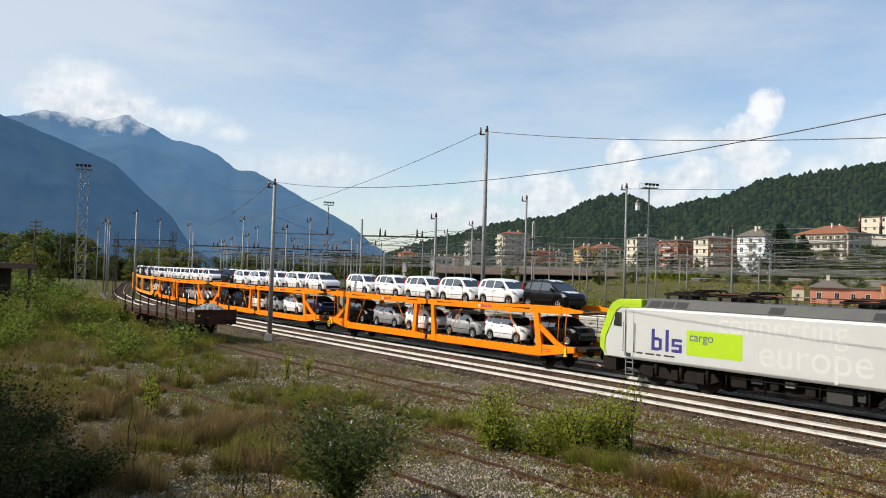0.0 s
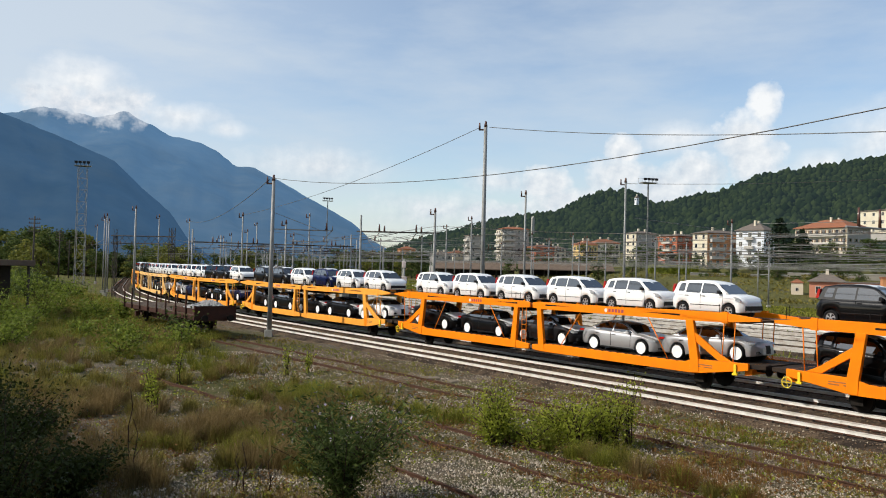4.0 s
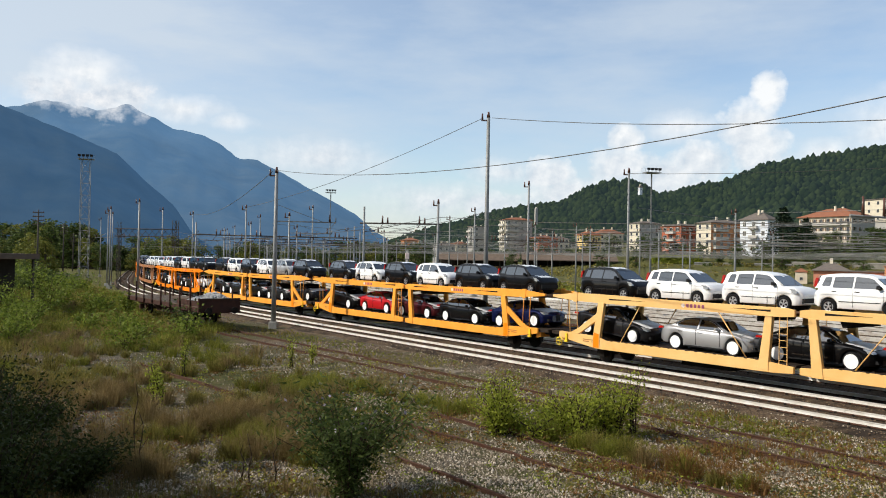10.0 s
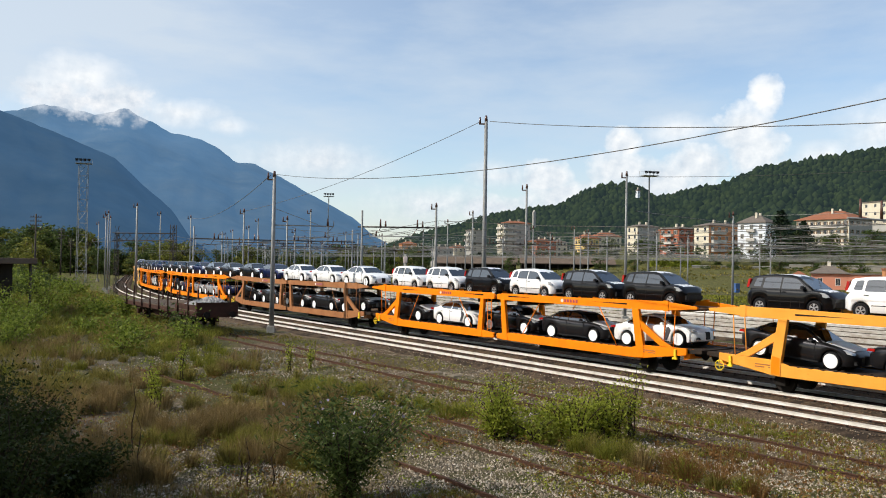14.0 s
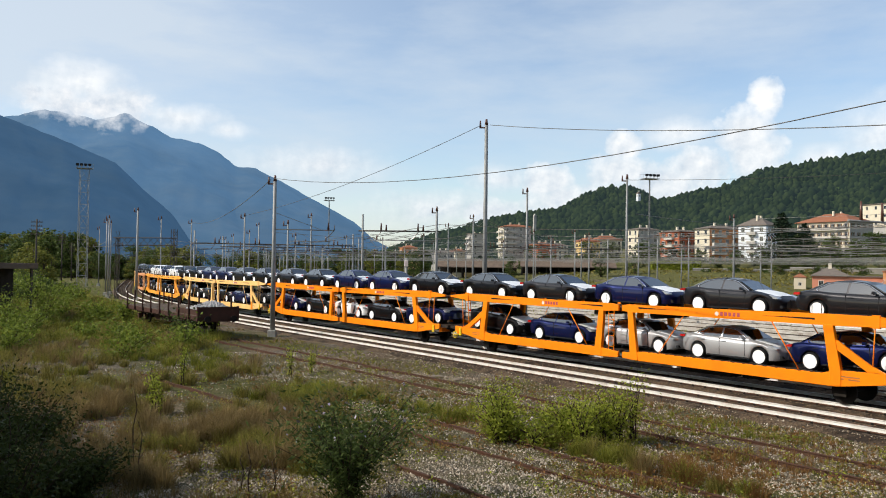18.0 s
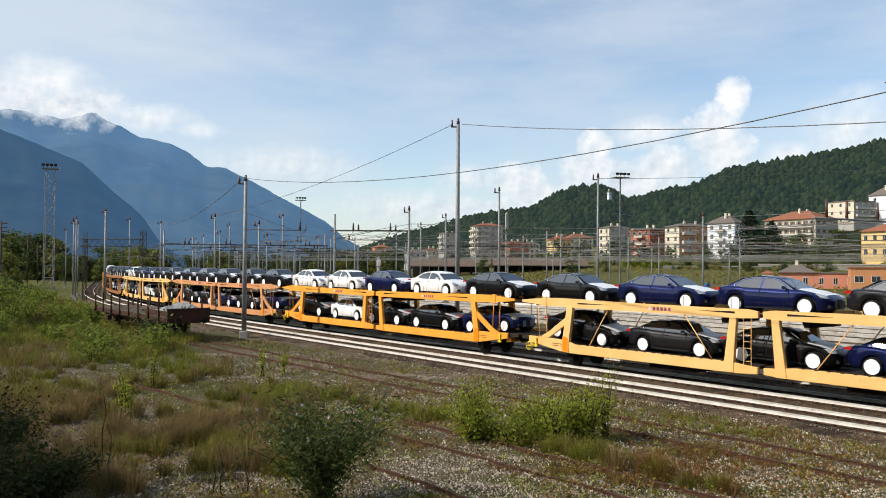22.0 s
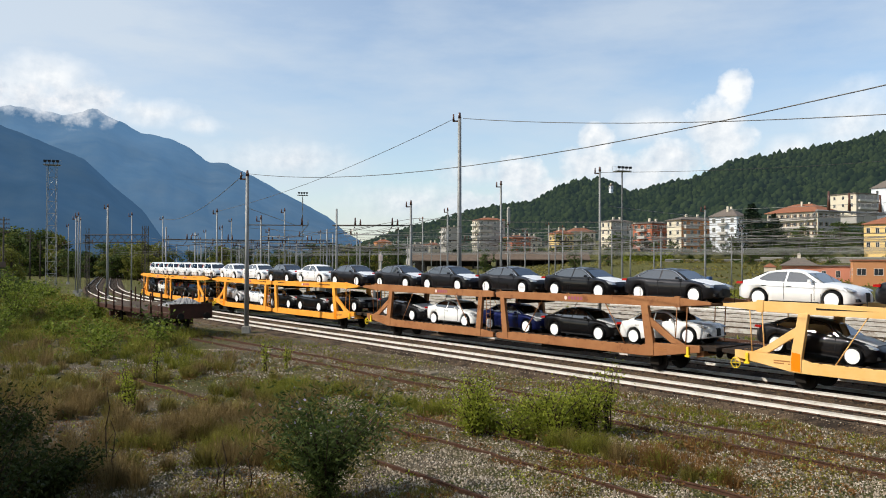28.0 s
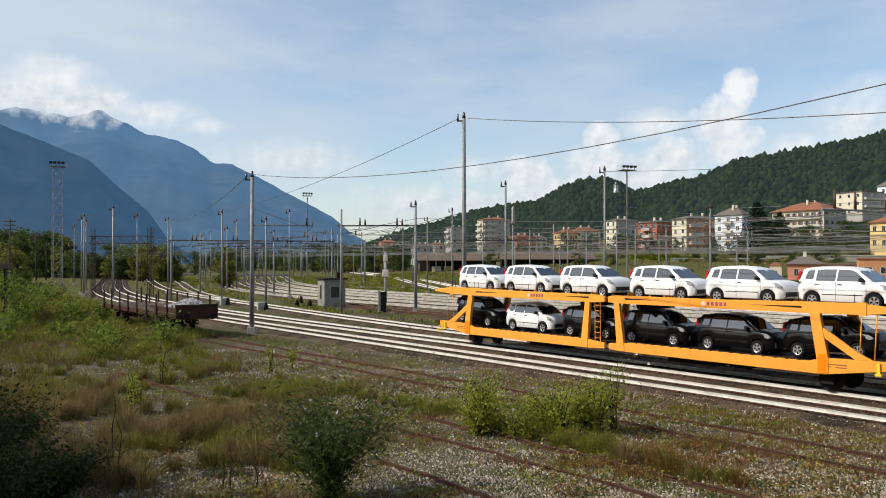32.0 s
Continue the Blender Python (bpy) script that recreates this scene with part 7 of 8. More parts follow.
        tagged(new("scrub", from_lists("scrub", v, f, [M["olive_grass" if k % 3 else "tree_leaf"]])), "low scrub along the foot of the yard wall", "scrub", "scrub along the wall", "stuff")


def forest_on_hill():
    """Tree crowns all over the wooded hill, uneven in size."""
    rng = random.Random(3)
    hill = bpy.data.objects["wooded_hill"].data
    verts, faces = [], []
    polys = [p for p in hill.polygons]
    co = [v.co.copy() for v in hill.vertices]
    ico = bmesh.new()
    bmesh.ops.create_icosphere(ico, subdivisions=1, radius=1.0)
    base = [v.co.copy() for v in ico.verts]
    tris = [tuple(v.index for v in f.verts) for f in ico.faces]
    ico.free()
    for p in polys:
        c = p.center
        if math.degrees(math.atan2(c.x, c.y)) > 36 or c.z < 6:
            continue
        n = p.area / 34.0
        k = int(n) + (rng.random() < n - int(n))
        for _ in range(min(k, 24)):
            w = [rng.random() for _ in p.vertices]
            s = sum(w)
            q = sum((co[v] * (a / s) for v, a in zip(p.vertices, w)), Vector())
            r = 1.6 + 4.0 * rng.random() ** 1.7
            hgt = r * rng.uniform(0.75, 1.35)
            i = len(verts)
            ph = rng.uniform(0, 6.28)
            for b in base:
                g = 1 + 0.28 * math.sin(b.x * 5 + ph) * math.cos(b.y * 4 - ph) + rng.uniform(-0.16, 0.16)
                verts.append((q.x + b.x * r * g, q.y + b.y * r * g, q.z + hgt * 0.3 + b.z * hgt * g))
            faces += [(i + a, i + b, i + c2) for a, b, c2 in tris]
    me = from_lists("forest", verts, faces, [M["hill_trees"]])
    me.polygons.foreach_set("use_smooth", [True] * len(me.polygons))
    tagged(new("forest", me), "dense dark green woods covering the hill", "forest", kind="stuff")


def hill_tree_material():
    # a third of the crowns' colour is haze painted as glow
    m = hazy("hill_crowns_painted_haze", (0.009, 0.019, 0.006), (0.046, 0.072, 0.020), (0.052, 0.083, 0.098), 0.34, 0.03)
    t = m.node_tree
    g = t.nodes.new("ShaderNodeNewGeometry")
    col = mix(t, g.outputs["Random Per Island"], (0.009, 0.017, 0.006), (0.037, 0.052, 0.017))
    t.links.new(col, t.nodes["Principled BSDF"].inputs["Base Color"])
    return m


M["hill_trees"] = hill_tree_material()

# ---- buildings ----
M["plaster_red"] = material("brick-red_plaster", (0.42, 0.135, 0.075), 0.9, 0, (0.36, 0.11, 0.06), 0.5, 0.6, 0.05, 8, (0.30, 0.12, 0.08), 0.3, 0.62)
M["plaster_orange"] = material("orange_plaster", (0.50, 0.235, 0.11), 0.9, 0, (0.44, 0.20, 0.09), 0.5, 0.6, 0.05, 8)
M["plaster_cream"] = material("cream_plaster", (0.62, 0.56, 0.44), 0.9, 0, (0.54, 0.48, 0.37), 0.4, 0.6, 0.05, 8, (0.42, 0.37, 0.29), 0.3, 0.62)
M["plaster_yellow"] = material("yellow_plaster", (0.66, 0.47, 0.20), 0.9, 0, (0.60, 0.42, 0.17), 0.4, 0.6, 0.05, 8)
M["plaster_white"] = material("bluish_white_plaster", (0.66, 0.69, 0.73), 0.9, 0, (0.58, 0.61, 0.65), 0.4, 0.6, 0.05, 8)
M["plaster_pink"] = material("salmon_pink_plaster", (0.56, 0.235, 0.155), 0.9, 0, (0.48, 0.20, 0.13), 0.5, 0.6, 0.05, 8, (0.38, 0.19, 0.13), 0.4, 0.62)
M["plaster_grey"] = material("grey_plaster", (0.36, 0.345, 0.32), 0.9, 0, (0.29, 0.28, 0.26), 0.4, 0.6, 0.05, 8)
M["tile_red"] = material("red_clay_roof_tiles", (0.28, 0.115, 0.065), 0.85, 0, (0.20, 0.085, 0.05), 1.2, 0.7, 0.3, 6, (0.14, 0.08, 0.055), 0.4, 0.6)
M["tile_grey"] = material("grey-brown_roof_slabs", (0.16, 0.135, 0.115), 0.85, 0, (0.11, 0.095, 0.085), 1.2, 0.7, 0.3, 6)
M["rust_roof"] = material("brown_corrugated_roof", (0.155, 0.115, 0.085), 0.8, 0.1, (0.10, 0.075, 0.06), 0.8, 0.7, 0.3, 8)
M["window_glass"] = glass("dark_window_glass", (0.03, 0.035, 0.04), 0.06)
M["window_frame"] = material("pale_window_frame", (0.58, 0.55, 0.50), 0.7, 0, None, 4, 0.3)
M["shutter"] = material("brown_shutter", (0.16, 0.10, 0.06), 0.8, 0, None, 4, 0.4)
M["balcony_grey"] = material("pale_balcony_concrete", (0.50, 0.475, 0.43), 0.85, 0, (0.40, 0.38, 0.34), 1, 0.5)
M["hut_wall"] = material("grimy_hut_concrete", (0.27, 0.255, 0.22), 0.9, 0, (0.19, 0.18, 0.155), 1.6, 0.8, 0.15, 20, (0.11, 0.10, 0.085), 1.3, 0.55)
M["slab_stone"] = material("weathered_slab_stone", (0.21, 0.175, 0.13), 0.9, 0, (0.14, 0.115, 0.085), 4, 0.7, 0.3, 25)
# flat near-black for unlit openings, also on a roof slab and shelter wall
M["dark_void"] = material("dark_matt_fill", (0.035, 0.03, 0.026), 0.9, 0, None, 3, 0.5)
M["yard_wall"] = material("grey_stone_wall", (0.27, 0.25, 0.21), 0.9, 0, (0.19, 0.175, 0.15), 0.7, 0.7, 0.3, 4, (0.12, 0.115, 0.09), 0.25, 0.58)
M["tan_boards"] = material("tan_shelter_boards", (0.44, 0.34, 0.20), 0.9, 0, (0.33, 0.25, 0.15), 2.0, 0.6, 0.1, 20, stretch=(0.3, 3, 3))
M["blue_paint"] = material("blue_tarpaulin", (0.04, 0.10, 0.26), 0.6, 0, None, 3, 0.4)

WIN = {}


def window_mesh(w, h, shuttered):
    key = (w, h, shuttered)
    if key not in WIN:
        bm = bmesh.new()
        quad_box(bm, -w / 2 - 0.09, w / 2 + 0.09, -0.04, 0.0, -h / 2 - 0.09, h / 2 + 0.09, 0)
        for s in (-1, 1):
            if shuttered:
                a, b = sorted((s * (w / 2 + 0.10), s * (w / 2 + 0.10 + w * 0.45)))
                quad_box(bm, a, b, -0.06, 0.0, -h / 2, h / 2, 2)
            a, b = sorted((s * 0.03, s * w / 2))
            quad_box(bm, a, b, -0.05, -0.01, -h / 2, h / 2, 1)
        WIN[key] = mesh_of(bm, "window", [M["window_frame"], M["window_glass"], M["shutter"]])
    return WIN[key]


def house(name, label, x, y, turn, wx, wy, z0, h, floors, nx, ny, wall, roof, side=None, roof_h=2.0, eave=0.5, balconies=(), flat=False, shutters=False, win=(1.1, 1.5), group="houses of the town", chimneys=2):
    """A house from its nearest corner: wx along the face that looks at the camera's right, wy along the face to its left."""
    root = thing(name, label, "building", group, at=pose(x, y, z0, 0, 0, turn))
    bm = bmesh.new()
    quad_box(bm, 0, wx, 0, wy, -3.0, h)
    part("wall", bm, M[wall], root)
    if side:
        part("wall_face", box_bm(-0.04, 0.0, 0.02, wy - 0.02, 0, h - 0.05), M[side], root)
    st = h / floors
    for f in range(floors):
        zc = f * st + st * 0.55
        for i in range(nx):
            part("window", window_mesh(*win, shutters), None, root, at=pose((i + 0.5) * wx / nx, -0.001, zc))
        for i in range(ny):
            part("window", window_mesh(*win, shutters), None, root, at=pose(-0.045 if side else -0.001, (i + 0.5) * wy / ny, zc, 0, 0, -90))
        for face, u0, u1 in balconies:
            if f == 0 and floors > 2:
                continue
            bm = bmesh.new()
            zb = f * st + 0.1
            if face == "x":
                quad_box(bm, u0, u1, -1.25, 0.0, zb - 0.12, zb)
                quad_box(bm, u0, u1, -1.25, -1.17, zb, zb + 0.95)
                for e in (u0, u1 - 0.08):
                    quad_box(bm, e, e + 0.08, -1.17, 0, zb, zb + 0.95)
            else:
                quad_box(bm, -1.25, 0.0, u0, u1, zb - 0.12, zb)
                quad_box(bm, -1.25, -1.17, u0, u1, zb, zb + 0.95)
                for e in (u0, u1 - 0.08):
                    quad_box(bm, -1.17, 0, e, e + 0.08, zb, zb + 0.95)
            part("balcony", bm, M["balcony_grey"], root)
    bm = bmesh.new()
    if flat:
        quad_box(bm, -eave, wx + eave, -eave, wy + eave, h, h + 0.35)
    else:
        k = min(wx, wy) / 2
        a = [(-eave, -eave), (wx + eave, -eave), (wx + eave, wy + eave), (-eave, wy + eave)]
        top = [(k, k), (wx - k, k), (wx - k, wy - k), (k, wy - k)]
        lo = [bm.verts.new((p, q, h)) for p, q in a]
        mid = [bm.verts.new((p, q, h + 0.18)) for p, q in a]
        hi = [bm.verts.new((p, q, h + roof_h)) for p, q in ((k, k + 0.01) if wx < wy else (k, k), (wx - k, wy - k) if wx >= wy else (k, wy - k))]
        bm.faces.new(lo)
        for i in range(4):
            bm.faces.new((lo[i], lo[(i + 1) % 4], mid[(i + 1) % 4], mid[i]))
        if wx >= wy:
            bm.faces.new((mid[0], mid[1], hi[1], hi[0]))
            bm.faces.new((mid[1], mid[2], hi[1]))
            bm.faces.new((mid[2], mid[3], hi[0], hi[1]))
            bm.faces.new((mid[3], mid[0], hi[0]))
        else:
            bm.faces.new((mid[0], mid[1], hi[0]))
            bm.faces.new((mid[1], mid[2], hi[1], hi[0]))
            bm.faces.new((mid[2], mid[3], hi[1]))
            bm.faces.new((mid[3], mid[0], hi[0], hi[1]))
    cover = part("roof", bm, M[roof], root)
    for c in range(chimneys):
        u = (c + 1) / (chimneys + 1)
        part("chimney", box_bm(wx * u - 0.35, wx * u + 0.35, wy * 0.45 - 0.35, wy * 0.45 + 0.35, h, h + (roof_h if not flat else 0.3) + 0.9), M["plaster_cream"], cover)
    return root


def build_town():
    house("apartment_house", "red plastered apartment house with small balconies", 85.4, 287.5, 30, 10, 9.3, 7.3, 11.4, 4, 3, 3, "plaster_red", "tile_grey", roof_h=1.2, balconies=(("y", 2.5, 6.5),), shutters=True)
    house("apartment_house", "orange apartment house with long balconies and cream corner", 92.2, 274.9, 20, 15, 8, 7.4, 12.0, 4, 5, 2, "plaster_orange", "tile_grey", side="plaster_cream", roof_h=1.4, balconies=(("x", 1.0, 6.5), ("x", 9.5, 14.5)))
    house("apartment_house", "bluish-white apartment house with a hipped roof", 109.3, 268.6, 40, 7.5, 10.2, 7.8, 12.6, 4, 2, 3, "plaster_white", "tile_grey", roof_h=2.8, balconies=(("y", 3.5, 6.5),))
    house("villa", "long cream villa with red tiled roof and loggias", 164.5, 321.0, 30, 16, 24, 15.0, 10.6, 3, 4, 8, "plaster_grey", "tile_red", side="plaster_cream", roof_h=4.0, eave=0.9, balconies=(("y", 1.0, 23.0),), shutters=True)
    house("terrace_house", "grey balconied house on the slope with a flat roof", 206, 366, 24, 22, 14, 26.0, 11.0, 3, 5, 3, "plaster_grey", "tile_grey", side="plaster_cream", flat=True, balconies=(("x", 1, 20),))
    house("terrace_house", "white gabled house high on the slope", 224, 364, 30, 9, 12, 27.0, 13.0, 3, 2, 2, "plaster_white", "tile_grey", roof_h=4.0)
    house("yellow_house", "yellow plastered house with brown roof", 135.5, 222.5, 22, 16, 9, 7.6, 8.2, 2, 5, 3, "plaster_yellow", "tile_red", roof_h=2.4)
    house("railway_building", "low salmon-pink railway building with hipped roof", 84.0, 180.6, -26, 7.3, 6.5, -0.2, 4.0, 1, 2, 1, "plaster_pink", "tile_grey", roof_h=2.1, win=(0.9, 1.5), chimneys=1)
    house("railway_building", "long low salmon-pink railway building with flat roof", 90.6, 177.4, -26, 11.5, 7, -0.2, 3.9, 1, 4, 2, "plaster_pink", "tile_grey", flat=True, win=(0.8, 1.4), eave=0.25, chimneys=0)
    house("railway_building", "flat-roofed orange brick railway building", 92.4, 165.6, -26, 16, 9, -0.2, 5.1, 1, 5, 2, "plaster_orange", "tile_red", flat=True, win=(1.6, 1.3), eave=0.2, chimneys=0)
    house("hut", "small pale shed with a pitched brown roof", 82.8, 187.3, -24, 2.6, 3.0, 0.0, 3.4, 1, 1, 1, "plaster_cream", "tile_red", roof_h=1.0, win=(0.6, 0.7), eave=0.15, chimneys=0)
    house("apartment_house", "grey balconied apartment tower below the hill", 31.5, 417.0, 14, 15, 10, 11.0, 15.5, 5, 4, 3, "plaster_grey", "tile_red", side="plaster_cream", roof_h=1.6, balconies=(("x", 0.5, 7.0), ("y", 1, 9)))
    house("apartment_house", "narrow grey apartment tower with balconies", 14.8, 429.0, 16, 9, 9, 11.0, 12.0, 4, 2, 2, "plaster_grey", "tile_grey", flat=True, balconies=(("y", 1, 8),))
    house("yellow_house", "bright yellow gabled house below the hill", 66.5, 374.0, 28, 9, 8, 9.5, 8.2, 2, 3, 2, "plaster_yellow", "tile_red", roof_h=2.4)
    house("brown_roofed_house", "house with a broad brown tiled roof", 80.0, 412.0, 16, 14, 9, 13.0, 7.0, 2, 4, 2, "plaster_cream", "tile_red", roof_h=2.6)
    house("apartment_house", "pinkish-grey apartment house above the yard", 78.5, 320.0, 22, 10, 7.5, 9.5, 11.5, 4, 3, 2, "plaster_grey", "tile_grey", roof_h=1.2, side="plaster_cream")
    house("station_building", "small yellow station building with an awning", -15.0, 329.0, 12, 7, 6, -0.3, 10.0, 2, 3, 2, "plaster_yellow", "tile_grey", roof_h=1.5)
    for i, (x, y, w, d, h, wall, roof) in enumerate(((-34, 452, 10, 9, 12, "plaster_cream", "tile_red"), (-24, 455, 9, 8, 15, "plaster_orange", "tile_red"), (-4, 420, 10, 8, 10, "plaster_grey", "tile_grey"), (6, 440, 8, 8, 10, "plaster_cream", "tile_red"), (48, 405, 12, 9, 9, "plaster_red", "tile_red"), (58, 425, 9, 9, 8, "plaster_cream", "tile_grey"), (100, 380, 12, 10, 9, "plaster_cream", "tile_red"), (122, 372, 11, 9, 9, "plaster_orange", "tile_red"))):
        house("town_house", "plain plastered town house under a low roof", x, y, 10 + i * 5 % 23, w, d, lay(x, y), h, 3, 3, 2, wall, roof, roof_h=1.8)
    # the chapel and the bell tower on the hill
    bm = bmesh.new()
    quad_box(bm, -1.3, 1.3, -1.3, 1.3, -8, 7)
    prism(bm, [(-1.5, 7), (1.5, 7), (0, 9.5)], -1.5, 1.5)
    thing("bell_tower", "slim dark bell tower on the wooded slope", "tower", at=pose(90.5, 794, 50.0, 0, 0, 20), bm=bm, material=M["plaster_grey"])
    house("chapel", "small white chapel on the hilltop among trees", 204.5, 836.0, 25, 3.4, 3.2, 80.5, 4.6, 1, 1, 1, "plaster_white", "tile_grey", roof_h=2.6)
    # long sheds across the yard
    for i, (x, y, L, h) in enumerate(((-2.0, 262.0, 26, 5.2), (25.5, 259.0, 30, 5.6))):
        root = thing("goods_shed", "long open goods shed with a brown corrugated roof", "shed", "sheds across the yard", at=pose(x, y, 0.3, 0, 0, -5))
        bm = bmesh.new()
        prism(bm, [(-1.4, h - 0.6), (5.0, h + 1.9), (11.4, h - 0.6), (11.4, h - 0.85), (5.0, h + 1.6), (-1.4, h - 0.85)], -0.5, L + 0.5, "x")
        part("roof", bm, M["rust_roof"], root)
        for k in range(int(L / 4) + 1):
            for yy in (0.0, 10.0):
                part("post", box_bm(k * 4 - 0.15, k * 4 + 0.15, yy - 0.15, yy + 0.15, -1.5, h - 0.3), M["dark_pole"], root)
        # near-black wall stands in for the darkness inside the open shed
        part("back_wall", box_bm(0, L, 9.6, 9.8, -1.5, h - 0.4), M["dark_void"], root)
        # pale panels added inside stand for bright gaps through the shed
        for k in range(int(L / 4)):
            if (k + i) % 3:
                part("panel", box_bm(k * 4 + 0.4, k * 4 + 3.6, 5.0, 5.15, -1.0, 2.6), M["plaster_cream" if k % 2 else "plaster_yellow"], root)
        bm = bmesh.new()
        for k in range(int(L)):
            quad_box(bm, k + 0.2, k + 0.3, -1.45, -1.3, h - 0.9, h - 0.52)
        tagged(part("roof_ribs", bm, M["rust_roof"], root), kind="stuff")
    # walls that hold up the town above the yard
    for (x0, y0), (x1, y1), z0, z1 in (((77.0, 245.0), (103.0, 235.5), -1, 5.2), ((103.0, 235.5), (160.0, 196.0), -1, 5.9), ((64.0, 255.5), (77.0, 250.0), -1, 4.4)):
        L = math.hypot(x1 - x0, y1 - y0)
        root = thing("wall_yard", "grey stone retaining wall above the yard", "wall", kind="structure", at=pose(x0, y0, 0, 0, 0, math.degrees(math.atan2(y1 - y0, x1 - x0))))
        part("wall_face", box_bm(0, L, 0, 0.8, z0, z1), M["yard_wall"], root)
        part("coping", box_bm(0, L, -0.15, 0.95, z1, z1 + 0.25), M["concrete"], root)
        for k in range(int(L / 6)):
            part("buttress", box_bm(k * 6 + 1, k * 6 + 1.6, -0.25, 0.0, z0, z1 - 0.4), M["yard_wall"], root)


def build_yard_things():
    # the concrete signal hut
    root = thing("signal_hut", "small weathered concrete hut with a flat roof slab", "hut", at=pose(-10.6, 85.0, -0.3, 0, 0, 24))
    W, D, Hh = 2.35, 2.5, 3.0
    bm = bmesh.new()
    for a in ((0, W, 0, 0.15), (0, W, D - 0.15, D), (0, 0.15, 0.15, D - 0.15), (W - 0.15, W, 0.15, D - 0.15)):
        quad_box(bm, *a, -0.3, Hh)
    part("wall", bm, M["hut_wall"], root)
    part("roof_slab", box_bm(-0.2, W + 0.2, -0.2, D + 0.2, Hh, Hh + 0.16), M["dark_void"], root, "dark flat roof slab", bevel=0.02)
    part("window_recess", box_bm(0.6, 1.75, -0.03, 0.01, 0.95, 2.35), M["plaster_grey"], root, bevel=0.01)
    part("pane", box_bm(0.7, 1.65, -0.045, -0.028, 1.05, 2.25), M["window_glass"], root)
    part("grille_window", box_bm(-0.03, 0.01, 1.05, 1.6, 0.9, 2.4), M["dark_void"], root)
    part("roof_box", box_bm(1.75, 2.1, 1.0, 1.35, Hh + 0.16, Hh + 0.75), M["black_iron"], root)
    # relay cabinet and the post beside it
    root = thing("relay_cabinet", "dark grey trackside cabinet beside a pale post", "cabinet", at=pose(-3.9, 77.2, -0.4, 0, 0, 12))
    part("body", box_bm(-0.25, 0.25, -0.2, 0.2, 0.1, 2.1), M["trim_black"], root, bevel=0.02)
    part("plinth", box_bm(-0.35, 0.3, -0.28, 0.28, -0.2, 0.1), M["concrete"], root)
    part("side_post", box_bm(-0.52, -0.30, -0.15, 0.15, -0.2, 2.2), M["concrete"], root)
    root = thing("signal_post", "pale grey signal post with white heads", "signal", at=pose(-4.3, 90.0, -0.4))
    bm = bmesh.new()
    tube(bm, (0, 0, -0.2), (0, 0, 6.1), 0.16, 0.13, 10)
    part("post", bm, M["concrete"], root)
    part("head", box_bm(-0.35, 0.35, -0.25, 0.2, 3.3, 4.1), M["logo_white"], root, bevel=0.04)
    part("head", box_bm(-0.22, 0.22, -0.2, 0.2, 5.1, 5.8), M["logo_white"], root, bevel=0.04)
    # ground signals and point machines
    for i, (x, y) in enumerate(((-22.6, 92.0), (-16.2, 82.0), (-14.0, 88.0), (-12.4, 86.6), (-14.8, 96.0))):
        root = thing("ground_signal", "squat black ground signal beside the track", "signal", "ground signals", at=pose(x, y, -0.4, 0, 0, i * 17))
        part("body", box_bm(-0.22, 0.22, -0.15, 0.15, 0, 0.55), M["black_iron"], root, bevel=0.03)
        part("lamp", box_bm(-0.12, 0.12, -0.18, 0.12, 0.55, 0.85), M["black_iron"], root, bevel=0.03)
    for i, (x, y) in enumerate(((-23.0, 92.3), (-16.8, 82.9))):
        root = thing("concrete_block", "pale concrete foundation block by a mast", "block", "foundation blocks", at=pose(x, y, -0.45, 0, 0, 20))
        part("block", box_bm(-0.5, 0.5, -0.4, 0.4, 0, 0.9), M["concrete"], root, bevel=0.04)
    bm = bmesh.new()
    quad_box(bm, -0.5, 0.5, -0.4, 0.4, 0, 1.9)
    thing("blue_cabinet", "blue cabinet standing in the yard", "cabinet", at=pose(60.5, 163, -0.3, 0, 0, 20), bm=bm, material=M["blue_paint"], bevel=0.04)
    # the flat-roofed hut at the far left, beside the bank
    root = thing("trackside_shelter", "low shelter with a flat rusty roof in the bushes", "shelter", at=pose(-37.0, 63.2, 0.1, 0, 0, -18))
    part("roof", box_bm(-3.4, 3.2, -2.6, 2.6, 4.0, 4.45), M["rust_roof"], root, bevel=0.03)
    part("fascia", box_bm(-3.45, 3.25, -2.72, -2.6, 3.85, 4.48), M["tan_boards"], root)
    part("wall", box_bm(-3.0, 0.9, -2.3, 2.3, -0.8, 4.0), M["dark_void"], root)
    for y in (-2.3, 2.3):
        part("post", box_bm(2.7, 2.86, y - 0.08, y + 0.08, -0.8, 4.0), M["dark_pole"], root)
    # stone slabs left beside the sidings
    for i, (x, y, w) in enumerate(((-0.4, 36.2, 1.5), (0.6, 35.6, 1.0), (-8.5, 45.2, 0.8))):
        bm = box_bm(-w * 0.3, w * 0.3, -0.24, 0.24, -0.1, 0.06)
        thing("stone_slab", "loose flat slab of brown-grey stone by the siding", "slab", "slabs by the siding", at=pose(x, y, lay(x, y) + 0.02, 3, 2, 20 + i * 25), bm=bm, material=M["slab_stone"], bevel=0.03)


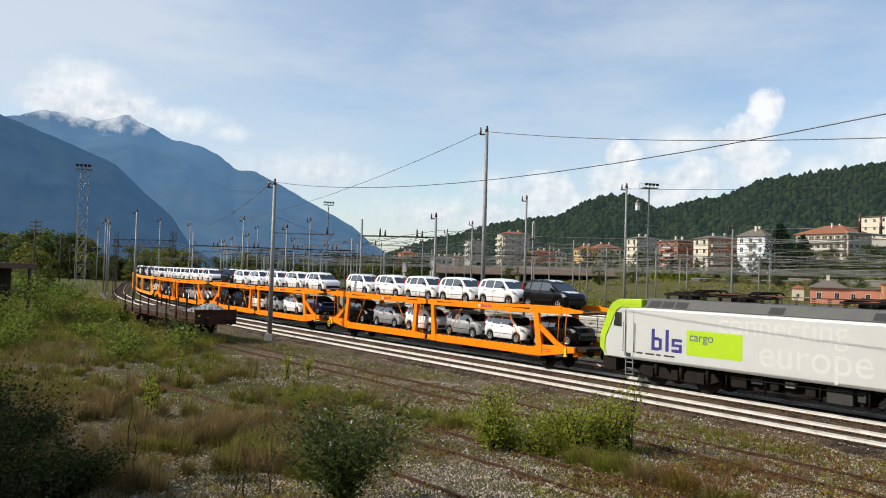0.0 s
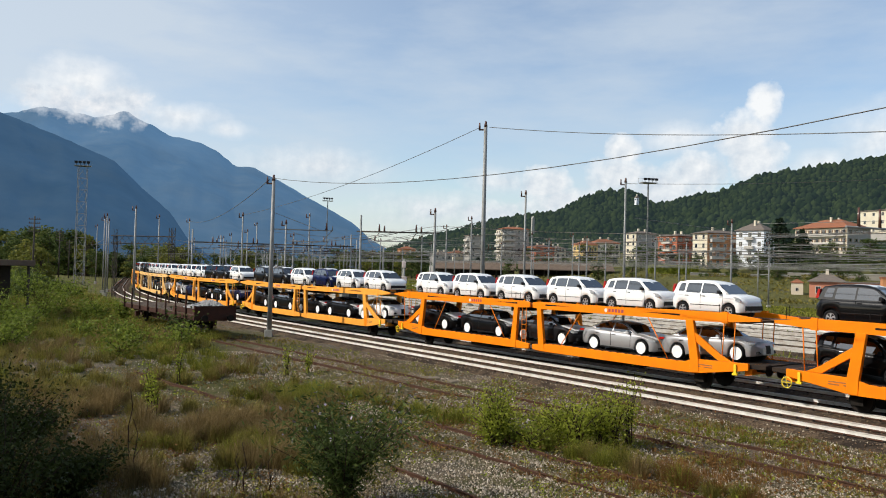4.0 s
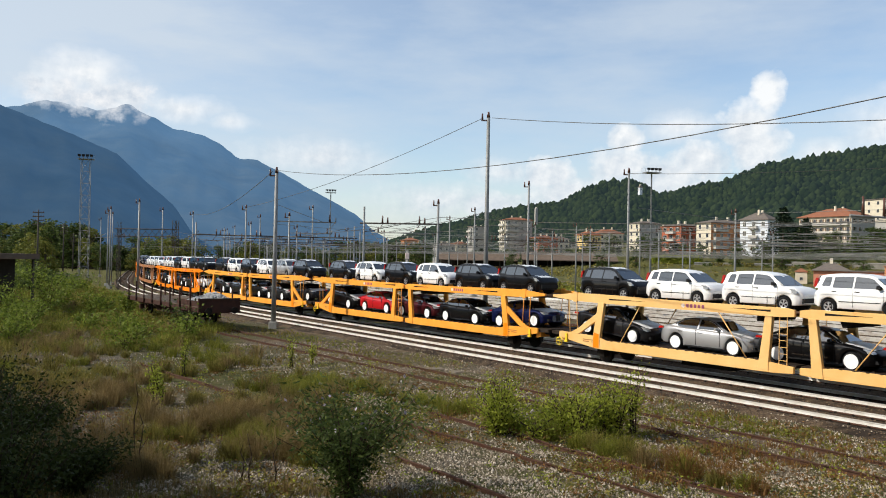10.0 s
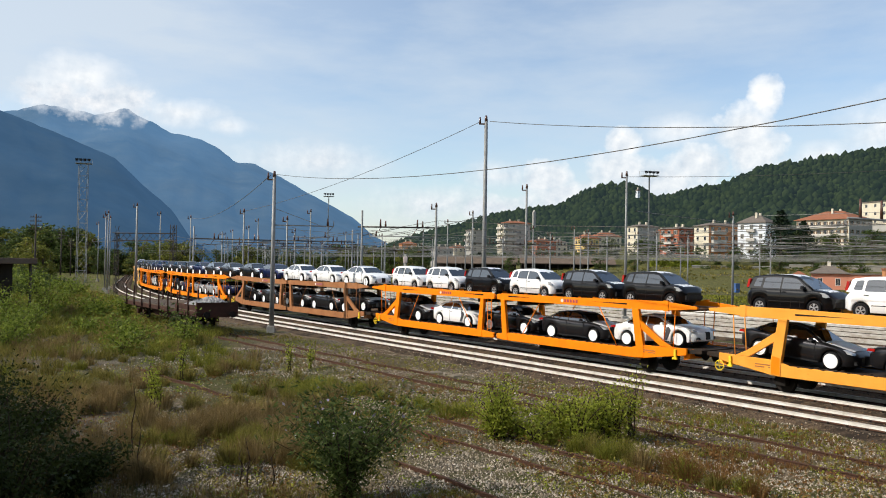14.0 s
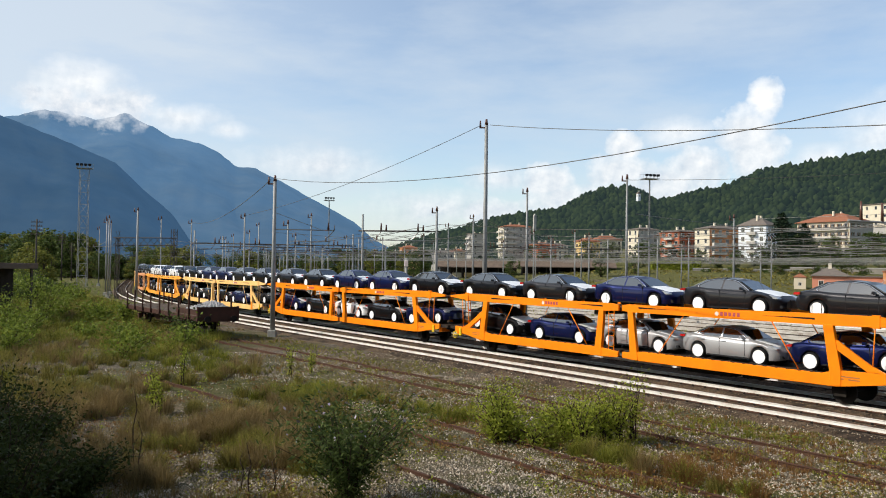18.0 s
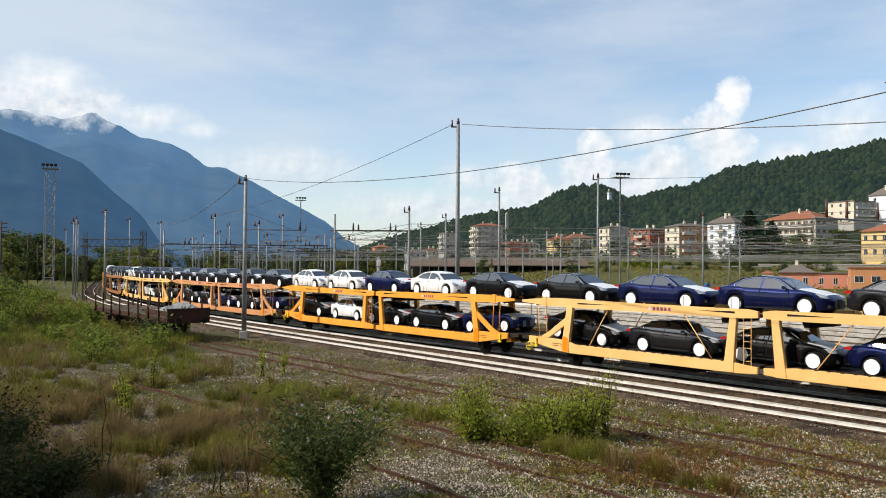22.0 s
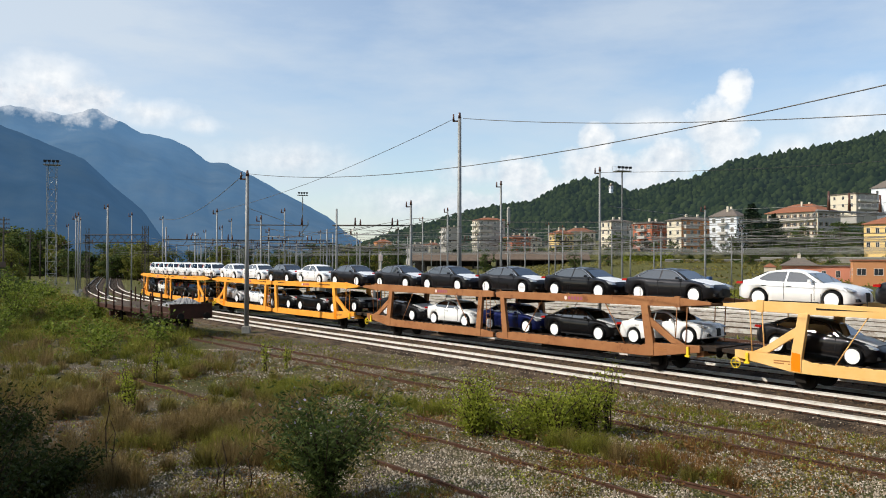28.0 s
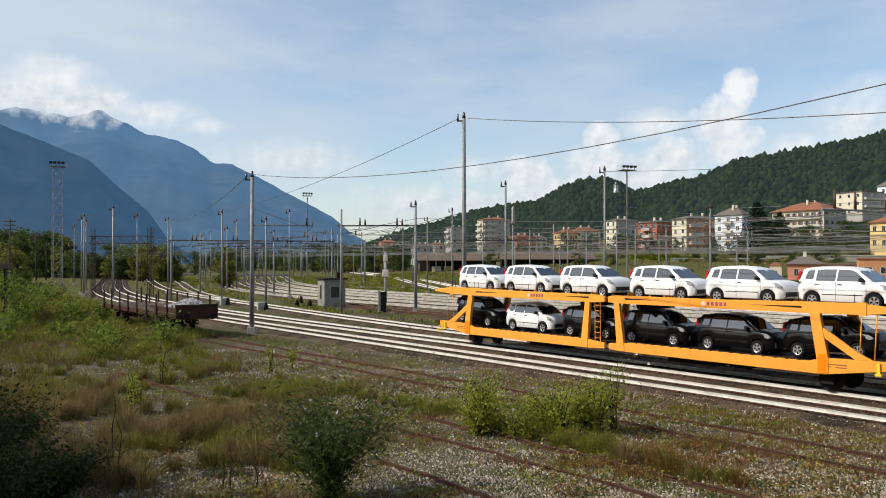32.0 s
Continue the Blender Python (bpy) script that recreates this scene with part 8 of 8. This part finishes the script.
def lattice_mast(name, label, x, y, top, w0, w1, mat, platform):
    root = thing(name, label, "floodlight mast", "floodlight masts", at=pose(x, y, -0.4, 0, 0, 15))
    bm = bmesh.new()
    n = max(4, int(top / 2.4))
    for sx in (-1, 1):
        for sy in (-1, 1):
            tube(bm, (sx * w0, sy * w0, 0), (sx * w1, sy * w1, top), 0.06, 0.04, 5)
    for i in range(n):
        u0, u1 = i / n, (i + 1) / n
        a, b = w0 + (w1 - w0) * u0, w0 + (w1 - w0) * u1
        for k in range(4):
            c0, c1 = ((-1, -1), (1, -1), (1, 1), (-1, 1))[k], ((1, -1), (1, 1), (-1, 1), (-1, -1))[k]
            tube(bm, (c0[0] * a, c0[1] * a, top * u0), (c1[0] * b, c1[1] * b, top * u1), 0.028, None, 4)
            tube(bm, (c0[0] * b, c0[1] * b, top * u1), (c1[0] * b, c1[1] * b, top * u1), 0.028, None, 4)
    part("lattice", bm, M[mat], root)
    part("platform", box_bm(-platform, platform, -platform * 0.6, platform * 0.6, top, top + 0.12), M[mat], root)
    for i in range(4):
        bm = bmesh.new()
        px = -platform + (i + 0.5) * platform / 2
        prism(bm, [(px - 0.25, top + 0.5), (px + 0.25, top + 0.5), (px + 0.3, top + 0.95), (px - 0.3, top + 0.95)], -platform * 0.6 - 0.3, -platform * 0.6 + 0.1)
        tube(bm, (px, -platform * 0.55, top + 0.1), (px, -platform * 0.55, top + 0.55), 0.04, None, 5)
        part("floodlight", bm, M["trim_black"], root)
    bm = bmesh.new()
    for i in range(5):
        px = -platform + i * platform / 2
        tube(bm, (px, platform * 0.6, top), (px, platform * 0.6, top + 1.1), 0.02, None, 4)
    tube(bm, (-platform, platform * 0.6, top + 1.1), (platform, platform * 0.6, top + 1.1), 0.02, None, 4)
    part("railing", bm, M[mat], root)


def build_masts():
    lattice_mast("floodlight_mast", "tall lattice floodlight mast beyond the tree line", -73.1, 159.8, 24.0, 0.85, 0.8, "galvanised", 1.5)
    lattice_mast("floodlight_mast", "slim tall floodlight mast over the town side", 42.7, 164.8, 24.0, 0.12, 0.08, "galvanised", 1.7)
    lattice_mast("floodlight_mast", "slim tall floodlight mast far up the yard", -33.8, 231.0, 24.0, 0.14, 0.1, "galvanised", 1.5)
    # left of the line
    left = ((-74.3, 170.2, 12.0), (-51.5, 120.5, 11.0), (-47.4, 111.7, 11.0), (-53.1, 125.9, 11.0), (-43.2, 120.5, 11.5), (-77.0, 236.7, 10.0), (-39.7, 124.0, 11.2), (-52.9, 193.6, 9.9), (-44.9, 168.3, 10.8))
    for i, (x, y, t) in enumerate(left):
        catenary_pole(x, y, t, 2.6 if i % 2 else 0, 12 + 180 * (i % 3 == 0), 0.095)
    catenary_pole(-39.84, 102.6, 11.5, 0, 0, 0.15)
    # the two tall masts before the yard, and those beside them
    catenary_pole(-12.0, 55.7, 10.6, 4.2, 8, 0.145, label="tall grey steel mast on a pale concrete foot beside the line")
    catenary_pole(2.93, 56.9, 15.0, 0, 0, 0.15, label="very tall grey steel mast behind the train")
    mid = ((-23.4, 92.5, 10.3), (-31.8, 135.4, 11.5), (-16.4, 82.8, 9.0), (-17.9, 106.2, 11.3), (-32.9, 201.0, 10.6), (-28.4, 184.9, 9.2), (-32.0, 129.8, 10.0), (-49.0, 216.7, 10.0), (-26.0, 217.2, 10.0), (-14.7, 238.4, 10.0), (-3.8, 147.4, 10.5), (0.6, 120.0, 11.0), (3.7, 231.4, 10.0), (-11.1, 142.6, 9.5), (-21.7, 115.4, 9.0))
    for i, (x, y, t) in enumerate(mid):
        catenary_pole(x, y, t, (0, 3.4, 4.4)[i % 3], 4 + 180 * (i % 2), 0.10)
    catenary_pole(-0.75, 76.0, 10.1, 6.4, 178, 0.13)
    town = ((3.9, 106.8, 11.5), (8.3, 79.6, 12.4), (13.1, 115.7, 10.0), (18.2, 134.8, 10.0), (20.6, 124.7, 10.5), (22.6, 123.5, 10.0), (16.85, 73.1, 13.1), (31.4, 127.8, 10.0), (33.3, 123.5, 10.0), (39.5, 127.8, 10.0), (31.8, 86.9, 10.5), (52.9, 127.9, 10.0), (26.0, 150.0, 10.0), (12.0, 160.0, 10.0), (45.0, 150.0, 9.5), (60.0, 150.0, 9.5), (5.0, 180.0, 10.0), (22.0, 190.0, 10.0))
    for i, (x, y, t) in enumerate(town):
        catenary_pole(x, y, t, (0, 3.0, 0, 4.0)[i % 4], 185 - 180 * (i % 3 == 1), 0.115)
    # more masts far up the curve
    for i in range(40):
        s, o = -150 - (i % 14) * 24, 14 + (i // 14) * 21 + 3 * math.sin(i * 1.9)
        p = line(s, o)
        if p.y > 95:
            catenary_pole(p.x, p.y, 9.6 + 0.8 * math.sin(i), 3.2 if i % 2 else 0, 10, 0.09)
    # telegraph poles at the edge of the woods
    for x, y, t in ((-60.7, 117.6, 11.0), (-83.2, 172.1, 11.0), (-101.5, 215.5, 10.0)):
        root = thing("telegraph_pole", "dark wooden telegraph pole with cross-arms", "pole", "telegraph poles", at=pose(x, y, 0))
        bm = bmesh.new()
        tube(bm, (0, 0, -0.5), (0, 0, t), 0.17, 0.11, 8)
        part("shaft", bm, M["dark_pole"], root)
        for k in range(4):
            part("cross_arm", box_bm(-0.85, 0.85, -0.06, 0.06, t - 0.5 - k * 0.6, t - 0.38 - k * 0.6), M["dark_pole"], root)
            bm = bmesh.new()
            for q in (-0.75, -0.4, 0.4, 0.75):
                tube(bm, (q, 0, t - 0.38 - k * 0.6), (q, 0, t - 0.2 - k * 0.6), 0.05, 0.03, 6)
            part("insulator", bm, M["insulator"], root)
    # portal across the curve
    root = thing("line_portal", "dark lattice portal that spans the curved tracks", "gantry", at=pose(-36.4, 106.5, -0.3, 0, 0, 168))
    for x, w in ((0.0, 0.55), (8.5, 0.25)):
        bm = bmesh.new()
        for sx in (-1, 1):
            for sy in (-1, 1):
                tube(bm, (x + sx * w / 2, sy * 0.3, 0), (x + sx * w / 2, sy * 0.3, 9.6 if x == 0 else 8.4), 0.05, None, 4)
        for k in range(12):
            z = k * 0.78
            tube(bm, (x - w / 2, -0.3, z), (x + w / 2, -0.3, z + 0.78), 0.03, None, 4)
            tube(bm, (x + w / 2, -0.3, z), (x - w / 2, -0.3, z + 0.78), 0.03, None, 4)
            tube(bm, (x - w / 2, 0.3, z), (x + w / 2, 0.3, z + 0.78), 0.03, None, 4)
        part("leg", bm, M["dark_pole"], root)
    bm = bmesh.new()
    for z in (7.4, 8.4):
        for yy in (-0.3, 0.3):
            tube(bm, (-0.3, yy, z), (9.0, yy, z), 0.06, None, 5)
    for k in range(9):
        tube(bm, (k, -0.3, 7.4), (k + 1, -0.3, 8.4), 0.03, None, 4)
        tube(bm, (k, 0.3, 8.4), (k + 1, 0.3, 7.4), 0.03, None, 4)
    part("beam", bm, M["dark_pole"], root)
    # slender beams that carry the wires across the fanned tracks
    for (x0, y0), (x1, y1), z in (((-31.6, 100.0), (-12.0, 104.0), 7.3), ((-35.0, 125.0), (-14.0, 129.5), 7.5), ((-39.0, 158.0), (-12.0, 163.0), 7.6), ((-7.9, 76.4), (-0.75, 76.0), 8.1), ((-44.0, 196.0), (-10.0, 200.0), 7.8), ((4.0, 110.0), (24.0, 116.0), 7.6)):
        L = math.hypot(x1 - x0, y1 - y0)
        root = thing("line_portal", "slender steel cross-beam with dark insulators over the yard tracks", "gantry", "cross-beams over the yard", at=pose(x0, y0, 0, 0, 0, math.degrees(math.atan2(y1 - y0, x1 - x0))))
        bm = bmesh.new()
        tube(bm, (-0.4, 0, z), (L + 0.4, 0, z), 0.085, None, 6)
        tube(bm, (-0.2, 0, z - 0.9), (L * 0.5, 0, z - 0.08), 0.03, None, 5)
        part("beam", bm, M["dark_pole"], root)
        for x in (0.0, L):
            bm = bmesh.new()
            tube(bm, (x, 0, -0.6), (x, 0, z + 1.6), 0.13, 0.09, 8)
            part("post", bm, M["galvanised"], root)
        n = max(2, int(L / 4.5))
        for k in range(n):
            x = (k + 0.5) * L / n
            bm = bmesh.new()
            tube(bm, (x, 0, z + 0.05), (x, 0, z + 0.75), 0.10, 0.06, 8)
            tube(bm, (x + 0.5, 0, z + 0.05), (x + 0.5, 0, z + 0.6), 0.10, 0.06, 8)
            tube(bm, (x, 0, z - 0.1), (x - 0.5, 0, z - 0.75), 0.035, None, 5)
            tube(bm, (x - 0.5, 0, z - 0.75), (x - 1.3, 0, z - 0.6), 0.03, None, 5)
            part("insulator", bm, M["insulator"], root)
    # beam with drop insulators over the near yard tracks
    root = thing("line_portal", "steel beam with brown insulators over the yard tracks", "gantry", at=pose(29.5, 57.0, 0, 0, 0, 27))
    bm = bmesh.new()
    tube(bm, (-0.6, 0, 8.45), (13.0, 0, 8.45), 0.09, None, 6)
    tube(bm, (13.0, 0, -0.5), (13.0, 0, 9.5), 0.16, None, 8)
    tube(bm, (-0.6, 0, 8.4), (-2.2, 0, 7.4), 0.03, None, 5)
    part("beam", bm, M["galvanised"], root)
    for x in (0.8, 3.2, 7.0):
        bm = bmesh.new()
        tube(bm, (x, 0, 8.5), (x, 0, 9.9), 0.12, 0.08, 10)
        part("insulator", bm, M["insulator"], root)


def build_wires():
    # along the masts before the yard
    wire((-12.1, 55.7, 10.8), (20.2, 5.2, 10.5), 1.95, 0.017)
    wire((11.6, 19.2, 9.35), (24.0, 4.0, 13.5), 0.4, 0.018)
    wire((3.2, 56.9, 15.0), (34.0, 8.9, 9.4), 1.3, 0.022)
    wire((2.4, 56.9, 14.9), (-23.4, 92.5, 10.4), 0.7, 0.022)
    wire((-12.3, 55.7, 10.7), (-39.7, 124.0, 11.2), 1.2, 0.025)
    wire((2.93, 56.9, 8.2), (-23.0, 118.0, 8.0), 1.0, 0.022)
    wire((2.93, 56.9, 8.2), (22.0, 124.0, 8.0), 1.0, 0.022)
    wire((16.85, 73.1, 13.0), (52.0, 66.0, 14.5), 0.5, 0.02)
    wire((3.9, 106.8, 11.4), (2.93, 56.9, 8.3), 0.8, 0.02)
    # contact and carrying wires over the tracks, span by span, with droppers
    for o in (-3.65, 0.0, 4.2, 20.8, 25.6, 30.2, 34.6, 39.4, 47.0, 54.0, 62.0):
        r = 0.013 if abs(o) < 10 else 0.018
        root = thing("contact_line", "overhead contact line with droppers above a track", "wire", "overhead lines")
        mat = M["wire" if abs(o) < 5 else "bright_wire"]
        f = fan(o) if o > 15 else (lambda q: o)
        s0 = -290.0 + (o * 7) % 20 if o < 45 else -80.0
        low, high, drop = [], [], bmesh.new()
        k = 0
        while s0 + k * 8 < 66:
            q, u = s0 + k * 8, (k % 6) / 6
            st = 0.25 * math.sin(k // 6 * 2.0)
            low.append(line(q, f(q) + st, 5.6))
            high.append(line(q, f(q), 7.05 - 3.6 * u * (1 - u)))
            chain(drop, [low[-1], high[-1]], r * 0.5, 3)
            k += 1
        for name, pts in (("contact_wire", low), ("carrying_wire", high)):
            bm = bmesh.new()
            chain(bm, pts, r, 4)
            part(name, bm, mat, root, fix=False)
        tagged(part("dropper", drop, mat, root, fix=False), kind="stuff")
    # cross-spans that hold them
    for s in (-34, -82, -130, -178, -226):
        for z, sag in ((8.3, 0.9), (6.2, 0.1)):
            if s == -34:
                wire(line(s, 11.0, z), line(s, 80, z + 1.0), sag, 0.02, "cross_span", "bright_wire")
            else:
                wire(line(s, 6.0, z), line(s, 78, z + 0.6), sag, 0.02, "cross_span", "bright_wire")
    for s, z in ((-60, 9.4), (-100, 9.2), (-20, 10.5), (10, 12.5)):
        wire(line(s - 30, 50, z), line(s + 120, 34, z + 1.5), 1.2, 0.022, "feeder_wire", "bright_wire")
    # feeder lines along the town edge
    for k in range(6):
        wire((-20 + k, 205 - k * 4, 7.5 + k * 0.7), (130, 120 + k * 3, 8.5 + k * 0.9), 1.6, 0.025, "feeder_wire", "bright_wire", 24)

forest_on_hill()
build_town()
build_yard_things()
build_masts()
build_wires()
build_plants()
build_flat_wagon()
build_loco()
build_train()
sleepers(near_track, NEAR_OFF, -330, 60)
sleepers(main_track, 0.0, -420, 60)
sleepers(loop_track, loop_off, -330, 60)
motions()
